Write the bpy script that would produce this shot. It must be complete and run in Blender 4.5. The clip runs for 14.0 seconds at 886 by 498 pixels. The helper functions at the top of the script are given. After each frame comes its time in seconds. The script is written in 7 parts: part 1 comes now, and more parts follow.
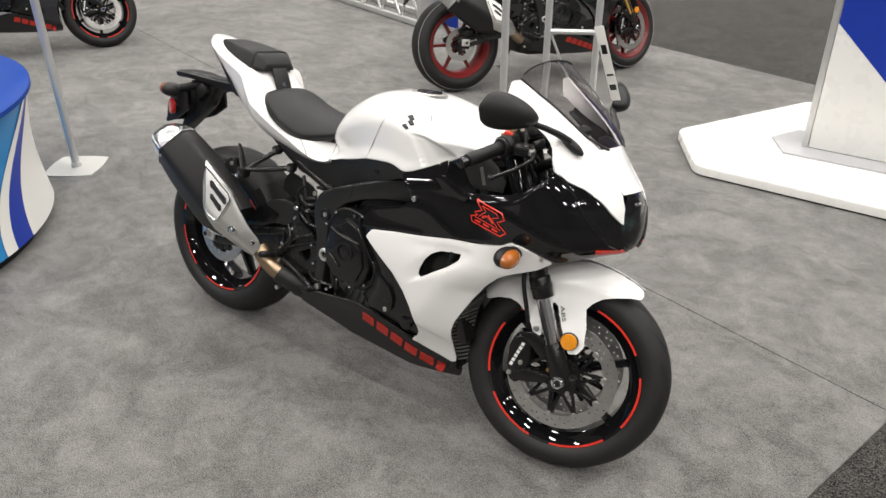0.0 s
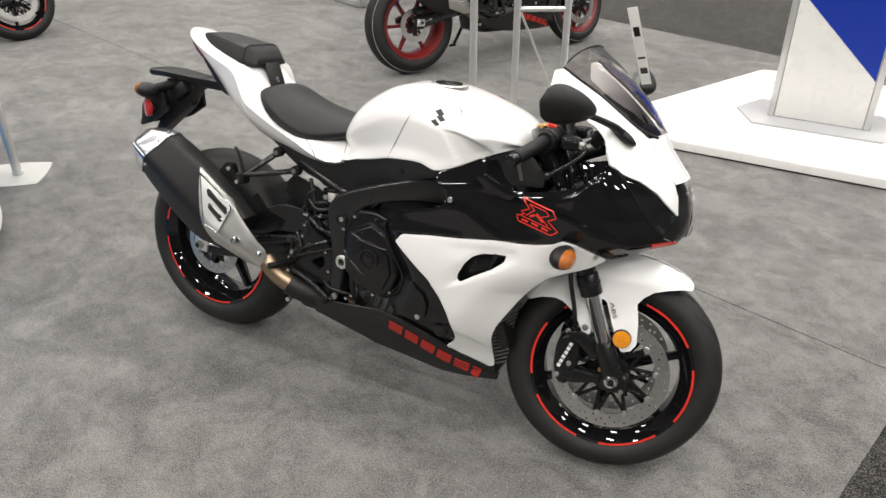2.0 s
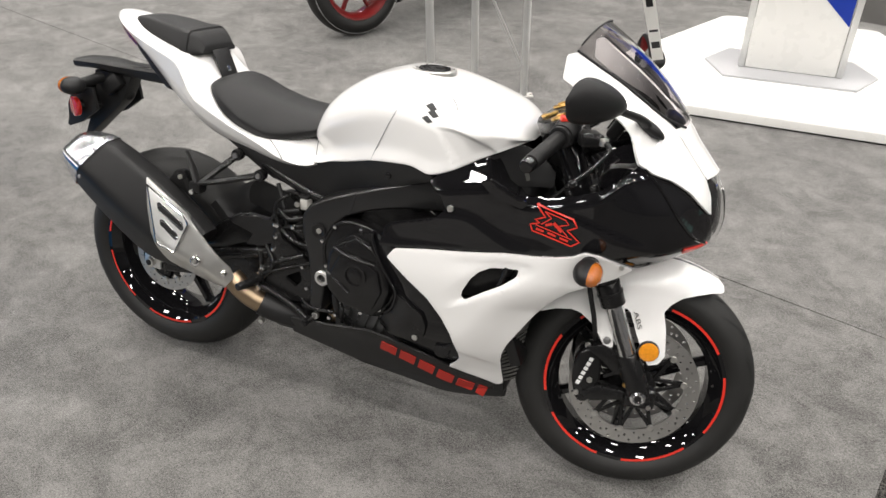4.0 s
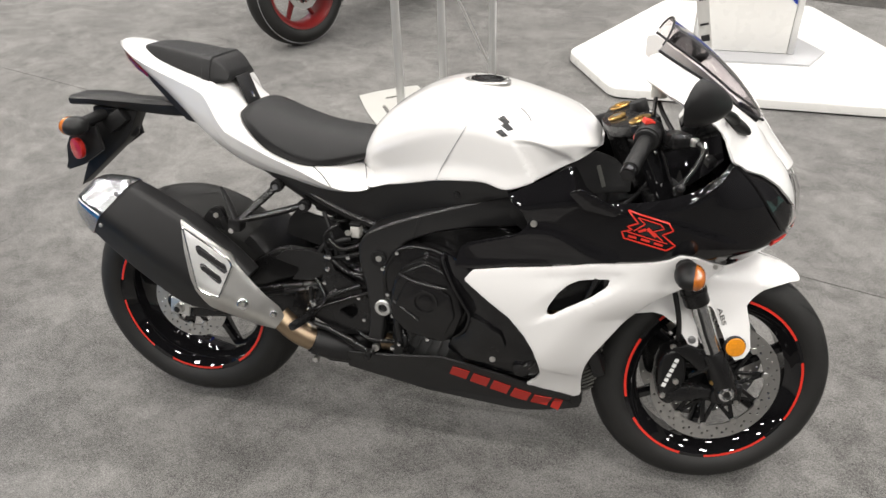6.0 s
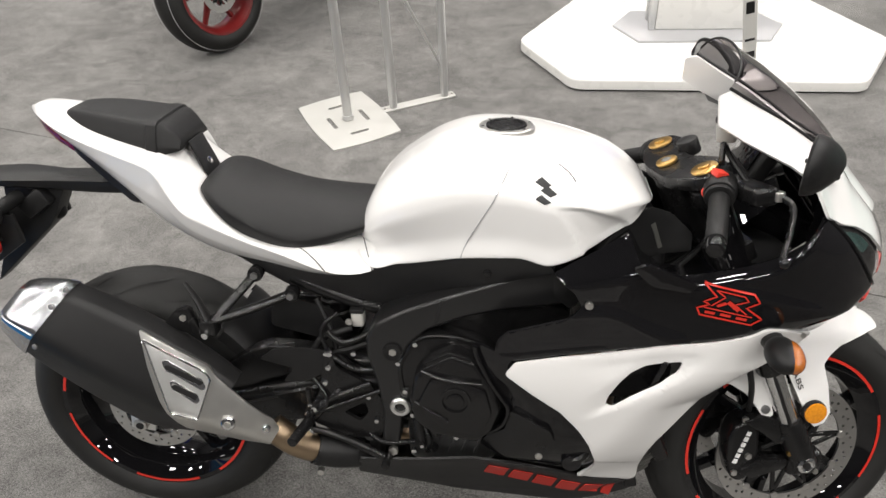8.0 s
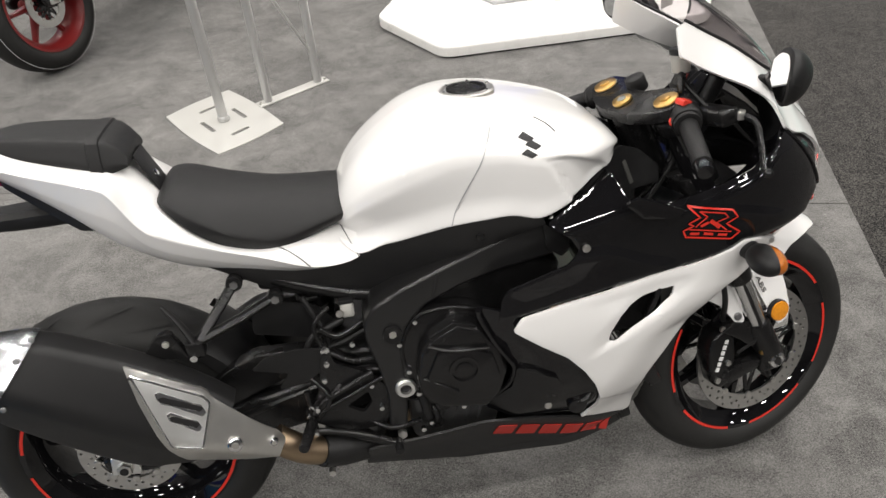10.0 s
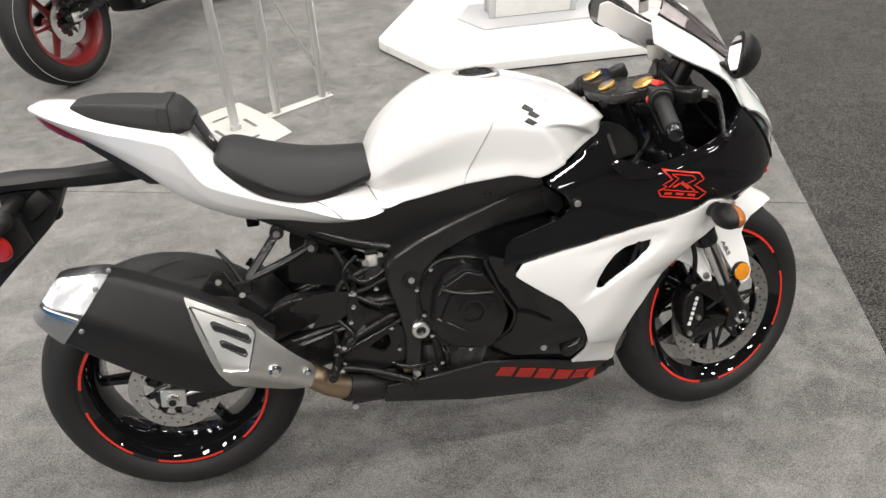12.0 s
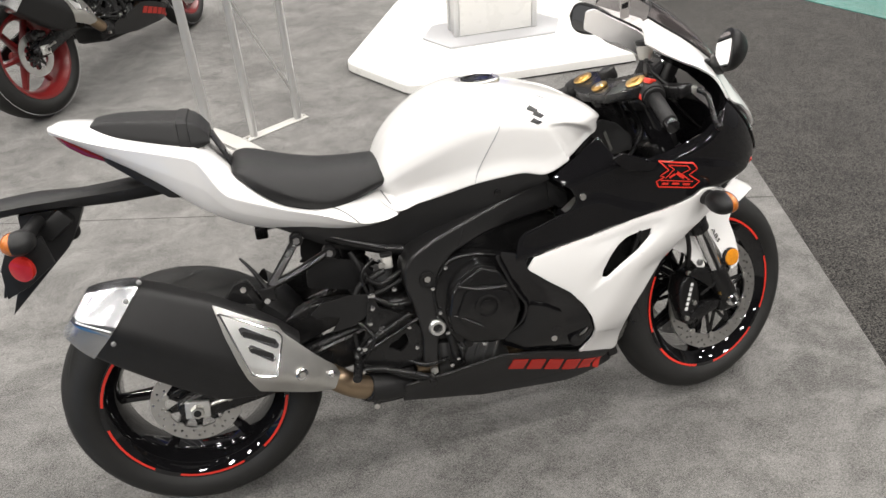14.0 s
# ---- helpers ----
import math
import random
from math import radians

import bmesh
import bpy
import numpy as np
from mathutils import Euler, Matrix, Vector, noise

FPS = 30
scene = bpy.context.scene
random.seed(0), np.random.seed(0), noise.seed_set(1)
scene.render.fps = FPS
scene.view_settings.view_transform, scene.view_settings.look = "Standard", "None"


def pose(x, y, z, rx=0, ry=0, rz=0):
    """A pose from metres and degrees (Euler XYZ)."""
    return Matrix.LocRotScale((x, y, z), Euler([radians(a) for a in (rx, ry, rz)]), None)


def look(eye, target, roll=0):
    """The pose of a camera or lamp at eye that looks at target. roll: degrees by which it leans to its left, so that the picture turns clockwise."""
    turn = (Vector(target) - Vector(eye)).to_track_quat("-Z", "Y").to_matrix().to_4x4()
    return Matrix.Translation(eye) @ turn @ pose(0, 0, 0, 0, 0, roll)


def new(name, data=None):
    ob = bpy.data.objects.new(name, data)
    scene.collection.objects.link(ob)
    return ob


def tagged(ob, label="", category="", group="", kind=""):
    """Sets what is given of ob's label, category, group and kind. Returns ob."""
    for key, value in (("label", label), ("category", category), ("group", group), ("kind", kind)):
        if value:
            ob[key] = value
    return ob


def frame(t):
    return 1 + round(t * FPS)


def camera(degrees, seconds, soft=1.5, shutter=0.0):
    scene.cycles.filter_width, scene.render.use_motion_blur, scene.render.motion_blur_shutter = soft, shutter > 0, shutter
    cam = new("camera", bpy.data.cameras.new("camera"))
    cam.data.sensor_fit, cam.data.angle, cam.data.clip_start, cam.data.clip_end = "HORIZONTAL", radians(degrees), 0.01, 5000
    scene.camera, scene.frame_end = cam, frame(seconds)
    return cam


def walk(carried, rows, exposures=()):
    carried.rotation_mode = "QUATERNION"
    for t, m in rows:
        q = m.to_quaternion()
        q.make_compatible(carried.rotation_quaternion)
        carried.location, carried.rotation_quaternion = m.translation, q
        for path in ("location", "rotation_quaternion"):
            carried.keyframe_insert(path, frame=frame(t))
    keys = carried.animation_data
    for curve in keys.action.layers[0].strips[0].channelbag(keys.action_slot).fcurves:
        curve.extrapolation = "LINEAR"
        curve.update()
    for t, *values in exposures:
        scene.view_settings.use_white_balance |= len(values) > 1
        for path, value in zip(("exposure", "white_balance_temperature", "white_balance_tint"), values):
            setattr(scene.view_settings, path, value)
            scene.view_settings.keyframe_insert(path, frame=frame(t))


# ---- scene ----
cam = camera(60.1, 14.0)
PATH = [
    (0, (2.144, -1.672, 1.708), (1.146, -0.244, 0.726), -0.2),
    (0.5, (2.104, -1.662, 1.72), (1.137, -0.219, 0.73), 0.1),
    (1, (1.986, -1.676, 1.723), (1.08, -0.201, 0.721), -0.2),
    (1.5, (1.854, -1.718, 1.719), (1.001, -0.224, 0.7), -0.7),
    (2, (1.791, -1.715, 1.708), (0.985, -0.206, 0.672), -0.4),
    (2.5, (1.732, -1.666, 1.695), (0.976, -0.147, 0.637), -0.4),
    (2.7, (1.701, -1.635, 1.694), (0.964, -0.116, 0.621), -0.6),
    (4.8, (1.355, -1.475, 1.721), (0.786, 0.042, 0.548), -1.3),
    (5, (1.299, -1.489, 1.724), (0.749, 0.035, 0.552), -1.5),
    (5.5, (1.18, -1.528, 1.727), (0.698, 0.021, 0.557), -2.3),
    (6, (1.121, -1.525, 1.714), (0.712, 0.048, 0.549), -2.1),
    (6.5, (1.055, -1.432, 1.711), (0.702, 0.147, 0.536), -2.0),
    (7, (0.98, -1.309, 1.717), (0.655, 0.267, 0.531), -2.3),
    (7.2, (0.959, -1.268, 1.722), (0.65, 0.304, 0.525), -2.5),
    (9.3, (0.629, -1.132, 1.712), (0.679, 0.404, 0.432), -4.5),
    (9.5, (0.608, -1.136, 1.712), (0.701, 0.393, 0.426), -4.7),
    (10, (0.57, -1.161, 1.705), (0.757, 0.359, 0.418), -4.6),
    (10.5, (0.545, -1.238, 1.706), (0.754, 0.28, 0.421), -4.6),
    (11, (0.506, -1.334, 1.708), (0.722, 0.194, 0.435), -4.2),
    (11.5, (0.479, -1.412, 1.716), (0.71, 0.137, 0.472), -3.6),
    (12, (0.445, -1.458, 1.724), (0.699, 0.117, 0.518), -2.8),
    (12.5, (0.386, -1.483, 1.726), (0.672, 0.107, 0.547), -2.8),
    (13, (0.338, -1.501, 1.728), (0.661, 0.095, 0.567), -2.8),
    (13.5, (0.309, -1.511, 1.728), (0.665, 0.081, 0.571), -3.0),
    (14, (0.288, -1.519, 1.726), (0.669, 0.065, 0.566), -3.3),
]
walk(cam, [(t, look(eye, target, roll)) for t, eye, target, roll in PATH], [(0, -0.05), (3, 0.0), (6.5, 0.06), (7.5, -0.04), (9.4, -0.25), (10.2, -0.2), (11, 0.03), (12.5, 0.1), (14, 0.12)])

# ---- light of the hall: rows of high-bay lamps ----
world = bpy.data.worlds.new("hall_air")
scene.world = world
world.use_nodes = True
world.node_tree.nodes["Background"].inputs["Color"].default_value = (0.9, 0.95, 1.0, 1)
world.node_tree.nodes["Background"].inputs["Strength"].default_value = 0.08
scene.view_settings.exposure = 0.0
LAMP_Z = 9.0
for ix in range(7):
    for iy in range(7):
        lamp = bpy.data.lights.new("high_bay_light", "AREA")
        lamp.shape, lamp.size, lamp.size_y = "RECTANGLE", 1.1, 0.5
        lamp.energy = 195
        lamp.color = (1.0, 0.965, 0.925)
        ob = new("high_bay_light", lamp)
        ob.matrix_world = pose(-13.2 + 4.6 * ix + 0.6 * (iy % 2), -11.4 + 4.6 * iy, LAMP_Z, 0, 0, -17)


# ---- mesh helpers ----
def part(name, bm, material, parent=None, label="", smooth=True, m=None):
    """Links a bmesh as one mesh object under a thing."""
    if m is not None:
        bmesh.ops.transform(bm, matrix=m, verts=bm.verts)
    bmesh.ops.recalc_face_normals(bm, faces=bm.faces)
    me = bpy.data.meshes.new(name)
    bm.to_mesh(me)
    bm.free()
    if smooth:
        for p in me.polygons:
            p.use_smooth = True
        me.set_sharp_from_angle(angle=radians(38))
    me.materials.append(material)
    ob = new(name, me)
    if parent is not None:
        ob.parent = parent
    if label:
        tagged(ob, label)
    return ob


def thing(name, m, label, category, group="", kind=""):
    ob = new(name)
    ob.empty_display_size = 0.1
    ob.matrix_world = m
    return tagged(ob, label, category, group, kind)


def interp(table, x):
    """Smooth curve through (x, value) pairs."""
    if x <= table[0][0]:
        return table[0][1]
    for i in range(len(table) - 1):
        (x0, a), (x1, b) = table[i], table[i + 1]
        if x <= x1:
            def slope(k):
                k0, k1 = max(k - 1, 0), min(k + 1, len(table) - 1)
                return (table[k1][1] - table[k0][1]) / (table[k1][0] - table[k0][0])
            h = x1 - x0
            s = (x - x0) / h
            return ((1 + 2 * s) * (1 - s) ** 2 * a + s * (1 - s) ** 2 * h * slope(i)
                    + s * s * (3 - 2 * s) * b + s * s * (s - 1) * h * slope(i + 1))
    return table[-1][1]


def box(size, at=(0, 0, 0), bevel=0.0, rot=None, bm=None, seg=2):
    bm = bm or bmesh.new()
    m = Matrix.Translation(at) @ (rot or Matrix()) @ Matrix.Diagonal((*size, 1))
    vs = bmesh.ops.create_cube(bm, size=1, matrix=m)["verts"]
    if bevel:
        es = list({e for v in vs for e in v.link_edges})
        bmesh.ops.bevel(bm, geom=es, offset=bevel, segments=seg, profile=0.5, affect="EDGES")
    return bm


def cyl(a, b, r0, r1=None, n=24, bevel=0.0, bm=None):
    """A rod from a to b."""
    bm = bm or bmesh.new()
    a, b = Vector(a), Vector(b)
    r1 = r0 if r1 is None else r1
    m = Matrix.Translation((a + b) / 2) @ (b - a).to_track_quat("Z", "Y").to_matrix().to_4x4()
    vs = bmesh.ops.create_cone(bm, cap_ends=True, segments=n, radius1=r0, radius2=r1, depth=(b - a).length, matrix=m)["verts"]
    if bevel:
        es = [e for e in {e for v in vs for e in v.link_edges} if any(len(f.verts) > 4 for f in e.link_faces)]
        bmesh.ops.bevel(bm, geom=es, offset=bevel, segments=2, profile=0.5, affect="EDGES")
    return bm


def skin(rings, close=False, caps=True, cyclic=True, bm=None):
    """Skins equal rings of points."""
    bm = bm or bmesh.new()
    vs = [[bm.verts.new(p) for p in ring] for ring in rings]
    n = len(vs[0])
    pairs = list(zip(vs, vs[1:])) + ([(vs[-1], vs[0])] if close else [])
    for a, b in pairs:
        for i in range(n if cyclic else n - 1):
            j = (i + 1) % n
            bm.faces.new((a[i], a[j], b[j], b[i]))
    if caps and not close and cyclic:
        bm.faces.new(list(reversed(vs[0])))
        bm.faces.new(vs[-1])
    return bm


def smooth_path(pts, n=8):
    """A Catmull-Rom curve through the points."""
    pts = [Vector(p) for p in pts]
    out = []
    for i in range(len(pts) - 1):
        p0, p1, p2, p3 = pts[max(i - 1, 0)], pts[i], pts[i + 1], pts[min(i + 2, len(pts) - 1)]
        for k in range(n):
            t = k / n
            out.append(0.5 * ((2 * p1) + (p2 - p0) * t + (2 * p0 - 5 * p1 + 4 * p2 - p3) * t * t + (3 * p1 - p0 - 3 * p2 + p3) * t ** 3))
    return out + [pts[-1]]


def tube(pts, r, n=12, fine=6, bm=None, taper=None, flat=1.0):
    """A bent tube through the points."""
    path = smooth_path(pts, fine) if fine > 1 else [Vector(p) for p in pts]
    rings, up = [], Vector((0.13, 0.21, 0.97))
    for i, p in enumerate(path):
        d = (path[min(i + 1, len(path) - 1)] - path[max(i - 1, 0)]).normalized()
        u = (up - d * up.dot(d)).normalized()
        v = d.cross(u)
        up = u
        s = i / (len(path) - 1)
        rr = r if taper is None else r + (taper - r) * s
        rings.append([p + rr * (math.cos(a) * u * flat + math.sin(a) * v) for a in (2 * math.pi * k / n for k in range(n))])
    return skin(rings, bm=bm)


def lathe(profile, n=64, close=False, m=None, bm=None):
    """Turns (radius, height) pairs round the y axis, height along y."""
    rings = []
    for k in range(n):
        a = 2 * math.pi * k / n
        rings.append([Vector((r * math.cos(a), h, r * math.sin(a))) for r, h in profile])
    if m is not None:
        rings = [[m @ p for p in ring] for ring in rings]
    return skin(rings, close=True, caps=False, cyclic=close, bm=bm)


def fill(outline, bm=None):
    bm = bm or bmesh.new()
    vs = [bm.verts.new((x, 0, z)) for x, z in outline]
    return bm, bm.faces.new(vs)


def prism(outline, y0, y1, bevel=0.004, rounded=0, bm=None, seg=2):
    """An outline in the x-z plane, drawn out from y0 to y1."""
    if rounded:
        outline = round_outline(outline, rounded)
    part_bm = bmesh.new()
    a = [part_bm.verts.new((x, y0, z)) for x, z in outline]
    b = [part_bm.verts.new((x, y1, z)) for x, z in outline]
    n = len(a)
    part_bm.faces.new(a)
    part_bm.faces.new(list(reversed(b)))
    for i in range(n):
        j = (i + 1) % n
        part_bm.faces.new((a[j], a[i], b[i], b[j]))
    bmesh.ops.recalc_face_normals(part_bm, faces=part_bm.faces)
    if bevel:
        rim = [e for e in part_bm.edges if any(len(f.verts) > 4 or f.verts[0].co.y == f.verts[1].co.y == f.verts[2].co.y for f in e.link_faces)
               and abs(e.verts[0].co.y - e.verts[1].co.y) < 1e-6]
        bmesh.ops.bevel(part_bm, geom=rim, offset=bevel, segments=seg, profile=0.5, affect="EDGES", clamp_overlap=True)
    bmesh.ops.triangulate(part_bm, faces=[f for f in part_bm.faces if len(f.verts) > 4])
    if bm is None:
        return part_bm
    me = bpy.data.meshes.new("scrap")
    part_bm.to_mesh(me)
    part_bm.free()
    bm.from_mesh(me)
    bpy.data.meshes.remove(me)
    return bm


def round_outline(outline, r, n=4):
    """Rounds the corners of a closed outline."""
    out = []
    k = len(outline)
    for i in range(k):
        p, a, b = Vector(outline[i]), Vector(outline[i - 1]), Vector(outline[(i + 1) % k])
        ra = min(r, 0.45 * (a - p).length)
        rb = min(r, 0.45 * (b - p).length)
        s, e = p + (a - p).normalized() * ra, p + (b - p).normalized() * rb
        for j in range(n + 1):
            t = j / n
            out.append(tuple((1 - t) ** 2 * s + 2 * t * (1 - t) * p + t * t * e))
    return out


def panel(outline, depth, thick=0.006, step=0.02, side=-1, hole=None, rounded=0.006, crease=None, flange=0.0):
    """A curved body panel: an outline in x-z laid on the surface y = side * depth(x, z), with thickness and a rounded rim."""
    if rounded:
        outline = round_outline(outline, rounded, 3)
        hole = round_outline(hole, rounded, 3) if hole else None
    bm = bmesh.new()
    ring = [bm.verts.new((x, 0, z)) for x, z in outline]
    edges = [bm.edges.new((ring[i - 1], ring[i])) for i in range(len(ring))]
    if hole:
        inner = [bm.verts.new((x, 0, z)) for x, z in hole]
        edges += [bm.edges.new((inner[i - 1], inner[i])) for i in range(len(inner))]
        bmesh.ops.triangle_fill(bm, use_beauty=True, edges=edges, normal=(0, -1, 0))
    else:
        bm.faces.new(ring)
    xs, zs = [p[0] for p in outline], [p[1] for p in outline]
    for axis, lo, hi in ((0, min(xs), max(xs)), (2, min(zs), max(zs))):
        n = int((hi - lo) / step)
        for i in range(1, n + 1):
            no = [0, 0, 0]
            no[axis] = 1
            co = [0, 0, 0]
            co[axis] = lo + (hi - lo) * i / (n + 1)
            bmesh.ops.bisect_plane(bm, geom=bm.verts[:] + bm.edges[:] + bm.faces[:], plane_co=co, plane_no=no, dist=1e-5)
    bmesh.ops.remove_doubles(bm, verts=bm.verts, dist=0.0004)
    for v in bm.verts:
        v.co.y = side * depth(v.co.x, v.co.z)
    for f in bm.faces:
        if f.normal.y * side < 0:
            f.normal_flip()
    bm.normal_update()
    rim = {v for e in bm.edges if e.is_boundary for v in e.verts}
    normals = {v: v.normal.copy() for v in bm.verts}
    sgn = {}
    for v in bm.verts:
        n = normals[v]
        if n.y * side < 0:
            n = -n
        sgn[v] = n
    back = {}
    for v in list(bm.verts):
        nv = bm.verts.new(v.co - sgn[v] * thick)
        back[v] = nv
    border = [e for e in bm.edges if e.is_boundary]
    for f in list(bm.faces):
        bm.faces.new([back[v] for v in reversed(f.verts)])
    for e in border:
        a, b = e.verts
        bm.faces.new((a, b, back[b], back[a]))
    for v in rim:
        v.co -= sgn[v] * thick * 0.12
    return bm


# ---- materials ----
def material(name, base=(0.5, 0.5, 0.5), rough=0.5, metal=0.0, coat=0.0, grain=0.0, grain_scale=300.0, vary=0.0, vary_scale=6.0,
             rough_vary=0.0, spec=0.5, second=None, coat_rough=0.03):
    """A procedural surface: base colour with variation at two scales, grain as fine relief, and uneven gloss."""
    mat = bpy.data.materials.new(name)
    mat.use_nodes = True
    nt = mat.node_tree
    b = nt.nodes["Principled BSDF"]
    b.inputs["Base Color"].default_value = (*base, 1)
    b.inputs["Roughness"].default_value = rough
    b.inputs["Metallic"].default_value = metal
    b.inputs["Coat Weight"].default_value = coat
    b.inputs["Coat Roughness"].default_value = coat_rough
    b.inputs["Specular IOR Level"].default_value = spec
    geo = nt.nodes.new("ShaderNodeTexCoord")
    if vary:
        n1 = nt.nodes.new("ShaderNodeTexNoise")
        n1.inputs["Scale"].default_value, n1.inputs["Detail"].default_value = vary_scale, 6
        nt.links.new(geo.outputs["Object"], n1.inputs["Vector"])
        mix = nt.nodes.new("ShaderNodeMix")
        mix.data_type = "RGBA"
        dark = second or tuple(c * (1 - vary) for c in base)
        mix.inputs["A"].default_value = (*dark, 1)
        mix.inputs["B"].default_value = (*(min(1, c * (1 + vary)) for c in base), 1)
        nt.links.new(n1.outputs["Fac"], mix.inputs["Factor"])
        nt.links.new(mix.outputs["Result"], b.inputs["Base Color"])
    if rough_vary:
        n2 = nt.nodes.new("ShaderNodeTexNoise")
        n2.inputs["Scale"].default_value, n2.inputs["Detail"].default_value = 14, 5
        nt.links.new(geo.outputs["Object"], n2.inputs["Vector"])
        mr = nt.nodes.new("ShaderNodeMapRange")
        mr.inputs["To Min"].default_value, mr.inputs["To Max"].default_value = max(0, rough - rough_vary), rough + rough_vary
        nt.links.new(n2.outputs["Fac"], mr.inputs["Value"])
        nt.links.new(mr.outputs["Result"], b.inputs["Roughness"])
    if grain:
        n3 = nt.nodes.new("ShaderNodeTexNoise")
        n3.inputs["Scale"].default_value, n3.inputs["Detail"].default_value = grain_scale, 3
        nt.links.new(geo.outputs["Object"], n3.inputs["Vector"])
        bump = nt.nodes.new("ShaderNodeBump")
        bump.inputs["Strength"].default_value, bump.inputs["Distance"].default_value = grain, 0.001
        nt.links.new(n3.outputs["Fac"], bump.inputs["Height"])
        nt.links.new(bump.outputs["Normal"], b.inputs["Normal"])
    return mat


def carpet(name, dark, light, patch=1.6, contrast=1.0, fibre=1.0, tuft=95, punch=0.26, sheen=0.45):
    """Cut-pile carpet: trodden patches where the pile lies another way, tufts, and single fibres."""
    mat = bpy.data.materials.new(name)
    mat.use_nodes = True
    nt = mat.node_tree
    b = nt.nodes["Principled BSDF"]
    b.inputs["Roughness"].default_value = 0.95
    b.inputs["Specular IOR Level"].default_value = 0.1
    b.inputs["Sheen Weight"].default_value = sheen
    b.inputs["Sheen Roughness"].default_value = 0.45
    geo = nt.nodes.new("ShaderNodeTexCoord")
    def tex(scale, detail, rough=0.5, stretch=(1, 1, 1), turn=0.0, distort=0.0):
        mp = nt.nodes.new("ShaderNodeMapping")
        mp.inputs["Scale"].default_value = stretch
        mp.inputs["Rotation"].default_value = (0, 0, turn)
        n = nt.nodes.new("ShaderNodeTexNoise")
        n.inputs["Scale"].default_value, n.inputs["Detail"].default_value, n.inputs["Roughness"].default_value = scale, detail, rough
        n.inputs["Distortion"].default_value = distort
        nt.links.new(geo.outputs["Object"], mp.inputs["Vector"])
        nt.links.new(mp.outputs["Vector"], n.inputs["Vector"])
        return n.outputs["Fac"]
    def ramp(value, a, z):
        r = nt.nodes.new("ShaderNodeMapRange")
        r.inputs["From Min"].default_value, r.inputs["From Max"].default_value = a, z
        nt.links.new(value, r.inputs["Value"])
        return r.outputs["Result"]
    def calc(op, x, y):
        n = nt.nodes.new("ShaderNodeMath")
        n.operation = op
        for sock, val in zip(n.inputs, (x, y)):
            if isinstance(val, (int, float)):
                sock.default_value = val
            else:
                nt.links.new(val, sock)
        return n.outputs[0]
    patches = ramp(tex(patch * 2.0, 7, 0.66, (1, 1.25, 1), 0.5, 0.9), 0.42, 0.60)
    lanes = ramp(tex(patch * 0.55, 3, 0.6, (1, 1.4, 1), 0.9, 0.6), 0.38, 0.62)
    blots = ramp(tex(patch * 6.5, 6, 0.68, (1, 1.2, 1), 0.2, 0.8), 0.42, 0.61)
    tufts = ramp(tex(tuft, 2, 0.65, (1, 1.15, 1), 0.8, 0.6), 0.39, 0.61)
    hairs = ramp(tex(tuft * 2.6, 2, 0.7), 0.39, 0.61)
    flecks = ramp(tex(tuft * 1.7, 1, 0.5, (1, 1.4, 1), 2.2, 0.3), 0.50, 0.68)
    shares = [(lanes, 0.09 * contrast), (patches, 0.17 * contrast), (blots, 0.14 * contrast), (tufts, 0.14 * fibre), (hairs, 0.36 * fibre), (flecks, 0.20 * fibre)]
    total, v = sum(w for _, w in shares), 0.0
    for layer, w in shares:
        v = calc("ADD", v, calc("MULTIPLY", layer, w / total))
    v = ramp(v, 0.47 - punch, 0.47 + punch)
    mix = nt.nodes.new("ShaderNodeMix")
    mix.data_type = "RGBA"
    mix.inputs["A"].default_value, mix.inputs["B"].default_value = (*dark, 1), (*light, 1)
    nt.links.new(v, mix.inputs["Factor"])
    nt.links.new(mix.outputs["Result"], b.inputs["Base Color"])
    bump = nt.nodes.new("ShaderNodeBump")
    bump.inputs["Strength"].default_value, bump.inputs["Distance"].default_value = 0.55, 0.0025
    nt.links.new(calc("ADD", calc("MULTIPLY", tufts, 0.4), hairs), bump.inputs["Height"])
    nt.links.new(bump.outputs["Normal"], b.inputs["Normal"])
    return mat


GREY_CARPET = carpet("grey_carpet", (0.036, 0.0345, 0.032), (0.300, 0.291, 0.277), contrast=1.8, fibre=1.5, punch=0.44, sheen=0.2)
DARK_CARPET = carpet("charcoal_carpet", (0.002, 0.002, 0.002), (0.092, 0.086, 0.078), patch=2.0, contrast=0.5, fibre=1.4, tuft=70, punch=0.2, sheen=0.12)
GREEN_CARPET = carpet("green_carpet", (0.008, 0.05, 0.042), (0.05, 0.27, 0.22), contrast=0.5)
PEARL = material("pearl_white_paint", (0.84, 0.828, 0.812), 0.28, coat=1.0, vary=0.02, coat_rough=0.015)
GLOSS_BLACK = material("gloss_black_paint", (0.0065, 0.0063, 0.007), 0.3, coat=1.0, vary=0.3, coat_rough=0.015, spec=0.0)
SATIN_BLACK = material("satin_black_metal", (0.008, 0.0078, 0.008), 0.27, vary=0.35, vary_scale=20, grain=0.15, rough_vary=0.08, spec=0.4)
ENGINE_BLACK = material("engine_black_paint", (0.0075, 0.0073, 0.0075), 0.24, vary=0.35, vary_scale=30, grain=0.25, grain_scale=500, rough_vary=0.07, spec=0.45)
MATT_BLACK = material("matt_black_plastic", (0.0095, 0.0093, 0.0095), 0.48, spec=0.36, vary=0.3, vary_scale=25, grain=0.25, grain_scale=700, rough_vary=0.06)
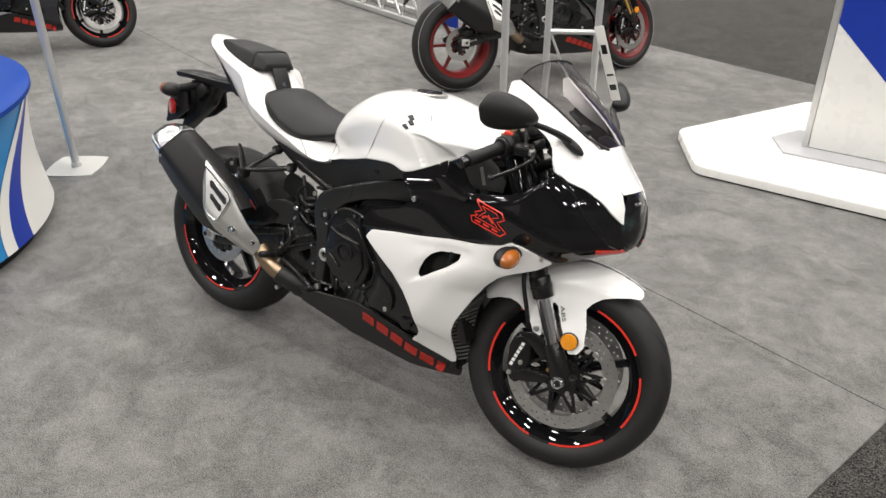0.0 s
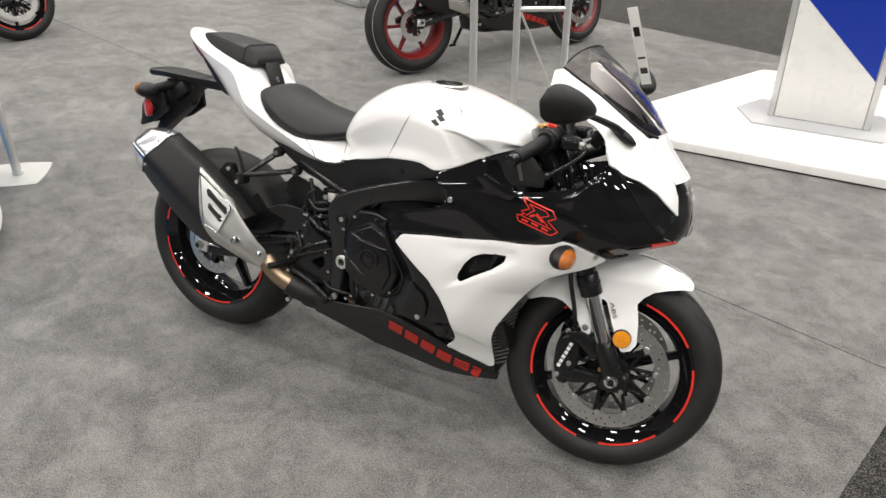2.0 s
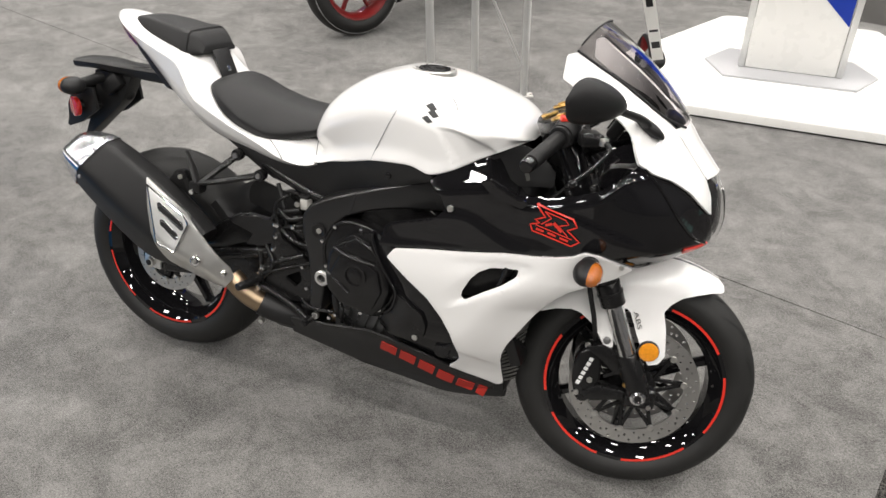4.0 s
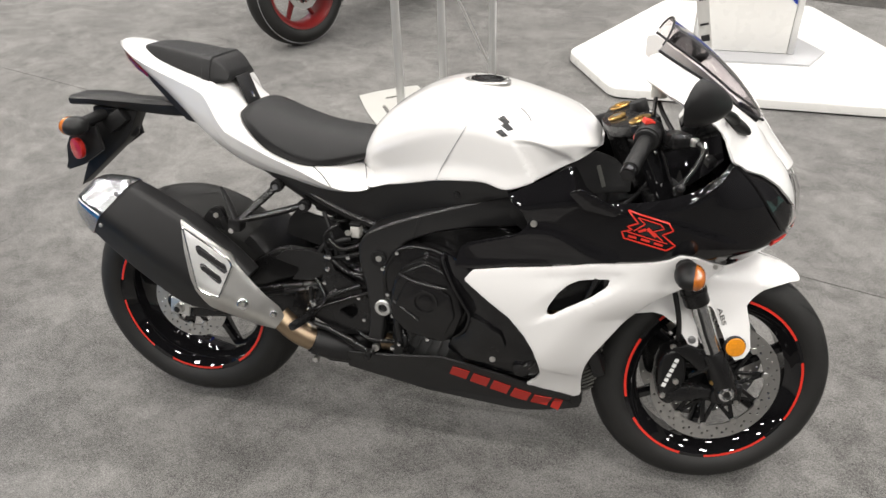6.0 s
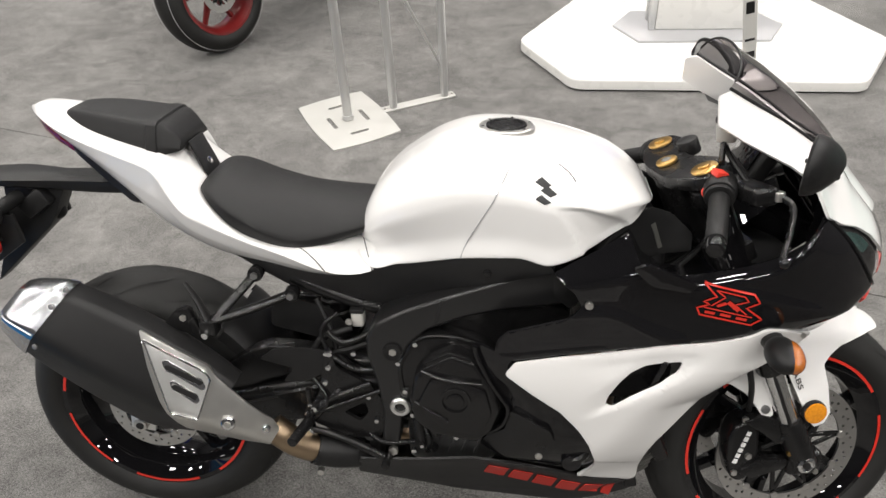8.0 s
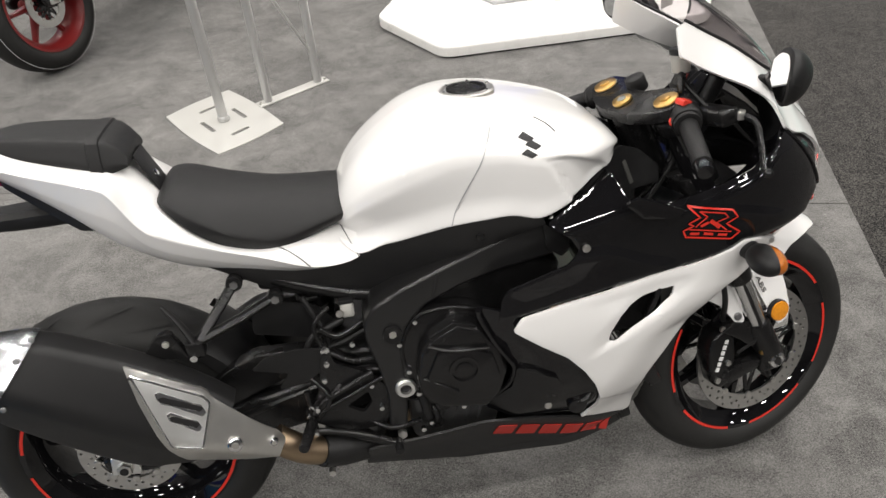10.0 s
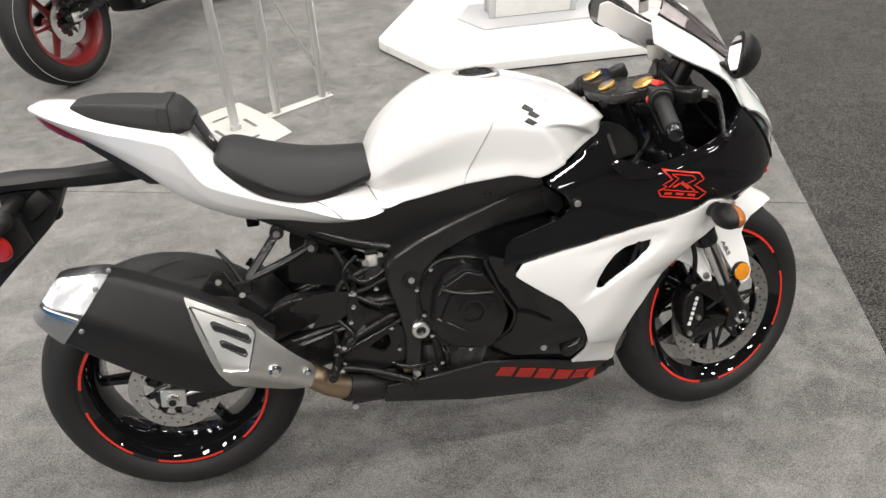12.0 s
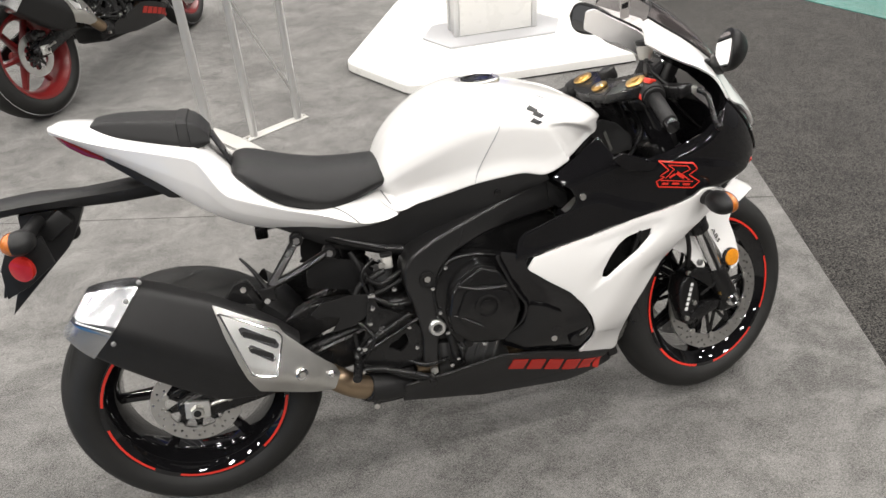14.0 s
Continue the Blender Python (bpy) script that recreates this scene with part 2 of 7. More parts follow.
GREY_PLASTIC = material("dark_grey_plastic", (0.0135, 0.0132, 0.0135), 0.42, spec=0.42, vary=0.2, grain=0.2, grain_scale=900, rough_vary=0.06)
VINYL = material("black_vinyl", (0.0066, 0.0064, 0.0066), 0.52, spec=0.38, vary=0.25, vary_scale=12, grain=0.5, grain_scale=1100, rough_vary=0.05)
RUBBER = material("tyre_rubber", (0.012, 0.0117, 0.011), 0.62, vary=0.35, vary_scale=18, grain=0.3, grain_scale=600, rough_vary=0.08, spec=0.4)
STEEL = material("brushed_steel", (0.68, 0.67, 0.64), 0.35, metal=1.0, vary=0.12, vary_scale=30, grain=0.1, rough_vary=0.08)
CHROME = material("chrome", (0.75, 0.75, 0.75), 0.1, metal=1.0, vary=0.05)
BRONZE_PIPE = material("heat_tinted_pipe", (0.36, 0.27, 0.18), 0.36, metal=1.0, vary=0.35, vary_scale=9, rough_vary=0.1)
DISC_STEEL = material("brake_disc_steel", (0.60, 0.59, 0.57), 0.36, metal=1.0, vary=0.1, vary_scale=40, rough_vary=0.08)
GOLD = material("gold_anodised", (0.72, 0.46, 0.16), 0.28, metal=1.0, vary=0.1)
ALU = material("cast_aluminium", (0.35, 0.35, 0.35), 0.45, metal=1.0, vary=0.2, vary_scale=30, grain=0.3)
RED_PAINT = material("red_paint", (0.64, 0.031, 0.018), 0.35, vary=0.08)
MARK_RED = material("dull_red_print", (0.44, 0.024, 0.015), 0.4, vary=0.12)
RED_RIM = material("red_rim_paint", (0.17, 0.011, 0.011), 0.35, coat=0.3, vary=0.2)
RED_LENS = material("red_lens", (0.40, 0.016, 0.010), 0.2, coat=0.5, vary=0.2, vary_scale=40)
AMBER_LENS = material("amber_lens", (0.40, 0.115, 0.014), 0.12, coat=1.0, vary=0.45, vary_scale=90, grain=0.6, grain_scale=160)
ORANGE_REFLECTOR = material("orange_reflector", (0.80, 0.28, 0.012), 0.18, coat=1.0, vary=0.35, vary_scale=150, grain=0.7, grain_scale=220)
RED_SWITCH = material("red_switch", (0.75, 0.05, 0.03), 0.4, vary=0.05)
WHITE_BOARD = material("white_laminate", (0.80, 0.79, 0.76), 0.28, vary=0.03, vary_scale=3, rough_vary=0.06)
WHITE_METAL = material("white_powder_coat", (0.47, 0.462, 0.435), 0.4, vary=0.06, grain=0.1)
SILVER_POST = material("silver_aluminium", (0.62, 0.62, 0.61), 0.42, metal=0.75, vary=0.08, vary_scale=8, rough_vary=0.06)
GREY_PLATE = material("grey_plate", (0.44, 0.44, 0.45), 0.4, metal=0.2, vary=0.06)
BLUE_PRINT = material("blue_print", (0.008, 0.035, 0.33), 0.3, vary=0.06)
SKY_PRINT = material("light_blue_print", (0.02, 0.22, 0.52), 0.3, vary=0.08)
WHITE_PRINT = material("white_print", (0.78, 0.77, 0.73), 0.35, vary=0.03)
BLUE_TOP = material("blue_counter_top", (0.005, 0.045, 0.27), 0.5, vary=0.1, spec=0.15)
LETTER_WHITE = material("white_lettering", (0.75, 0.75, 0.74), 0.5, vary=0.05)
HALL_GREY = material("hall_grey", (0.10, 0.10, 0.105), 0.9, vary=0.2, vary_scale=0.3)
CEILING_GREY = material("ceiling_grey", (0.022, 0.022, 0.025), 0.9, vary=0.2, vary_scale=0.4)
DARK_RED_LENS = material("dark_tail_lens", (0.13, 0.006, 0.006), 0.15, coat=1.0, vary=0.2, vary_scale=30)
POLISHED = material("polished_steel", (0.60, 0.61, 0.63), 0.22, metal=1.0, vary=0.08, vary_scale=20, rough_vary=0.05)
DARK_BLUE_PAINT = material("dark_blue_black_paint", (0.008, 0.009, 0.016), 0.15, coat=1.0, vary=0.2)


def clear(name, tint, rough=0.0):
    mat = bpy.data.materials.new(name)
    mat.use_nodes = True
    nt = mat.node_tree
    b = nt.nodes["Principled BSDF"]
    b.inputs["Base Color"].default_value = (*tint, 1)
    b.inputs["Transmission Weight"].default_value = 1
    b.inputs["Roughness"].default_value = rough
    b.inputs["IOR"].default_value = 1.03
    n = nt.nodes.new("ShaderNodeTexNoise")
    n.inputs["Scale"].default_value = 30
    mr = nt.nodes.new("ShaderNodeMapRange")
    mr.inputs["To Min"].default_value, mr.inputs["To Max"].default_value = rough, rough + 0.03
    nt.links.new(n.outputs["Fac"], mr.inputs["Value"])
    nt.links.new(mr.outputs["Result"], b.inputs["Roughness"])
    b.inputs["Coat Weight"].default_value = 0.25
    return mat


SMOKE = clear("smoked_acrylic", (0.70, 0.67, 0.68))
CLEAR = clear("clear_plastic", (0.9, 0.9, 0.9))
MIRROR = material("mirror_glass", (0.85, 0.86, 0.87), 0.02, metal=1.0, vary=0.02)
BRIGHT_STEEL = material("bright_brushed_steel", (0.86, 0.86, 0.84), 0.42, metal=1.0, vary=0.08, vary_scale=30, rough_vary=0.08)
FIN_GREY = material("grey_cooling_fin", (0.11, 0.108, 0.10), 0.45, metal=0.4, vary=0.3, vary_scale=40)
FRAME_BLACK = material("satin_black_frame", (0.012, 0.0118, 0.012), 0.31, vary=0.25, vary_scale=14, grain=0.12, grain_scale=600, rough_vary=0.06)
FORK_STEEL = material("hard_chromed_tube", (0.80, 0.80, 0.80), 0.22, metal=1.0, vary=0.06, vary_scale=25)


# ---- the hall ----
def slab(outline, z0, z1, bevel=0.0, seg=2):
    """A flat outline in x-y with thickness."""
    bm = bmesh.new()
    lo = [bm.verts.new((x, y, z0)) for x, y in outline]
    hi = [bm.verts.new((x, y, z1)) for x, y in outline]
    n = len(lo)
    bm.faces.new(list(reversed(lo)))
    top = bm.faces.new(hi)
    for i in range(n):
        bm.faces.new((lo[i], lo[(i + 1) % n], hi[(i + 1) % n], hi[i]))
    bmesh.ops.recalc_face_normals(bm, faces=bm.faces)
    if bevel:
        bmesh.ops.bevel(bm, geom=[e for e in bm.edges if abs(e.verts[0].co.z - z1) < 1e-6 and abs(e.verts[1].co.z - z1) < 1e-6],
                        offset=bevel, segments=seg, profile=0.5, affect="EDGES")
    return bm


# the stand's carpet is a rectangle, turned 17 degrees
CU, CV = Vector((0.9617, -0.274, 0)), Vector((0.274, 0.9617, 0))
CORNER = Vector((3.130, 3.814, 0))          # back right corner of the grey carpet


def on_stand(a, b):
    """Metres to the left of the carpet's right edge, and towards the front from its back edge."""
    return CORNER - CU * a - CV * b


tagged(part("floor", slab([(-30, -30), (30, -30), (30, 30), (-30, 30)], -0.30, -0.006), DARK_CARPET, smooth=False),
       "charcoal grey cut-pile aisle carpet of the hall", "floor", kind="structure")


def carpet_strip(a0, a1, b0, b1):
    return slab([tuple(on_stand(a, b)[:2]) for a, b in ((a0, b0), (a0, b1), (a1, b1), (a1, b0))], -0.006, 0.0, 0.0015)


ground = new("stand_carpet")
tagged(ground, "light grey mottled exhibition carpet laid in strips", "carpet", kind="structure")
SEAM_B = 3.19
for b0, b1 in ((0, SEAM_B - 0.002), (SEAM_B + 0.002, SEAM_B + 3.65), (SEAM_B + 3.653, SEAM_B + 7.3)):
    part("carpet_strip", carpet_strip(0, 12, b0, b1), GREY_CARPET, ground, smooth=False)
tagged(part("green_carpet", slab([(3.745, 3.197), (4.634, 1.106), (12, 4.2), (11, 6.3)], -0.005, -0.001), GREEN_CARPET, smooth=False),
       "teal green carpet of the neighbouring stand", "carpet", kind="structure")
# walls and ceiling are unseen and assumed; their greys set side fill and reflections
WALLS = {"wall_north": ((0, 17.9), 0), "wall_south": ((0, -17.9), 0), "wall_east": ((17.9, 0), 90), "wall_west": ((-17.9, 0), 90)}
for name, ((wx, wy), turn) in WALLS.items():
    tagged(part(name, box((36, 0.2, 10.2), (wx, wy, 5.1), rot=pose(0, 0, 0, 0, 0, turn)), HALL_GREY, smooth=False),
           "unseen grey wall assumed round the exhibition hall", "wall", kind="structure")
tagged(part("ceiling", box((36, 36, 0.2), (0, 0, 10.3)), CEILING_GREY, smooth=False), "unseen dark grey ceiling assumed over the exhibition hall", "ceiling", kind="structure")


# ---- display pedestal on its white platform ----
platform = thing("platform", pose(0, 0, 0), "low white hexagonal display platform with rounded edges", "platform")
PLAT = [(0.796, 2.743), (1.064, 2.263), (2.412, 2.243), (2.68, 2.722), (2.23, 3.742), (1.331, 3.742)]
PLAT = round_outline(PLAT, 0.06, 5)
part("deck", slab(PLAT, 0.012, 0.064, 0.012, 3), WHITE_BOARD, platform)
cx, cy = 1.735, 2.995
part("plinth", slab([(cx + (x - cx) * 0.985, cy + (y - cy) * 0.985) for x, y in PLAT], 0.0, 0.012), MATT_BLACK, platform, "dark recessed plinth")

sign = thing("sign_pedestal", pose(0, 0, 0.064), "tall white and blue sign pedestal with silver posts", "sign")
part("base_plate", slab([(1.301, 2.904), (1.417, 2.687), (2.079, 2.697), (2.185, 2.904), (2.069, 3.106), (1.412, 3.106)], 0, 0.012, 0.003), GREY_PLATE, sign, "grey base plate")
for px in (1.498, 1.993):
    for py in (2.844, 2.975):
        bm = box((0.034, 0.034, 2.1), (px, py, 1.062), 0.005)
        part("post", bm, SILVER_POST, sign, "silver aluminium post")
part("front_panel", box((0.457, 0.016, 2.08), (1.7455, 2.839, 1.055), 0.002), WHITE_BOARD, sign)
part("back_panel", box((0.457, 0.016, 2.08), (1.7455, 2.980, 1.055), 0.002), WHITE_BOARD, sign)
for px in (1.497, 1.994):
    part("side_panel", box((0.012, 0.094, 2.08), (px, 2.909, 1.055), 0.002), SILVER_POST, sign)
bm, f = fill([(1.519, 0.705), (1.971, 0.285), (1.971, 2.08), (1.519, 2.08)])
bmesh.ops.translate(bm, verts=bm.verts, vec=(0, 2.8285, 0))
part("blue_print", bm, BLUE_PRINT, sign, "blue printed upper half", smooth=False)


# ---- posts and racks ----
def slotted_plate(long, wide, slots):
    """A foot plate with bowed sides and four slots round the post."""
    bm = bmesh.new()
    outer = [(-long / 2, -wide / 2), (long / 2, -wide / 2), (long / 2, wide / 2), (-long / 2, wide / 2)]
    ring = []
    for i in range(4):
        (x0, y0), (x1, y1) = outer[i], outer[(i + 1) % 4]
        out = Vector((y1 - y0, x0 - x1)).normalized()
        for k in range(8):
            t = k / 8
            bow = 0.014 * math.sin(math.pi * t)
            ring.append((x0 + (x1 - x0) * t + out.x * bow, y0 + (y1 - y0) * t + out.y * bow))
    vs = [bm.verts.new((x, y, 0)) for x, y in ring]
    edges = [bm.edges.new((vs[i - 1], vs[i])) for i in range(len(vs))]
    if slots:
        for cx, cy, hx, hy in ((0.140, 0, 0.010, 0.044), (-0.140, 0, 0.010, 0.044), (0, 0.080, 0.058, 0.010), (0, -0.080, 0.058, 0.010)):
            hole = [bm.verts.new((cx + x, cy + y, 0)) for x, y in round_outline([(-hx, -hy), (hx, -hy), (hx, hy), (-hx, hy)], 0.009, 3)]
            edges += [bm.edges.new((hole[i - 1], hole[i])) for i in range(len(hole))]
    bmesh.ops.triangle_fill(bm, use_beauty=True, edges=edges, normal=(0, 0, 1))
    geo = bmesh.ops.extrude_face_region(bm, geom=bm.faces[:])["geom"]
    bmesh.ops.translate(bm, verts=[g for g in geo if isinstance(g, bmesh.types.BMVert)], vec=(0, 0, 0.006))
    return bm


def sign_post(at, turn, plate, slots, radius, label):
    ob = thing("sign_post", pose(*at, 0, 0, turn), label, "post", "posts of the stand")
    part("foot_plate", slotted_plate(*plate, slots), WHITE_METAL, ob, "white steel foot plate", smooth=False)
    part("pole", cyl((0, 0, 0.006), (0, 0, 2.3), radius, n=28), SILVER_POST, ob)
    part("collar", cyl((0, 0, 0.006), (0, 0, 0.03), radius * 1.25, n=28, bevel=0.003), SILVER_POST, ob)
    return ob


sign_post((0.019, 1.966, 0), -56.7, (0.463, 0.328), True, 0.021, "round silver post on a slotted white square foot plate")
sign_post((-1.83, 0.418, 0), 35, (0.26, 0.26), False, 0.021, "round silver post on a plain white foot plate")

rack = thing("display_rack", pose(0.200, 2.071, 0, 0, 0, 28.3), "silver ladder rack with two posts on a white foot bar", "rack")
part("foot_bar", box((0.37, 0.055, 0.008), (0.15, 0, 0.004), 0.002), WHITE_METAL, rack, "white foot bar")
for x in (0.02, 0.285):
    part("post", cyl((x, 0, 0.008), (x, 0, 2.3), 0.019, n=24), SILVER_POST, rack)
part("brace", cyl((0.03, 0, 0.70), (0.28, 0, 0.15), 0.007, n=12), SILVER_POST, rack)
for z in (0.70, 1.4):
    part("crossbar", cyl((0.03, 0, z), (0.275, 0, z), 0.014, n=16), SILVER_POST, rack)
for x in (-0.02, 0.325):
    part("bolt", cyl((x, 0, 0.008), (x, 0, 0.014), 0.008, n=6), STEEL, rack)

# ---- round printed counter ----
counter = thing("counter", pose(-1.98, -0.833, 0), "round counter wrapped in blue and white striped print", "counter")
H_TOP = 0.63


def drum(a0, a1, lean, r0, r1, z0, z1, out=0.0, n=24):
    """A piece of the flared drum between two angles that lean as they rise."""
    rings = []
    for k in range(n + 1):
        s = k / n
        ring = []
        for j in range(13):
            t = j / 12
            a = radians(a0 + (a1 - a0) * s + lean * t * t)
            r = r0 + (r1 - r0) * t + 0.03 * math.sin(math.pi * t) * -1 + out
            ring.append(Vector((r * math.cos(a), r * math.sin(a), z0 + (z1 - z0) * t)))
        rings.append(ring)
    return skin(rings, cyclic=False, caps=False)


part("wrap", drum(0, 360, 0, 1.04, 1.05, 0.06, H_TOP, 0, 96), SKY_PRINT, counter, "light blue printed wrap")
part("kick_ring", lathe([(0.95, 0.0), (0.99, 0.0), (0.99, 0.06), (0.95, 0.06)], 96, close=True, m=pose(0, 0, 0, 90, 0, 0)), MATT_BLACK, counter, "black kick ring")
part("white_stripe", drum(24.5, 28.5, 27, 1.04, 1.05, 0.062, H_TOP - 0.01, 0.003), WHITE_PRINT, counter, "white stripe")
part("blue_stripe", drum(28.6, 35.5, 26, 1.04, 1.05, 0.062, H_TOP - 0.01, 0.003), BLUE_PRINT, counter, "dark blue stripe")
part("white_band", drum(35.5, 64, 22, 1.04, 1.05, 0.062, H_TOP - 0.01, 0.004), WHITE_PRINT, counter, "white band")
part("top", lathe([(0.0, H_TOP), (0.0, H_TOP + 0.03), (1.06, H_TOP + 0.03), (1.075, H_TOP + 0.02), (1.075, H_TOP), (0.0, H_TOP)], 96, m=pose(0, 0, 0, 90, 0, 0) @ pose(0, 0, 0)),
     BLUE_TOP, counter, "dark blue counter top")

# ---- lattice truss along the back of the stand ----
truss = thing("truss", Matrix.Translation((-3.80, 4.69, 0)) @ pose(0, 0, 0, 0, 0, -18.5), "silver lattice truss lying along the back of the stand", "truss")
for y in (0, 0.28):
    for z in (0.03, 0.34):
        part("chord", box((1.75, 0.05, 0.05), (0.85, y, z), 0.006), SILVER_POST, truss)
for k in range(5):
    x = 0.03 + 0.34 * k
    part("lattice_bar", cyl((x, 0, 0.04), (x + 0.17, 0, 0.33), 0.013, n=12), SILVER_POST, truss)
    part("lattice_bar", cyl((x + 0.17, 0, 0.33), (x + 0.34, 0, 0.04), 0.013, n=12), SILVER_POST, truss)
part("upright", box((0.05, 0.33, 0.36), (1.73, 0.14, 0.185), 0.006), SILVER_POST, truss)
drape = thing("blue_panel", Matrix.Translation((-2.16, 4.20, 0)) @ pose(0, 0, 0, 0, 0, -18.5), "upright blue display panel behind the motorcycles", "panel")
part("board", box((0.22, 0.03, 1.6), (0.13, 0.2, 0.80), 0.004), BLUE_PRINT, drape)


# ---- motorcycles: x forward, y to the left, z up, the rear axle over the origin ----
RAKE = radians(23.2)
STEM = Vector((1.117, 0, 0.916))
UP = Vector((-math.sin(RAKE), 0, math.cos(RAKE)))
AXLE_F, AXLE_R = Vector((1.414, 0, 0.277)), Vector((-0.012, 0, 0.308))


def nose_x(z):
    """How far forward the fairing's nose reaches at a height."""
    return interp([(0.18, 1.45), (0.45, 1.47), (0.60, 1.485), (0.655, 1.512), (0.69, 1.538), (0.72, 1.545), (0.763, 1.541), (0.80, 1.530), (0.845, 1.497), (0.89, 1.455), (0.95, 1.400), (1.02, 1.31), (1.10, 1.18), (1.2, 1.05)], z)


def nose_length(z):
    """The stretch over which the fairing's sides close to the nose."""
    return interp([(0.50, 0.40), (0.60, 0.37), (0.65, 0.34), (0.69, 0.28), (0.72, 0.26), (0.90, 0.26)], z)


def side_y(x, z):
    """Half width of the fairing."""
    w = interp([(0.18, 0.15), (0.26, 0.184), (0.35, 0.232), (0.45, 0.253), (0.55, 0.265), (0.65, 0.257), (0.72, 0.255), (0.80, 0.258), (0.88, 0.268), (0.95, 0.25), (1.02, 0.20), (1.12, 0.12)], z)
    s = max(0.0, nose_x(z) - x) / nose_length(z)
    return max(0.004, w * math.sin(math.pi / 2 * min(1.0, s) ** 0.6))


SCREEN_EDGE = [(1.150, 1.108), (1.187, 1.086), (1.233, 1.058), (1.292, 1.024), (1.340, 0.991), (1.379, 0.962), (1.427, 0.937), (1.465, 0.905)]
SCREEN_HALF = [(1.150, 0.156), (1.187, 0.147), (1.233, 0.134), (1.292, 0.118), (1.340, 0.107), (1.379, 0.092), (1.410, 0.073), (1.435, 0.045), (1.465, 0.010)]


NOSE_LOW = [(1.168, 1.030), (1.180, 1.026), (1.215, 1.004), (1.257, 0.982), (1.304, 0.960), (1.338, 0.933), (1.351, 0.907), (1.361, 0.886), (1.392, 0.866), (1.430, 0.850), (1.470, 0.822), (1.500, 0.790), (1.521, 0.763)]
NOSE_WIDE = [(1.168, 0.178), (1.215, 0.172), (1.257, 0.170), (1.304, 0.180), (1.338, 0.203), (1.351, 0.219), (1.361, 0.232)]


def nose_y(x, z):
    """Half width of the nose cowl, between the screen's edge and the cowl's lower edge."""
    za, zb = interp(SCREEN_EDGE[:6] + [(1.415, 0.936), (1.442, 0.898), (1.474, 0.861), (1.494, 0.838), (1.512, 0.804), (1.53, 0.77)], x), interp(NOSE_LOW, x)
    ya = interp(SCREEN_HALF[:7] + [(1.442, 0.072), (1.474, 0.070), (1.494, 0.066), (1.52, 0.072)], x)
    k = max(0.0, min(1.0, (x - 1.345) / 0.03))
    yb = interp(NOSE_WIDE, x) * (1 - k) + (side_y(x, zb) + 0.004) * k
    f = max(0.0, min(1.0, (za - z) / max(0.01, za - zb)))
    return ya + (yb - ya) * f ** interp([(1.25, 0.95), (1.38, 0.92), (1.44, 0.78), (1.50, 0.6)], x)


def ring_section(x, ztop, zbot, half, shape, n=10):
    """A closed cross-section at x: shape gives (fraction of half width, fraction of height down) from the crown to the lower edge."""
    right = [Vector((x, -half * fy, ztop + (zbot - ztop) * fz)) for fy, fz in shape]
    left = [Vector((p.x, -p.y, p.z)) for p in reversed(right)]
    if shape[0][0] == 0:
        left = left[:-1]
    return right + left


def body_loft(xs, top, bottom, half, shape, close_ends=True):
    rings = []
    for x in xs:
        sh = shape(x) if callable(shape) else shape
        rings.append(ring_section(x, interp(top, x), interp(bottom, x), interp(half, x), sh))
    return skin(rings)


def spline_shape(pts, n=4):
    return [(max(0.0, p.x), p.y) for p in smooth_path([Vector((a, b, 0)) for a, b in pts], n)]


def frange(a, b, n):
    return [a + (b - a) * i / (n - 1) for i in range(n)]


# -- wheels
def tyre_mesh(R, w, rim_r, at):
    pts = []
    h = R - rim_r
    prof = [(0, R), (0.25, R - 0.02 * h), (0.5, R - 0.09 * h), (0.75, R - 0.24 * h), (0.92, R - 0.42 * h), (1.0, R - 0.60 * h), (0.97, R - 0.80 * h), (0.86, R - 0.93 * h), (0.74, rim_r - 0.002)]
    for y, r in reversed(prof):
        pts.append((r, -y * w / 2))
    for y, r in prof[1:]:
        pts.append((r, y * w / 2))
    pts += [(rim_r - 0.006, 0.72 * w / 2), (rim_r - 0.006, -0.72 * w / 2)]
    return lathe(pts, 120, close=True, m=Matrix.Translation(at))


def groove_mesh(R, w, at, n, back):
    """Thin rain grooves cut across the tread, as shallow dark inlays."""
    bm = bmesh.new()
    for side in (-1, 1):
        for k in range(n):
            a0 = 2 * math.pi * k / n + (0.4 * math.pi / n if side > 0 else 0)
            path = []
            for j in range(7):
                t = j / 6
                y = side * (0.10 + 0.72 * t) * w / 2
                f = abs(y) / (w / 2)
                h = R * 0.28
                r = R - h * (0.02 * (f / 0.25) if f < 0.25 else 0.02 + (f - 0.25) ** 1.7 * 0.62)
                a = a0 + back * (t ** 1.6) * 0.42
                path.append((Vector((r * math.cos(a), y, r * math.sin(a))) * 1.0, a))
            for (p, a), (q, b) in zip(path, path[1:]):
                da = 0.0045 / R
                vs = []
                for pt, ang, s in ((p, a, -1), (p, a, 1), (q, b, 1), (q, b, -1)):
                    rr = math.hypot(pt.x, pt.z) + 0.0012
                    vs.append(bm.verts.new((rr * math.cos(ang + s * da), pt.y, rr * math.sin(ang + s * da))))
                bm.faces.new(vs)
    bmesh.ops.translate(bm, verts=bm.verts, vec=at)
    return bm


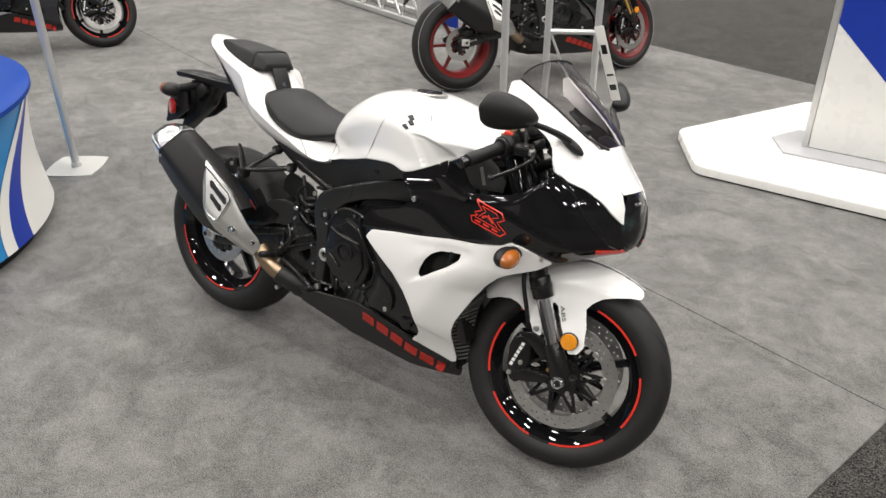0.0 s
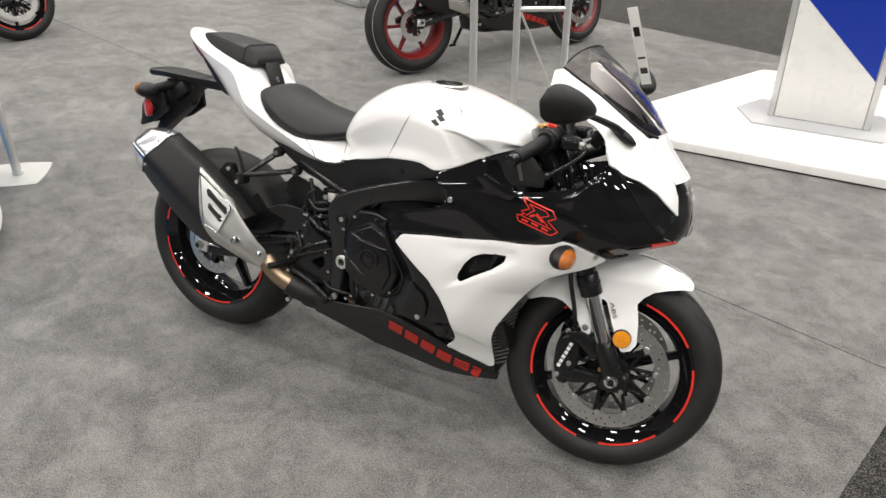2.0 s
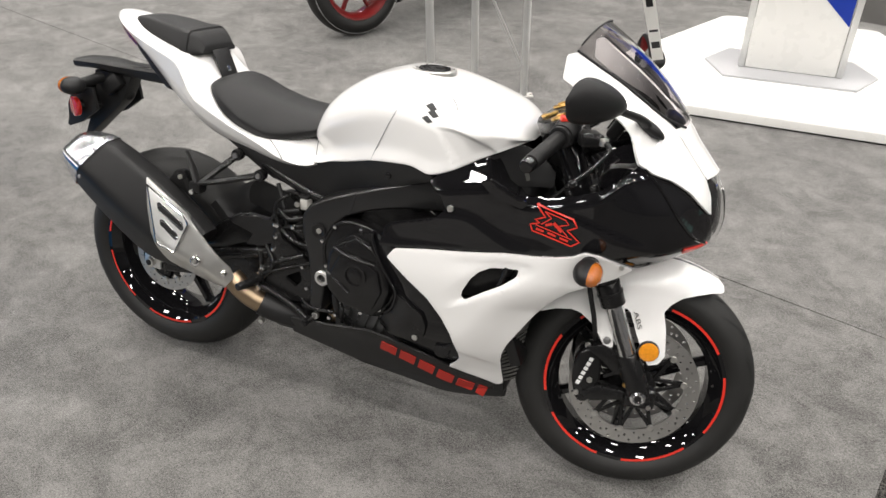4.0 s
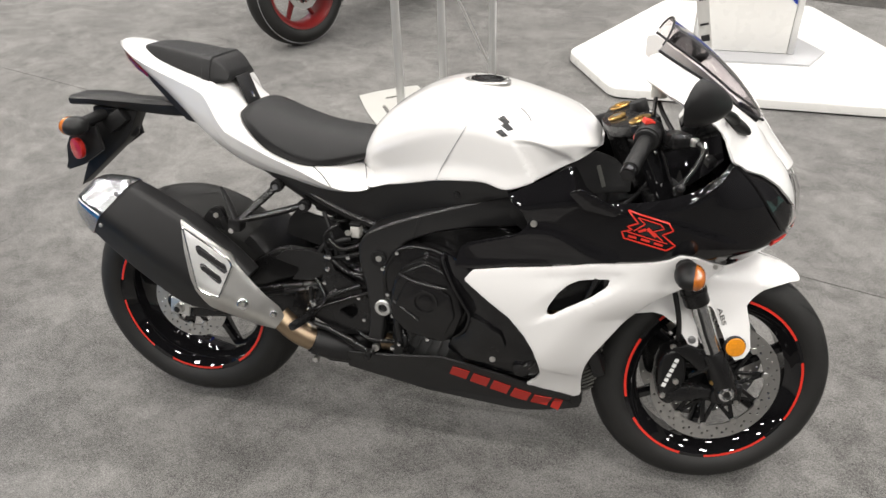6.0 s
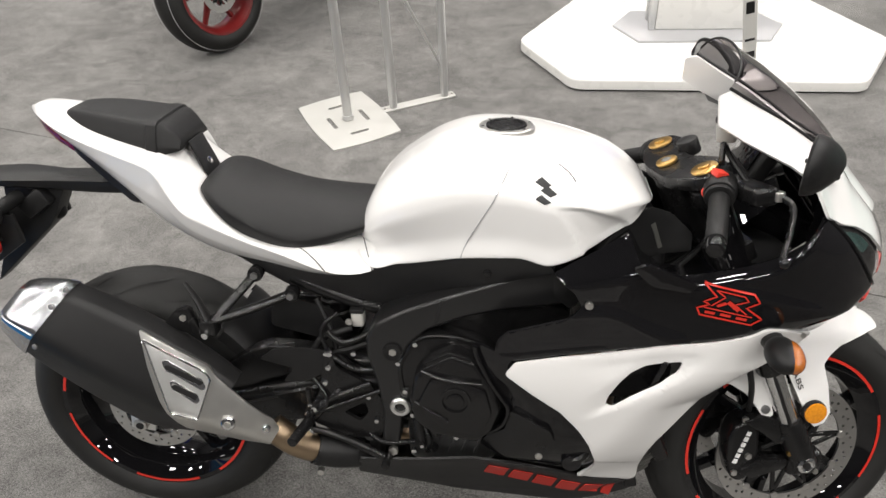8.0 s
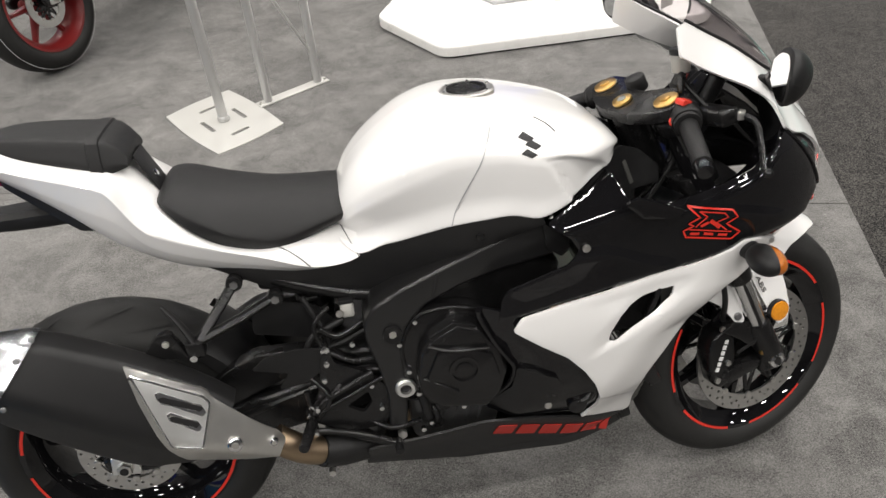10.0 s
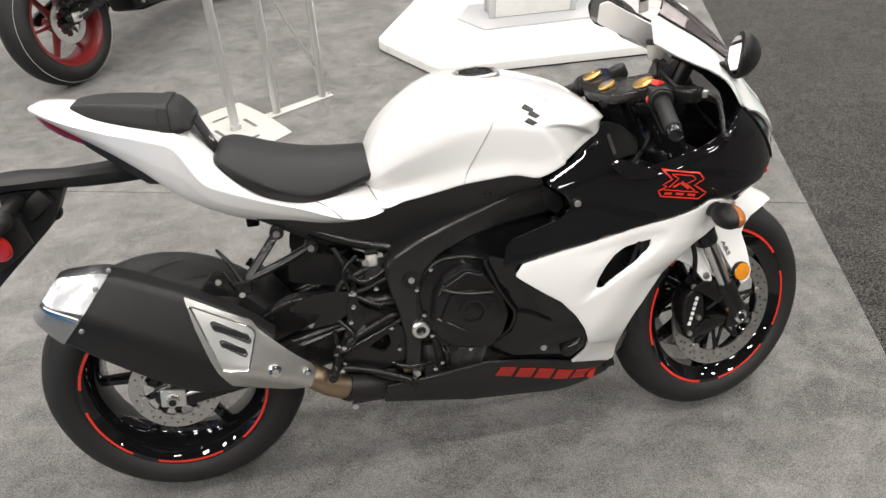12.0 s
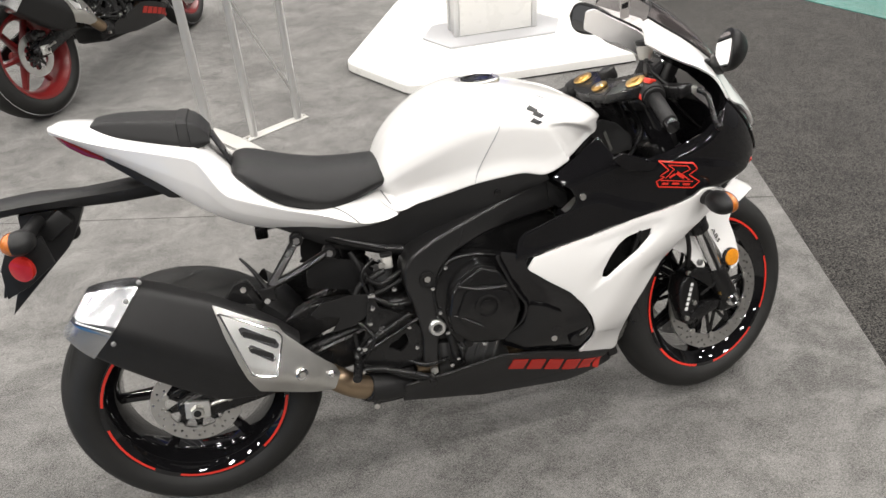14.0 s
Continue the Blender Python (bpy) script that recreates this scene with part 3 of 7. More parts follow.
def rim_mesh(r, w, at):
    prof = [(r - 0.004, -w / 2), (r + 0.008, -w / 2), (r + 0.008, -w / 2 + 0.010), (r - 0.008, -w / 2 + 0.016), (r - 0.022, -w / 4), (r - 0.022, w / 4),
            (r - 0.008, w / 2 - 0.016), (r + 0.008, w / 2 - 0.010), (r + 0.008, w / 2), (r - 0.004, w / 2), (r - 0.02, w / 2 - 0.018), (r - 0.034, w / 4), (r - 0.034, -w / 4), (r - 0.02, -w / 2 + 0.018)]
    return lathe(prof, 96, close=True, m=Matrix.Translation(at))


def spoke_mesh(r_hub, r_rim, ang, at, width, fork=0.0):
    """One cast spoke, waisted, that forks towards the rim."""
    bm = bmesh.new()
    for s in ((-1, 1) if fork else (0,)):
        rings = []
        for j in range(9):
            t = j / 8
            rr = r_hub + (r_rim - r_hub) * t
            a = ang + s * fork * max(0, t - 0.15) / 0.85
            c = Vector((rr * math.cos(a), 0, rr * math.sin(a)))
            tang = Vector((-math.sin(a), 0, math.cos(a)))
            wd = width * (1.25 - 1.1 * t + 0.75 * t * t)
            dp = 0.020 * (1.3 - 0.6 * t)
            rings.append([c + tang * wd * x + Vector((0, dp * y, 0)) for x, y in ((-1, -0.5), (-0.6, -1), (0.6, -1), (1, -0.5), (1, 0.5), (0.6, 1), (-0.6, 1), (-1, 0.5))])
        skin(rings, bm=bm)
    bmesh.ops.translate(bm, verts=bm.verts, vec=at)
    return bm


def stripe_mesh(r, w, at, a0, a1, side, inner=0.0105):
    """A red pinstripe tape on the rim's edge."""
    n = max(3, int((a1 - a0) / 0.06))
    rows = []
    for k in range(n + 1):
        a = a0 + (a1 - a0) * k / n
        y0, y1 = side * (w / 2 + 0.0012), side * (w / 2 + 0.0012)
        rows.append([Vector((rr * math.cos(a), y, rr * math.sin(a))) for rr, y in ((r + 0.0035, y0), (r - 0.0030, y1))])
    bm = skin(rows, cyclic=False, caps=False)
    bmesh.ops.translate(bm, verts=bm.verts, vec=at)
    return bm


def disc_mesh(r0, r1, y, thick, at, holes):
    """A drilled brake disc."""
    bm = bmesh.new()
    n = 72
    edges = []
    for r in (r1, r0):
        vs = [bm.verts.new((r * math.cos(2 * math.pi * k / n) * (1 + (0.006 * math.cos(2 * math.pi * k / n * 10) if r == r0 else 0)), 0, r * math.sin(2 * math.pi * k / n))) for k in range(n)]
        edges += [bm.edges.new((vs[i - 1], vs[i])) for i in range(n)]
    w = r1 - r0
    for k in range(holes):
        a = 2 * math.pi * k / holes
        rr = r0 + w * (0.26, 0.62, 0.44, 0.80)[k % 4]
        hr = 0.0034
        vs = [bm.verts.new((rr * math.cos(a) + hr * math.cos(q), 0, rr * math.sin(a) + hr * math.sin(q))) for q in (2 * math.pi * j / 7 for j in range(7))]
        edges += [bm.edges.new((vs[i - 1], vs[i])) for i in range(7)]
    bmesh.ops.triangle_fill(bm, use_beauty=True, edges=edges, normal=(0, 1, 0))
    geo = bmesh.ops.extrude_face_region(bm, geom=bm.faces[:])["geom"]
    bmesh.ops.translate(bm, verts=[g for g in geo if isinstance(g, bmesh.types.BMVert)], vec=(0, thick, 0))
    bmesh.ops.translate(bm, verts=bm.verts, vec=Vector(at) + Vector((0, y - thick / 2, 0)))
    return bm


def wheel(name, bike, at, R, w, rim_w, paint, stripes, discs, m, spokes, turn, red_rim=False, detail=True):
    rim_r = 0.2200
    wh = part(name, rim_mesh(rim_r, rim_w, at), paint, bike, m=m)
    part("tyre", tyre_mesh(R, w, rim_r + 0.002, at), RUBBER, wh, "black road tyre", m=m)
    if detail:
        tagged(part("tread_groove", groove_mesh(R, w, at, 14, 1.0), MATT_BLACK, wh, m=m), kind="stuff")
    if red_rim:
        for side in (-1, 1):
            part("tyre_line", lathe([(R - 0.0150, side * 0.356 * w), (R - 0.0125, side * 0.352 * w), (R - 0.0140, side * 0.343 * w)], 96, m=Matrix.Translation(at)), GREY_PLATE, wh, "pale moulding line", m=m)
    for k in range(spokes):
        part("spoke", spoke_mesh(0.045, rim_r - 0.028, turn + 2 * math.pi * k / spokes, at, 0.013, 0.12 if spokes <= 5 else 0.0), paint, wh, m=m)
    part("hub", lathe([(0.012, -0.075), (0.03, -0.075), (0.034, -0.05), (0.05, -0.03), (0.05, 0.03), (0.034, 0.05), (0.03, 0.075), (0.012, 0.075)], 40, close=True, m=Matrix.Translation(at)), paint, wh, m=m)
    if stripes:
        n = 6
        for k in range(n):
            a0 = turn + 2 * math.pi * k / n
            for side in (-1, 1):
                part("rim_stripe", stripe_mesh(rim_r, rim_w, at, a0 + 0.15, a0 + 0.90, side), RED_PAINT, wh, "red rim tape", m=m)
    for y, r0, r1, holes in discs:
        d = part("brake_disc", disc_mesh(r0, r1, y, 0.005, at, holes if detail else 0), DISC_STEEL, wh, "drilled steel brake disc", m=m)
        sgn = -1 if y < 0 else 1
        for k in range(10):
            for lean in (-0.30, 0.30):
                a = 2 * math.pi * k / 10 + 0.2
                base = Vector(at) + Vector((0, y * 0.93, 0))
                inner = base + Vector((math.cos(a + lean), 0, math.sin(a + lean))) * (0.44 * r0)
                outer = base + Vector((math.cos(a), 0, math.sin(a))) * (r0 + 0.002)
                along = (outer - inner).normalized()
                turn_bar = Matrix((along, Vector((0, 1, 0)), along.cross(Vector((0, 1, 0))))).transposed().to_4x4()
                part("carrier_arm", box(((outer - inner).length, 0.007, 0.010), (inner + outer) / 2, 0.0015, rot=turn_bar, seg=1), SATIN_BLACK, wh, m=m)
        part("disc_carrier", cyl(Vector(at) + Vector((0, y * 0.90, 0)), Vector(at) + Vector((0, y * 0.97, 0)), 0.46 * r0, n=32, bevel=0.002), SATIN_BLACK, wh, m=m)
        for k in range(10):
            a = 2 * math.pi * k / 10 + 0.2
            c = Vector(at) + Vector((math.cos(a) * (r0 + 0.001), y, math.sin(a) * (r0 + 0.001)))
            part("disc_button", cyl(c + Vector((0, sgn * 0.001, 0)), c + Vector((0, sgn * 0.0065, 0)), 0.0085, n=12, bevel=0.0015), STEEL, wh, m=m)
    return wh


TANK_PROFILE = [(0, 0), (0.42, 0.018), (0.66, 0.07), (0.81, 0.15), (0.91, 0.24), (0.972, 0.32), (1.0, 0.41), (1.0, 0.50)]
TANK_WAIST = [(0.515, 0.075), (0.56, 0.112), (0.60, 0.134), (0.66, 0.158), (0.73, 0.180), (0.80, 0.196), (0.86, 0.206), (0.92, 0.210), (0.96, 0.207), (1.0, 0.187), (1.05, 0.149), (1.092, 0.050)]
TANK_SKIRT = [(0.515, 0.110), (0.545, 0.139), (0.60, 0.148), (0.622, 0.155), (0.675, 0.169), (0.73, 0.187), (0.80, 0.203), (0.86, 0.210), (0.892, 0.214), (0.955, 0.208), (1.0, 0.188), (1.05, 0.150), (1.092, 0.050)]


def scoop(x, z):
    """The hollow in the tank's front flank, between an upper ridge and a steeper lower one."""
    upper = interp([(0.895, 0.892), (0.95, 0.888), (1.0, 0.868), (1.04, 0.838), (1.07, 0.80)], x)
    lower = interp([(0.895, 0.892), (0.915, 0.868), (0.938, 0.834), (0.965, 0.780), (1.0, 0.70)], x)
    if not lower - 0.004 < z < upper + 0.004 or not 0.895 < x < 1.08:
        return 0.0
    a, b = min(1.0, (upper + 0.004 - z) / 0.012), min(1.0, (z - lower + 0.004) / 0.016)
    return interp([(0.895, 0.0), (0.93, 0.008), (0.97, 0.013), (1.02, 0.010), (1.06, 0.003), (1.08, 0.0)], x) * a * a * (3 - 2 * a) * b * b * (3 - 2 * b)


def tank_section(x, top, bot, half):
    """Half section of the tank at x, from the crown to the lower edge: bulge, waist and skirt."""
    pts = [(half * a, top + (bot - top) * b) for a, b in TANK_PROFILE]
    pts += [(0.45 * half + 0.55 * interp(TANK_WAIST, x), top + (bot - top) * 0.66), (interp(TANK_WAIST, x), top + (bot - top) * 0.82),
            (interp(TANK_SKIRT, x), top + (bot - top) * 0.97), (interp(TANK_SKIRT, x) - 0.002, bot)]
    return [(max(0.0, q.x), q.y) for q in smooth_path([Vector((a, b, 0)) for a, b in pts], 6)]


def fuel_tank():
    rings = []
    for x in [0.515, 0.519] + frange(0.526, 1.070, 80) + [1.074, 1.078, 1.082, 1.085, 1.088, 1.0905, 1.092]:
        half = tank_section(x, interp(TANK_TOP, x), interp(TANK_BOT, x), interp(TANK_HALF, x))
        right = [Vector((x, -max(0.0, y - scoop(x, z)), z)) for y, z in half]
        rings.append(right + [Vector((q.x, -q.y, q.z)) for q in reversed(right[1:])])
    return skin(rings)


TANK_TOP = [(0.515, 0.8), (0.525, 0.8273), (0.545, 0.8645), (0.578, 0.9009), (0.626, 0.936), (0.679, 0.964), (0.744, 0.979), (0.816, 0.976), (0.888, 0.962), (0.961, 0.939), (1.013, 0.919), (1.045, 0.901), (1.07, 0.882), (1.085, 0.866), (1.092, 0.854)]
TANK_BOT = [(0.515, 0.748), (0.545, 0.727), (0.60, 0.740), (0.622, 0.745), (0.675, 0.759), (0.726, 0.774), (0.80, 0.785), (0.84, 0.787), (0.893, 0.777), (0.955, 0.799), (1.006, 0.826), (1.05, 0.846), (1.08, 0.853), (1.092, 0.856)]
TANK_HALF = [(0.515, 0.078), (0.53, 0.105), (0.56, 0.132), (0.62, 0.160), (0.70, 0.184), (0.80, 0.203), (0.89, 0.214), (0.95, 0.212), (0.99, 0.200), (1.02, 0.182), (1.05, 0.152), (1.072, 0.118), (1.085, 0.085), (1.092, 0.05)]
TAIL_TOP = [(-0.175, 1.016), (-0.15, 1.026), (-0.07, 1.016), (0.0, 0.975), (0.08, 0.946), (0.15, 0.937), (0.175, 0.908), (0.2, 0.853), (0.25, 0.8), (0.31, 0.775), (0.4, 0.76), (0.5, 0.772), (0.545, 0.765), (0.6, 0.76)]
WHITE_SIDE = [(0.815, 0.570), (0.834, 0.595), (0.916, 0.610), (1.0, 0.622), (1.1, 0.640), (1.17, 0.648), (1.222, 0.655), (1.257, 0.663), (1.283, 0.679), (1.315, 0.674), (1.385, 0.638), (1.350, 0.612), (1.290, 0.588),
              (1.254, 0.567), (1.216, 0.528), (1.179, 0.478), (1.150, 0.430), (1.121, 0.380), (1.108, 0.345), (1.103, 0.315), (1.101, 0.270), (1.104, 0.227), (1.099, 0.204), (1.035, 0.234), (0.968, 0.262),
              (0.990, 0.282), (1.002, 0.306), (0.999, 0.345), (0.984, 0.392), (0.961, 0.434), (0.923, 0.482), (0.867, 0.526)]
INTAKE = [(1.008, 0.503), (1.012, 0.524), (1.030, 0.560), (1.049, 0.583), (1.074, 0.597), (1.110, 0.603), (1.142, 0.607), (1.137, 0.588), (1.105, 0.560), (1.058, 0.529), (1.020, 0.502)]
BLACK_SIDE = [(0.899, 0.772), (0.938, 0.793), (0.975, 0.811), (1.032, 0.842), (1.050, 0.800), (1.085, 0.780), (1.140, 0.776), (1.190, 0.785), (1.240, 0.798), (1.290, 0.818), (1.335, 0.856), (1.361, 0.884), (1.392, 0.864), (1.430, 0.848), (1.470, 0.820), (1.500, 0.788), (1.520, 0.761),
              (1.531, 0.720), (1.528, 0.680), (1.478, 0.668), (1.402, 0.642), (1.385, 0.640), (1.315, 0.676), (1.283, 0.681), (1.257, 0.665), (1.222, 0.657), (1.1, 0.642), (1.0, 0.624), (0.916, 0.612), (0.834, 0.597), (0.790, 0.592), (0.800, 0.640), (0.815, 0.655), (0.93, 0.690), (0.952, 0.715), (0.938, 0.742)]
NOSE_SIDE = [(1.168, 1.032), (1.168, 1.080), (1.189, 1.086), (1.233, 1.058), (1.292, 1.024), (1.340, 0.991), (1.379, 0.964), (1.413, 0.937), (1.442, 0.898), (1.474, 0.861), (1.494, 0.838), (1.511, 0.804)] + [(x, z) for x, z in reversed(NOSE_LOW) if x > 1.17]
BELLY = [(0.500, 0.285), (0.62, 0.298), (0.75, 0.322), (0.845, 0.301), (0.968, 0.259), (1.035, 0.231), (1.099, 0.201), (1.108, 0.194), (1.104, 0.152), (1.035, 0.155), (0.93, 0.158), (0.70, 0.175), (0.49, 0.225)]
SUB_COVER = [(0.218, 0.748), (0.33, 0.728), (0.405, 0.716), (0.461, 0.714), (0.547, 0.728), (0.622, 0.746), (0.675, 0.760), (0.726, 0.775), (0.80, 0.786), (0.84, 0.788), (0.893, 0.776), (0.903, 0.760), (0.809, 0.725), (0.709, 0.672), (0.627, 0.63), (0.554, 0.611), (0.486, 0.626), (0.395, 0.649), (0.296, 0.713), (0.245, 0.744)]
FRAME = [(0.899, 0.761), (0.938, 0.722), (0.924, 0.682), (0.815, 0.666), (0.732, 0.645), (0.658, 0.613), (0.618, 0.572), (0.601, 0.508), (0.603, 0.424), (0.589, 0.316), (0.551, 0.316), (0.559, 0.407), (0.549, 0.483), (0.533, 0.547), (0.532, 0.59), (0.555, 0.626), (0.613, 0.657), (0.711, 0.695), (0.805, 0.728)]


TAIL_EDGE = [(-0.175, 0.006, 1.018), (-0.15, 0.025, 1.022), (-0.09, 0.045, 1.012), (-0.03, 0.062, 0.987), (0.012, 0.070, 0.974), (0.088, 0.074, 0.954), (0.125, 0.074, 0.946), (0.145, 0.079, 0.928), (0.165, 0.090, 0.902),
             (0.19, 0.106, 0.872), (0.22, 0.118, 0.842), (0.26, 0.128, 0.808), (0.30, 0.126, 0.783), (0.364, 0.122, 0.763), (0.43, 0.120, 0.764), (0.52, 0.080, 0.767), (0.60, 0.085, 0.770)]
TAIL_FOLD = [(-0.175, 0.012, 1.011), (-0.15, 0.040, 1.006), (-0.10, 0.077, 0.991), (-0.03, 0.107, 0.972), (0.053, 0.131, 0.951), (0.105, 0.141, 0.936), (0.124, 0.143, 0.925), (0.135, 0.1435, 0.908), (0.150, 0.143, 0.874), (0.165, 0.142, 0.847),
             (0.180, 0.142, 0.832), (0.205, 0.144, 0.820), (0.238, 0.148, 0.806), (0.30, 0.153, 0.782), (0.375, 0.155, 0.755), (0.43, 0.151, 0.728), (0.47, 0.146, 0.714), (0.52, 0.144, 0.714), (0.56, 0.146, 0.728), (0.60, 0.150, 0.742)]
TAIL_LOW = [(-0.175, 0.008, 1.006), (-0.15, 0.034, 0.999), (-0.113, 0.055, 0.979), (-0.061, 0.073, 0.947), (-0.01, 0.087, 0.913), (0.045, 0.099, 0.869), (0.085, 0.104, 0.830), (0.12, 0.106, 0.801), (0.167, 0.107, 0.769), (0.225, 0.110, 0.742),
            (0.33, 0.120, 0.718), (0.45, 0.130, 0.703), (0.52, 0.128, 0.706), (0.56, 0.130, 0.722), (0.60, 0.136, 0.740)]


def on_line(line, x):
    return interp([(a, b) for a, b, c in line], x), interp([(a, c) for a, b, c in line], x)


def tail_fairing():
    """The tail: a flat upper band, a sharp fold, and a lower face that tucks in."""
    rings = []
    for x in [-0.175, -0.172, -0.165] + frange(-0.157, 0.105, 26) + frange(0.110, 0.21, 22) + frange(0.222, 0.548, 28):
        e, f, g = Vector(on_line(TAIL_EDGE, x)), Vector(on_line(TAIL_FOLD, x)), Vector(on_line(TAIL_LOW, x))
        top = min(interp(TAIL_TOP, x), e.y + 0.004)
        mid = f.lerp(g, 0.52) + Vector((0.006, 0)) * min(1.0, max(0.0, (f.y - g.y) / 0.06))
        pts = [Vector((0, top)), Vector((e.x * 0.6, top)), e.lerp(Vector((e.x * 0.6, top)), 0.08), e.lerp(f, 0.05), e.lerp(f, 0.35) + Vector((0.001, 0.001)), e.lerp(f, 0.65) + Vector((0.001, 0.001)), f.lerp(e, 0.10), f.lerp(e, 0.035) + Vector((-0.0002, 0)),
               f.lerp(mid, 0.05), f.lerp(mid, 0.14), f.lerp(mid, 0.6), mid.lerp(f, 0.06), mid.lerp(g, 0.06), mid.lerp(g, 0.5), g.lerp(mid, 0.06), Vector((g.x * 0.96, g.y - 0.002)), Vector((g.x * 0.6, g.y))]
        right = [Vector((x, -q.x, q.y)) for q in pts]
        rings.append(right + [Vector((q.x, -q.y, q.z)) for q in reversed(right[1:])])
    return skin(rings)


SEAT_CROWN = [(0.188, 0.872), (0.20, 0.886), (0.23, 0.890), (0.31, 0.864), (0.40, 0.844), (0.47, 0.836), (0.52, 0.833), (0.558, 0.826)]
SEAT_FOLD = [(0.188, 0.070, 0.868), (0.20, 0.094, 0.874), (0.23, 0.119, 0.860), (0.28, 0.136, 0.828), (0.33, 0.139, 0.798), (0.38, 0.133, 0.780), (0.42, 0.128, 0.780), (0.50, 0.112, 0.795), (0.54, 0.098, 0.804), (0.558, 0.080, 0.806)]
SEAT_EDGE = [(0.188, 0.072, 0.860), (0.20, 0.096, 0.862), (0.22, 0.117, 0.846), (0.259, 0.132, 0.810), (0.302, 0.129, 0.779), (0.364, 0.126, 0.758), (0.43, 0.122, 0.760), (0.50, 0.104, 0.774), (0.54, 0.092, 0.788), (0.558, 0.074, 0.796)]


def rider_seat():
    """The rider's seat: a broad top that breaks along a fold into a steep side."""
    rings = []
    for x in [0.188, 0.190, 0.194] + frange(0.20, 0.54, 34) + [0.547, 0.553, 0.558]:
        c, f, g = interp(SEAT_CROWN, x), Vector(on_line(SEAT_FOLD, x)), Vector(on_line(SEAT_EDGE, x))
        drop = c - f.y
        pts = [(0, c), (0.30 * f.x, c - 0.02 * drop), (0.55 * f.x, c - 0.14 * drop), (0.76 * f.x, c - 0.40 * drop), (0.90 * f.x, c - 0.68 * drop), (0.965 * f.x, c - 0.87 * drop), (f.x, f.y)]
        pts = [Vector((a, b)) for a, b in pts] + [f.lerp(g, 0.12) + Vector((0.0012, 0)), f.lerp(g, 0.5) + Vector((0.002, 0)), g + Vector((0.001, 0.003)), Vector((g.x - 0.006, g.y))]
        right = [Vector((x, -q.x, q.y)) for q in pts]
        rings.append(right + [Vector((q.x, -q.y, q.z)) for q in reversed(right[1:])])
    return skin(rings)


def white_y(x, z):
    """The side fairing, with the scooped crease that runs into the intake."""
    y = side_y(x, z)
    a, b = Vector((0.955, 0.466)), Vector((1.150, 0.594))
    d = (b - a).normalized()
    q = Vector((x, z)) - a
    s, n = q.dot(d) / (b - a).length, q.dot(Vector((-d.y, d.x)))
    if 0 < s < 1.15 and n > -0.012:
        grow = min(1, s / 0.5)
        fade = max(0.0, min(1, (1.15 - s) / 0.35))
        rise = min(1, (n + 0.012) / 0.012)
        y -= 0.014 * grow * grow * (3 - 2 * grow) * fade * rise * max(0, 1 - max(0, n) / (0.030 + 0.045 * min(1, s)))
    if 0.98 < x < 1.13:         # the lower seam, fading out towards the front
        f = max(0.0, min(1.0, (0.338 - 0.42 * (x - 0.998) - z) / 0.006))
        y -= 0.0035 * f * f * (3 - 2 * f) * max(0.0, min(1.0, (1.115 - x) / 0.06))
    # shallow crease over the intake
    if 0.96 < x < 1.19:
        n = z - interp([(0.96, 0.590), (1.04, 0.603), (1.12, 0.613), (1.19, 0.620)], x)
        y -= 0.003 * max(0.0, 1 - max(0.0, -n) / 0.030) * max(0.0, min(1.0, 1 - n / 0.012)) * min(1.0, (x - 0.96) / 0.05) * min(1.0, (1.19 - x) / 0.03)
    return y - tuck(x, z)


def tuck(x, z):
    """How far the side fairing's front edge turns in behind the front wheel."""
    edge = interp([(0.20, 1.099), (0.27, 1.101), (0.345, 1.108), (0.38, 1.121), (0.43, 1.150), (0.48, 1.179), (0.53, 1.216), (0.57, 1.254)], z)
    f = max(0.0, min(1.2, (x - edge + 0.13) / 0.13))
    return 0.033 * f * f * (2.2 - 1.2 * min(1.0, f)) * max(0.0, min(1.0, (0.585 - z) / 0.09))


def belly_y(x, z):
    """The belly pan narrows towards its front end."""
    return side_y(x, z) - 0.002 - max(tuck(x, 0.25), 0.055 * max(0.0, (x - 0.94) / 0.16) ** 1.5 * max(0.0, min(1.0, (0.24 - z) / 0.06)))


def cover_y(x, z):
    """The side cover under the seat spreads towards the tank."""
    return interp([(0.16, 0.100), (0.22, 0.112), (0.33, 0.130), (0.46, 0.133), (0.56, 0.137), (0.66, 0.162), (0.77, 0.198), (0.89, 0.213)], x) - 0.28 * max(0.0, interp([(0.22, 0.745), (0.46, 0.714), (0.62, 0.746), (0.726, 0.775), (0.84, 0.786), (0.9, 0.775)], x) - z)


COWL_RIM = [(1.085, 0.780), (1.140, 0.776), (1.190, 0.785), (1.240, 0.798), (1.290, 0.818), (1.335, 0.856), (1.361, 0.884)]
COWL_RIDGE = [(1.340, 0.900), (1.361, 0.884), (1.411, 0.834), (1.452, 0.779), (1.492, 0.723), (1.522, 0.688)]
COWL_FOLDS = [([(0.80, 0.690), (0.937, 0.704), (0.995, 0.709), (1.026, 0.702), (1.048, 0.691), (1.10, 0.668), (1.16, 0.655)], 0.006, 0.024),
              ([(1.18, 0.764), (1.256, 0.752), (1.343, 0.730), (1.404, 0.708), (1.49, 0.684)], 0.006, 0.016)]


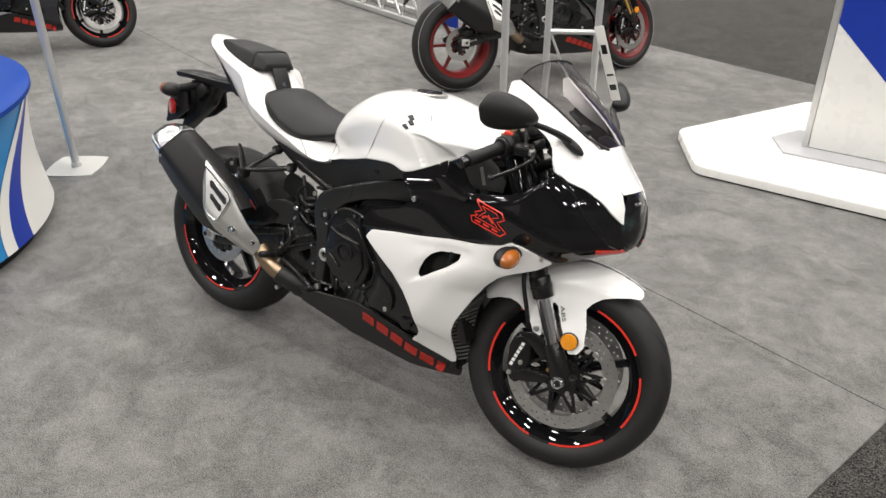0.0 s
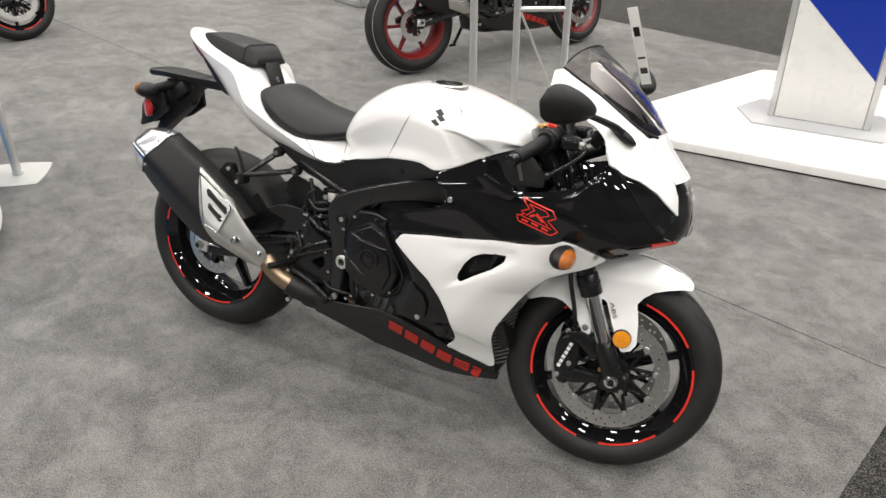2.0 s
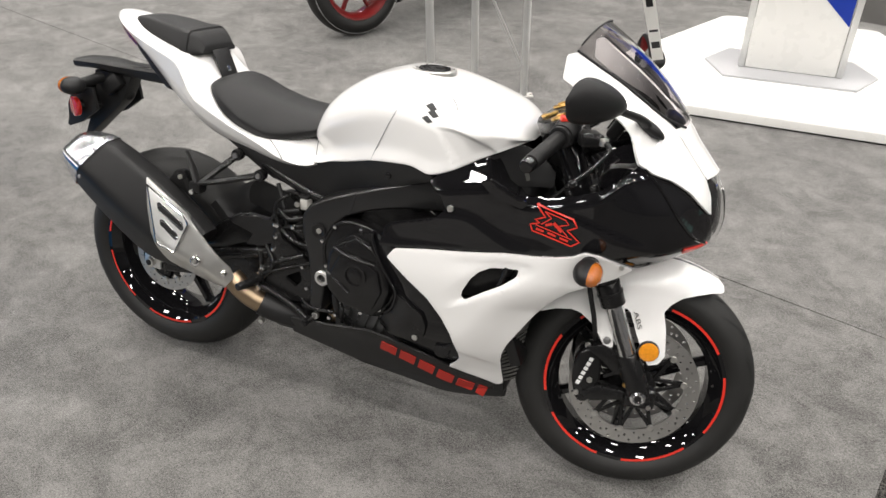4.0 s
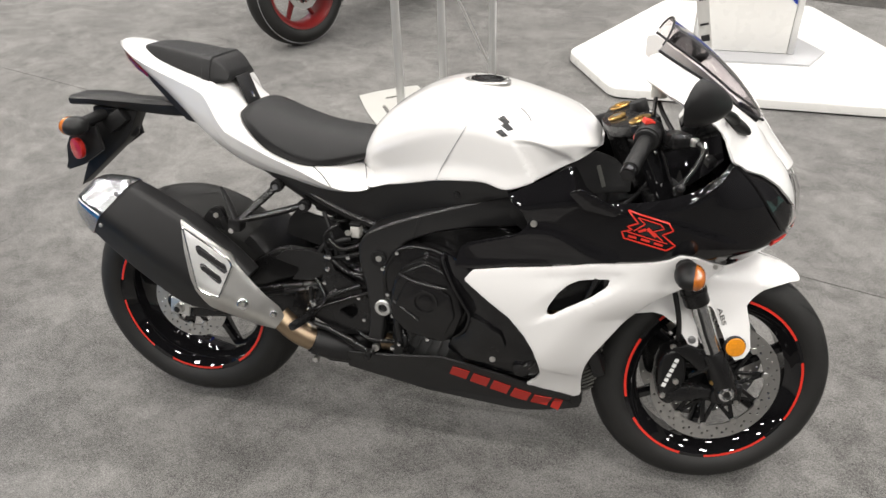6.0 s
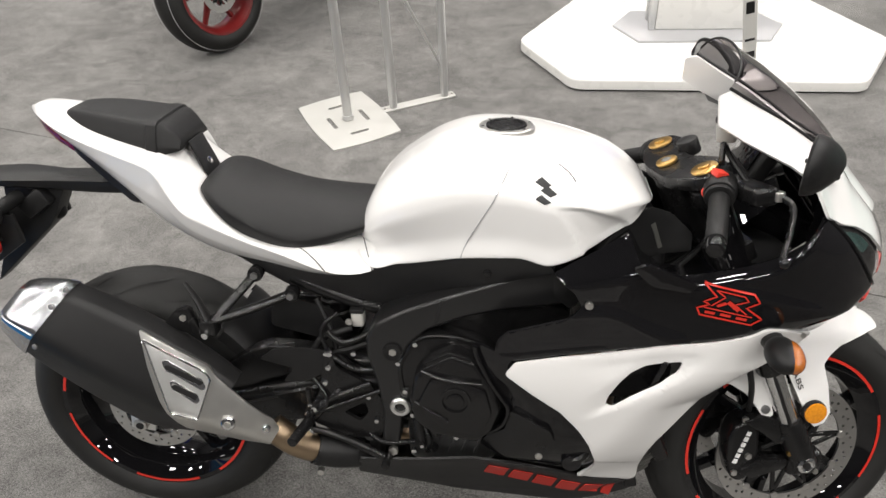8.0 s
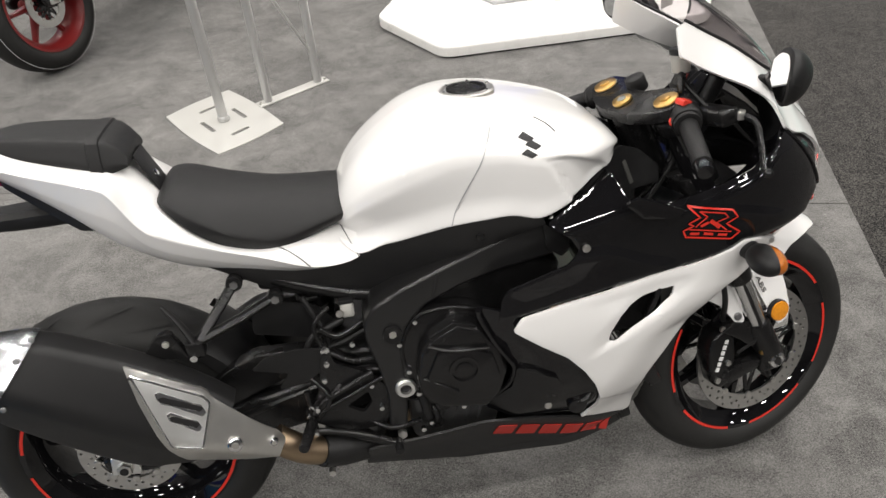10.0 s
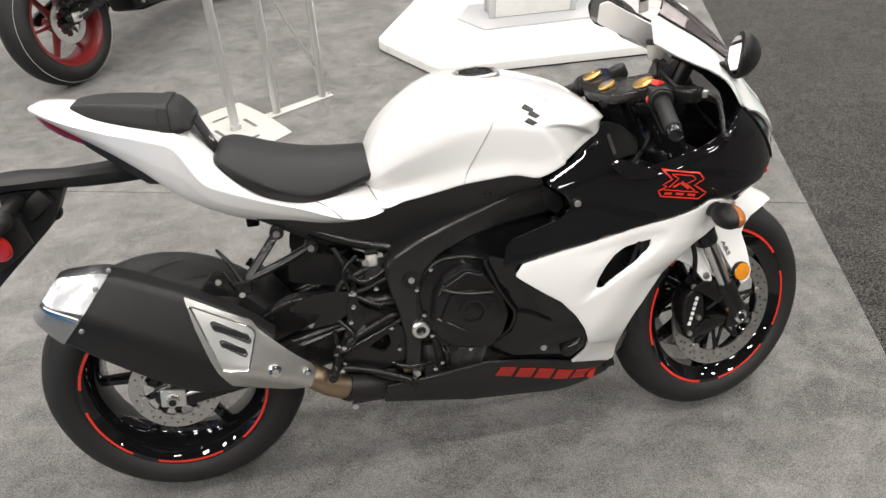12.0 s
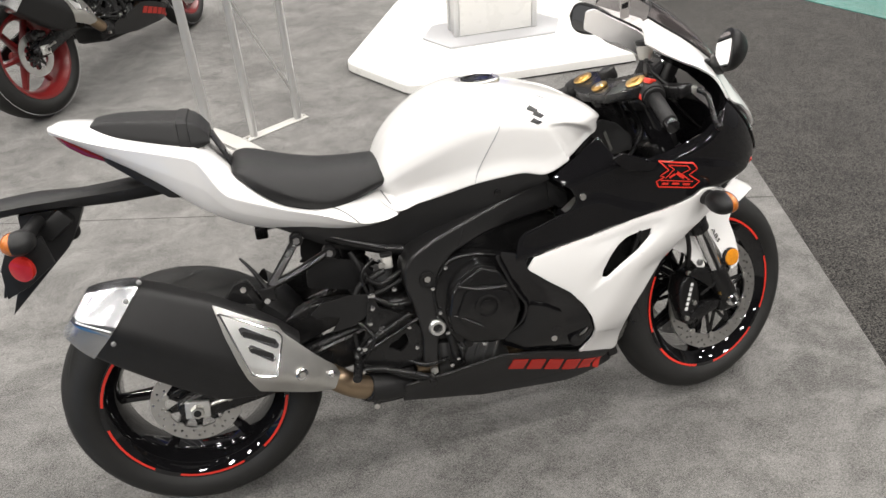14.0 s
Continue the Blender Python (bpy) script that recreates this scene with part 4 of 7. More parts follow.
def cowl_y(x, z):
    """The black upper cowl: it leans in towards the tank, rolls in at the cockpit's rim and steps back above its front ridge."""
    y = side_y(x, z) - 0.006
    if x < 1.12:
        edge_y = 0.221 - 0.16 * (x - 0.892)
        edge_z = 0.778 + 0.42 * (x - 0.892)
        lean = edge_y + 0.003 + 0.85 * max(0.0, edge_z - z)
        soft = 0.010
        if lean < y + soft:
            y = lean if lean < y - soft else y - (y + soft - lean) ** 2 / (4 * soft)
    if 1.085 < x < 1.40:
        roll = max(0.0, (z - interp(COWL_RIM, x) + 0.024) / 0.024) * min(1.0, (x - 1.085) / 0.05) * min(1.0, max(0.0, (1.36 - x) / 0.06))
        y -= 0.020 * min(1.0, roll) ** 2
    if x > 1.345:
        f = max(0.0, min(1.0, (z - interp(COWL_RIDGE, x)) / 0.012))
        y -= 0.010 * f * f * (3 - 2 * f) * min(1.0, (x - 1.345) / 0.05)
    for line, h, w in COWL_FOLDS:
        if line[0][0] < x < line[-1][0]:
            f = max(0.0, min(1.0, (interp(line, x) - z) / w + 0.5))
            ends = min(1.0, (x - line[0][0]) / 0.05, (line[-1][0] - x) / 0.05)
            below = max(0.0, 1 - (interp(line, x) - z) / 0.075) if z < interp(line, x) else 1.0
            y += h * f * f * (3 - 2 * f) * ends * below
    return y


def motorcycle(m, steer, scheme, label, detail=True):
    bike = thing("motorcycle", m, label, "motorcycle", "motorcycles on the stand")
    S = Matrix.Translation(STEM + Vector((0, scheme["stem_y"], 0))) @ Matrix.Rotation(radians(steer), 4, UP) @ Matrix.Translation(-STEM)
    body, lower, rims = scheme["body"], scheme["side"], scheme["rim"]

    wheel("rear_wheel", bike, AXLE_R, 0.322, 0.190, 0.165, rims, scheme["stripes"], [(-0.083, 0.075, 0.110, 40)], None, 6, -0.03, scheme["pale_line"], detail)
    wheel("front_wheel", bike, AXLE_F, 0.300, 0.122, 0.100, rims, scheme["stripes"], [(-0.062, 0.121, 0.160, 72), (0.062, 0.121, 0.160, 72)], S, 6, 0.40, scheme["pale_line"], detail)

    part("fuel_tank", fuel_tank(), body, bike)
    part("tail_fairing", tail_fairing(), body, bike)
    part("rider_seat", rider_seat(), VINYL, bike, "black vinyl rider seat")
    pillion_shape = spline_shape([(0, 0), (0.50, 0.01), (0.74, 0.04), (0.84, 0.14), (0.93, 0.45), (1.0, 0.78), (0.97, 1.0)], 4)
    part("pillion_seat", body_loft([-0.092, -0.089, -0.08] + frange(-0.07, 0.13, 16) + [0.144, 0.154, 0.158],
         [(-0.092, 1.006), (-0.08, 1.017), (-0.02, 1.018), (0.11, 1.000), (0.135, 0.992), (0.158, 0.962)],
         [(-0.092, 1.000), (-0.045, 0.984), (0.009, 0.968), (0.075, 0.950), (0.121, 0.938), (0.158, 0.942)],
         [(-0.092, 0.034), (-0.08, 0.050), (0.0, 0.075), (0.10, 0.089), (0.13, 0.087), (0.158, 0.072)], pillion_shape), VINYL, bike, "black vinyl pillion seat")
    band = []
    for x in (0.096, 0.098, 0.118, 0.120):
        lift = 0.003 if 0.097 < x < 0.119 else 0.0
        top, half = 1.002 - 0.15 * (x - 0.10) + lift, 0.0895 + lift
        band.append([Vector((x, half * a, 0.94 + (top - 0.94) * b)) for a, b in ((-1, 0), (-0.99, 0.25), (-0.93, 0.55), (-0.84, 0.87), (-0.70, 0.975), (-0.4, 1.0), (0, 1.005), (0.4, 1.0), (0.70, 0.975), (0.84, 0.87), (0.93, 0.55), (0.99, 0.25), (1, 0))])
    part("seat_strap", skin(band, cyclic=False, caps=False), VINYL, bike, "black strap across the pillion seat")

    for side in (-1, 1):
        part("intake_duct", panel([(1.080, 0.525), (1.095, 0.612), (1.165, 0.620), (1.155, 0.562), (1.118, 0.535)], lambda x, z: side_y(x, z) - 0.040 - 0.25 * (1.15 - x), 0.004, 0.02, side), FIN_GREY, bike, "grey duct plate inside the intake")
        part("side_fairing", panel(WHITE_SIDE, white_y, 0.006, 0.008 if detail else 0.014, side, INTAKE), lower, bike)
        part("upper_cowl", panel(BLACK_SIDE, cowl_y, 0.006, 0.0065 if detail else 0.016, side), scheme["cowl"], bike)
        part("nose_cowl", panel(NOSE_SIDE, nose_y, 0.006, 0.009 if detail else 0.014, side), body, bike)
        part("belly_pan", panel(BELLY, belly_y, 0.006, 0.014, side), GREY_PLASTIC, bike)
        part("seat_cover", panel(SUB_COVER, cover_y, 0.02, 0.025, side), GREY_PLASTIC, bike, "dark grey side cover")
        part("main_frame", prism(FRAME, side * 0.10, side * 0.187, 0.014, 0.012, seg=4), FRAME_BLACK, bike)
    rows = []
    for x, z in [(q.x, q.y) for q in smooth_path([Vector((1.408, 0.938, 0)), Vector((1.425, 0.921, 0)), Vector((1.442, 0.898, 0)), Vector((1.474, 0.861, 0)), Vector((1.496, 0.836, 0))], 3)]:
        yo = nose_y(x, z) + 0.001
        rows.append([Vector((x + 0.020 * (1 - k * k), yo * k, z + 0.006 * (1 - k * k))) for k in frange(-1, 1, 13)])
    part("nose_bridge", skin(rows, cyclic=False, caps=False), body, bike)
    front_end(bike, S, scheme, detail)
    engine(bike, scheme, detail)
    rear_end(bike, scheme, detail)
    cockpit(bike, scheme)
    trim(bike, scheme)
    return bike


def tank_y(x, z):
    """Half width of the tank at a height."""
    sec = tank_section(x, interp(TANK_TOP, x), interp(TANK_BOT, x), interp(TANK_HALF, x))
    for (y0, z0), (y1, z1) in zip(sec, sec[1:]):
        if z0 >= z >= z1:
            return y0 + (y1 - y0) * (z0 - z) / max(1e-6, z0 - z1) - scoop(x, z)
    return sec[-1][0]


MU, MV = Vector((0.753, 0, -0.658)), Vector((0.658, 0, 0.753))     # along and across the silencer
MUFF = [  # along, lower and upper edge across, inner and outer y
    (-0.575, 0.345, 0.440, -0.175, -0.262), (-0.560, 0.335, 0.458, -0.160, -0.278), (-0.500, 0.322, 0.505, -0.150, -0.292), (-0.400, 0.322, 0.535, -0.145, -0.297),
    (-0.290, 0.330, 0.556, -0.145, -0.296), (-0.200, 0.345, 0.562, -0.148, -0.290), (-0.130, 0.390, 0.556, -0.150, -0.282), (-0.060, 0.425, 0.545, -0.155, -0.266), (0.0, 0.450, 0.522, -0.165, -0.245), (0.025, 0.460, 0.510, -0.172, -0.236)]


def muff_ring(u, lo, hi, yi, yo, grow=0.0, soft=0.16):
    mid, h, yc, w = (lo + hi) / 2, (hi - lo) / 2 + grow, (yi + yo) / 2, (yi - yo) / 2 + grow
    shape = [(1, 0.30), (1, -0.48), (0.10, -1), (-0.12, -1), (-1, -0.42), (-1, 0.30), (-0.5, 0.95), (0.5, 0.95)]
    return [MU * u + MV * (mid + h * v) + Vector((0, yc + w * y, 0)) for v, y in round_outline(shape, soft, 4)]


def muff_at(u):
    return [interp([(row[0], row[k]) for row in MUFF], u) for k in (1, 2, 3, 4)]


def muffler(bike):
    us = [-0.50 + 0.002] + frange(-0.49, -0.13, 14)
    can = part("silencer", skin([muff_ring(u, *muff_at(u)) for u in us]), MATT_BLACK, bike, "matt black silencer can with steel end cap and heat shield")
    part("end_cap", skin([muff_ring(u, *muff_at(u), 0.003, 0.07) for u in [-0.575, -0.572, -0.566] + frange(-0.56, -0.494, 7)]), POLISHED, can, "polished steel end cap")
    # the glint on the cap's fold is a thin bead of brighter steel
    line = []
    for u in frange(-0.565, -0.498, 8):
        lo, hi, yi, yo = muff_at(u)
        line.append(MU * u + MV * ((lo + hi) / 2) + Vector((0, yo - 0.0025, 0)))
    part("cap_glint", tube(line, 0.0020, 8, fine=1), BRIGHT_STEEL, can, "bright steel bead drawn as the cap fold's highlight")
    def shell_y(x, z):
        p = Vector((x, 0, z))
        u, v = p.dot(MU), p.dot(MV)
        lo, hi, yi, yo = muff_at(u)
        f = (v - (lo + hi) / 2) / ((hi - lo) / 2)
        f = max(-1, min(1, f))
        prof = -1.0 + 0.52 * max(0, f - 0.10) / 0.90 + 0.58 * max(0, -0.12 - f) / 0.88
        return -((yi + yo) / 2 + (yi - yo) / 2 * prof)
    shield = [(0.100, 0.640), (0.226, 0.556), (0.236, 0.535), (0.294, 0.462), (0.335, 0.412), (0.345, 0.385), (0.322, 0.352), (0.278, 0.352), (0.158, 0.404), (0.142, 0.452), (0.112, 0.570)]
    sh = part("heat_shield", panel(shield, lambda x, z: shell_y(x, z) + 0.004, 0.008, 0.010, -1), STEEL, can, "brushed steel heat shield")
    plate = [(0.107, 0.624), (0.220, 0.549), (0.231, 0.531), (0.203, 0.452), (0.152, 0.470)]
    slot1 = [(0.147, 0.569), (0.150, 0.559), (0.211, 0.522), (0.218, 0.525), (0.215, 0.533), (0.155, 0.570)]
    slot2 = [(0.158, 0.529), (0.160, 0.520), (0.200, 0.494), (0.207, 0.498), (0.204, 0.505), (0.165, 0.530)]
    part("slotted_plate", panel(plate, lambda x, z: shell_y(x, z) + 0.0085, 0.004, 0.008, -1), BRIGHT_STEEL, sh, "bright slotted plate")
    # the white highlight along the plate's edge, drawn as a chrome bead
    part("plate_glint", tube([Vector((x, -shell_y(x, z) - 0.011, z)) for x, z in round_outline(plate, 0.008, 3)] + [Vector((plate[0][0] + 0.004, -shell_y(*plate[0]) - 0.011, plate[0][1] - 0.004))], 0.0022, 8, fine=1), CHROME, sh, "chrome bead drawn as the plate edge's highlight")
    for s in (slot1, slot2):
        grow = [(x + (x - sum(p[0] for p in s) / 6) * 0.10, z + (z - sum(p[1] for p in s) / 6) * 0.45) for x, z in s]
        part("slot_rim", panel(grow, lambda x, z: shell_y(x, z) + 0.0115, 0.003, 0.008, -1, s, rounded=0.003), CHROME, sh)
        part("slot", panel(s, lambda x, z: shell_y(x, z) + 0.0105, 0.002, 0.008, -1, rounded=0.003), MATT_BLACK, sh, "dark slot")
    for (x, z), r in (((0.256, 0.433), 0.017), ((0.322, 0.398), 0.010)):
        c = Vector((x, -shell_y(x, z) - 0.003, z))
        part("bolt", cyl(c, c + Vector((0.002, -0.010, 0.002)), r, r * 0.8, n=24, bevel=0.003), CHROME, sh)
        part("bolt_socket", cyl(c + Vector((0.002, -0.0101, 0.002)), c + Vector((0.002, -0.0125, 0.002)), r * 0.45, n=6), STEEL, sh)
    for x, z in ((-0.062, 0.690), (-0.105, 0.610), (-0.030, 0.722)):
        c = Vector((x, -shell_y(x, z) - 0.003, z))
        part("cap_screw", cyl(c, c + Vector((0, -0.004, 0.001)), 0.0055, n=14, bevel=0.001), ALU, can)
    bm = prism([(0.118, 0.612), (0.152, 0.654), (0.180, 0.656), (0.205, 0.590)], -0.185, -0.205, 0.003, 0.012)
    part("hanger_bracket", bm, SATIN_BLACK, bike)
    part("bracket_bolt", cyl((0.167, -0.205, 0.636), (0.167, -0.210, 0.636), 0.007, n=6), STEEL, bike)
    part("exhaust_pipe", tube([(0.318, -0.205, 0.372), (0.355, -0.205, 0.340), (0.385, -0.196, 0.316), (0.415, -0.182, 0.298)], 0.030, 24), BRONZE_PIPE, bike, "heat-tinted bronze exhaust pipe")
    part("pipe_clamp", cyl((0.400, -0.190, 0.306), (0.412, -0.184, 0.299), 0.034, n=28, bevel=0.002), SATIN_BLACK, bike)
    part("clamp_bolt", cyl((0.418, -0.205, 0.262), (0.418, -0.219, 0.262), 0.008, n=6), STEEL, bike)
    part("collector_box", box((0.13, 0.20, 0.10), (0.475, -0.055, 0.265), 0.022, seg=3), MATT_BLACK, bike)
    part("valve_chamber", tube([(0.405, -0.186, 0.302), (0.45, -0.168, 0.284), (0.50, -0.140, 0.268)], 0.036, 20, taper=0.040), MATT_BLACK, bike, "matt black exhaust valve chamber")


def mirrored(bm):
    """A mirrored copy across the centre plane."""
    b2 = bm.copy()
    bmesh.ops.scale(b2, vec=(1, -1, 1), verts=b2.verts)
    bmesh.ops.reverse_faces(b2, faces=b2.faces)
    return b2


def ellipsoid(c, r, rot=None, u=24, v=16, bm=None):
    bm = bm or bmesh.new()
    bmesh.ops.create_uvsphere(bm, u_segments=u, v_segments=v, radius=1, matrix=Matrix.Translation(c) @ (rot or Matrix()) @ Matrix.Diagonal((*r, 1)))
    return bm


def lettering(word, size, m):
    """Flat letters as a mesh."""
    curve = bpy.data.curves.new("letters", "FONT")
    curve.body, curve.size, curve.extrude = word, size, 0.0008
    ob = bpy.data.objects.new("letters", curve)
    bm = bmesh.new()
    bm.from_mesh(ob.to_mesh())
    ob.to_mesh_clear()
    bpy.data.objects.remove(ob)
    bpy.data.curves.remove(curve)
    bmesh.ops.transform(bm, matrix=m, verts=bm.verts)
    return bm


def front_end(bike, S, scheme, detail):
    """Fork, fender, brakes and handlebars: all that turns with the front wheel."""
    f = -UP
    T = STEM + Vector((math.cos(RAKE), 0, math.sin(RAKE))) * 0.030
    for side in (-1, 1):
        o = Vector((0, side * 0.107, 0))
        leg = part("fork_leg", cyl(T + o + f * 0.0, T + o + f * 0.445, 0.027, n=28, bevel=0.003), GLOSS_BLACK, bike, "black fork leg with chromed slider", m=S)
        part("collar", cyl(T + o + f * 0.400, T + o + f * 0.462, 0.030, n=28, bevel=0.004), SATIN_BLACK, leg, m=S)
        part("seal_ring", cyl(T + o + f * 0.425, T + o + f * 0.431, 0.0315, n=28), MATT_BLACK, leg, m=S)
        part("slider", cyl(T + o + f * 0.46, T + o + f * 0.61, 0.0225, n=28), scheme["slider"], leg, "chromed slider", m=S)
        part("axle_carrier", cyl(T + o + f * 0.590, T + o + f * 0.722, 0.028, 0.031, n=28, bevel=0.006), SATIN_BLACK, leg, m=S)
        part("axle_clamp", box((0.075, 0.042, 0.055), AXLE_F + Vector((0.012, side * 0.100, -0.004)), 0.010, seg=3), SATIN_BLACK, leg, m=S)
        part("fork_cap", cyl(T + o + f * -0.005, T + o + f * 0.001, 0.025, n=28, bevel=0.003), GOLD, leg, "gold anodised fork cap", m=S)
        part("cap_hex", cyl(T + o + f * -0.009, T + o + f * -0.005, 0.011, n=6, bevel=0.001), GOLD, leg, m=S)
        part("axle_end", lathe([(0.0, -0.002), (0.0085, -0.002), (0.0085, 0.010), (0.0125, 0.012), (0.0185, 0.009), (0.0200, 0.0), (0.0200, -0.012)], 32, m=Matrix.Translation(AXLE_F + Vector((0.004, side * 0.127, 0.005))) @ Matrix.Diagonal((1, side, 1, 1))), CHROME, leg, "bright axle end", m=S)
        part("axle_socket", cyl(AXLE_F + Vector((0.004, side * 0.128, 0.005)), AXLE_F + Vector((0.004, side * 0.1315, 0.005)), 0.008, n=6), MATT_BLACK, leg, m=S)
        for dx, dz in ((0.035, -0.022), (-0.030, 0.03)):
            c = AXLE_F + Vector((dx, side * 0.119, dz))
            part("pinch_bolt", cyl(c, c + Vector((0, side * 0.006, 0)), 0.0065, n=6), GOLD if dz > 0 else STEEL, leg, m=S)
        # radial caliper behind the fork
        drop = -0.012
        cal_out = [(1.268, 0.385), (1.300, 0.402), (1.322, 0.372), (1.326, 0.318), (1.318, 0.268), (1.296, 0.243), (1.272, 0.252), (1.258, 0.300), (1.256, 0.350)]
        cal = part("brake_caliper", prism([(x, z + drop) for x, z in cal_out], side * 0.050, side * 0.108, 0.010, 0.012, seg=3), SATIN_BLACK, bike, "black radial brake caliper with white lettering", m=S)
        part("caliper_bridge", prism([(1.275, 0.39), (1.315, 0.40), (1.372, 0.385), (1.385, 0.340), (1.36, 0.325), (1.32, 0.36)], side * 0.075, side * 0.118, 0.008, 0.01), SATIN_BLACK, cal, m=S)
        part("caliper_foot", prism([(1.28, 0.262), (1.31, 0.245), (1.385, 0.262), (1.392, 0.285), (1.32, 0.29)], side * 0.080, side * 0.115, 0.008, 0.008), SATIN_BLACK, cal, m=S)
        for cx, cz in ((1.272, 0.262), (1.283, 0.392), (1.300, 0.300)):
            part("caliper_bolt", cyl((cx, side * 0.108, cz), (cx, side * 0.115, cz), 0.0075, n=6, bevel=0.001), STEEL, cal, m=S)
        for k in range(6):      # maker's mark, as plain bars
            x, z = 1.2735 + 0.0046 * k, 0.289 + 0.0130 * k
            part("mark_bar", box((0.0095, 0.0016, 0.0095 if k not in (0, 4) else 0.0105), (x, side * 0.1088, z), rot=pose(0, 0, 0, 0, 20, 0)), LETTER_WHITE, cal, "white mark", smooth=False, m=S)
        part("brake_hose", tube([(1.30, side * 0.09, 0.40), (1.285, side * 0.115, 0.47), (1.265, side * 0.12, 0.54), (1.25, side * 0.09, 0.62), (1.22, side * 0.06, 0.72)], 0.0062, 10), MATT_BLACK, bike, m=S)
        part("sensor_wire", tube([(1.335, side * 0.10, 0.31), (1.375, side * 0.125, 0.36), (1.345, side * 0.135, 0.44), (1.315, side * 0.12, 0.52), (1.28, side * 0.10, 0.60)], 0.0042, 8), MATT_BLACK, bike, m=S)
        # fender side
        def fend_y(x, z, lift=0.0):
            r = math.hypot(x - AXLE_F.x, z - AXLE_F.z)
            if r > 0.262:
                return lift + 0.088 * math.sqrt(max(0.0, 1 - ((r - 0.262) / 0.0735) ** 2))
            return lift + 0.088 + (0.262 - r) * 0.20
        def polar(deg, r):
            return (AXLE_F.x + r * math.cos(radians(deg)), AXLE_F.z + r * math.sin(radians(deg)))
        arc = [polar(d, 0.335) for d in (61, 66, 72, 78, 85, 92, 100, 108, 114, 119)]
        outline = [polar(58.5, 0.322), polar(59.0, 0.332)] + arc + [polar(126, 0.335), polar(133, 0.335), polar(140, 0.335), polar(146, 0.330), (1.158, 0.446), (1.193, 0.463), (1.230, 0.470), (1.254, 0.465),
                   (1.283, 0.446), (1.305, 0.419), (1.318, 0.398), (1.330, 0.389), (1.342, 0.398), (1.337, 0.425), (1.336, 0.455), (1.345, 0.485), (1.358, 0.495), (1.370, 0.487), (1.384, 0.454), (1.400, 0.419), (1.416, 0.385), (1.429, 0.367),
                   (1.452, 0.373), (1.465, 0.393), (1.459, 0.450), (1.447, 0.498), (1.461, 0.517), (1.485, 0.536), (1.520, 0.547), (1.553, 0.553)]
        part("front_fender", panel(outline, fend_y, 0.004, 0.011, side, rounded=0.004), scheme["body"], bike, m=S)
        part("fender_bolt", cyl((1.325, side * 0.103, 0.411), (1.325, side * 0.114, 0.411), 0.009, n=14, bevel=0.002), ALU, bike, m=S)
        c = Vector((1.424, side * 0.119, 0.404))
        refl = part("side_reflector", cyl(c, c + Vector((0, side * 0.012, 0)), 0.0235, n=32, bevel=0.002), ORANGE_REFLECTOR, bike, "round orange side reflector", m=S)
        part("reflector_cup", cyl(c + Vector((0, -side * 0.004, 0)), c + Vector((0, side * 0.008, 0)), 0.0255, n=32, bevel=0.002), MATT_BLACK, refl, m=S)
        if detail:
            along = Vector((0.021, side * 0.0112, -0.054)).normalized()
            rise = along.cross(Vector((0, side, 0))).normalized() * -1
            at = Matrix((along, rise, along.cross(rise))).transposed().to_4x4()
            at.translation = Vector((1.377, side * 0.1005, 0.490))
            part("fender_lettering", lettering("ABS", 0.015, at @ Matrix.Diagonal((1.75, 1, 1, 1))), FIN_GREY, bike, "grey fender lettering", smooth=False, m=S)
    # top yoke
    tilt = Matrix.Translation(STEM) @ pose(0, 0, 0, 0, -math.degrees(RAKE), 0)
    bm = slab(round_outline([(0.075, -0.075), (0.068, -0.140), (0.018, -0.145), (-0.008, -0.115), (-0.032, -0.05), (-0.032, 0.05), (-0.008, 0.115), (0.018, 0.145), (0.068, 0.140), (0.075, 0.075), (0.040, 0.0)], 0.02), -0.026, -0.002, 0.004)
    bmesh.ops.transform(bm, matrix=tilt, verts=bm.verts)
    yoke = part("top_yoke", bm, SATIN_BLACK, bike, "black top yoke with gold fork caps", m=S)
    part("stem_nut", cyl(STEM + UP * -0.002, STEM + UP * 0.006, 0.021, n=28, bevel=0.003), GOLD, yoke, "gold stem nut", m=S)
    part("stem_hole", cyl(STEM + UP * 0.0061, STEM + UP * 0.007, 0.010, n=6), ALU, yoke, m=S)
    c = STEM + Vector((0.055, 0.035, 0.025))
    part("ignition_lock", cyl(c - UP * 0.02, c + UP * 0.012, 0.021, n=24, bevel=0.004), MATT_BLACK, yoke, m=S)
    bm = slab(round_outline([(0.070, -0.13), (-0.01, -0.12), (-0.01, 0.12), (0.070, 0.13)], 0.02), -0.20, -0.165, 0.004)
    bmesh.ops.transform(bm, matrix=tilt, verts=bm.verts)
    part("lower_yoke", bm, SATIN_BLACK, bike, m=S)
    part("steering_head", cyl(STEM - UP * 0.18, STEM - UP * 0.02, 0.034, n=24), SATIN_BLACK, bike, m=S)
    # clip-on bars
    inv = S.inverted()
    gi, ge = inv @ Vector((1.186, -0.172, 0.912)), inv @ Vector((1.149, -0.332, 0.874))
    lp, lt = inv @ Vector((1.278, -0.198, 0.915)), inv @ Vector((1.252, -0.352, 0.863))
    for side in (-1, 1):
        fl = (lambda v: Vector(v)) if side < 0 else (lambda v: Vector((v[0], -v[1], v[2])))
        d = (ge - gi).normalized()
        bar = part("handlebar", cyl(fl(gi - d * 0.06), fl(ge), 0.011, n=16), SATIN_BLACK, bike, "clip-on handlebar with black rubber grip", m=S)
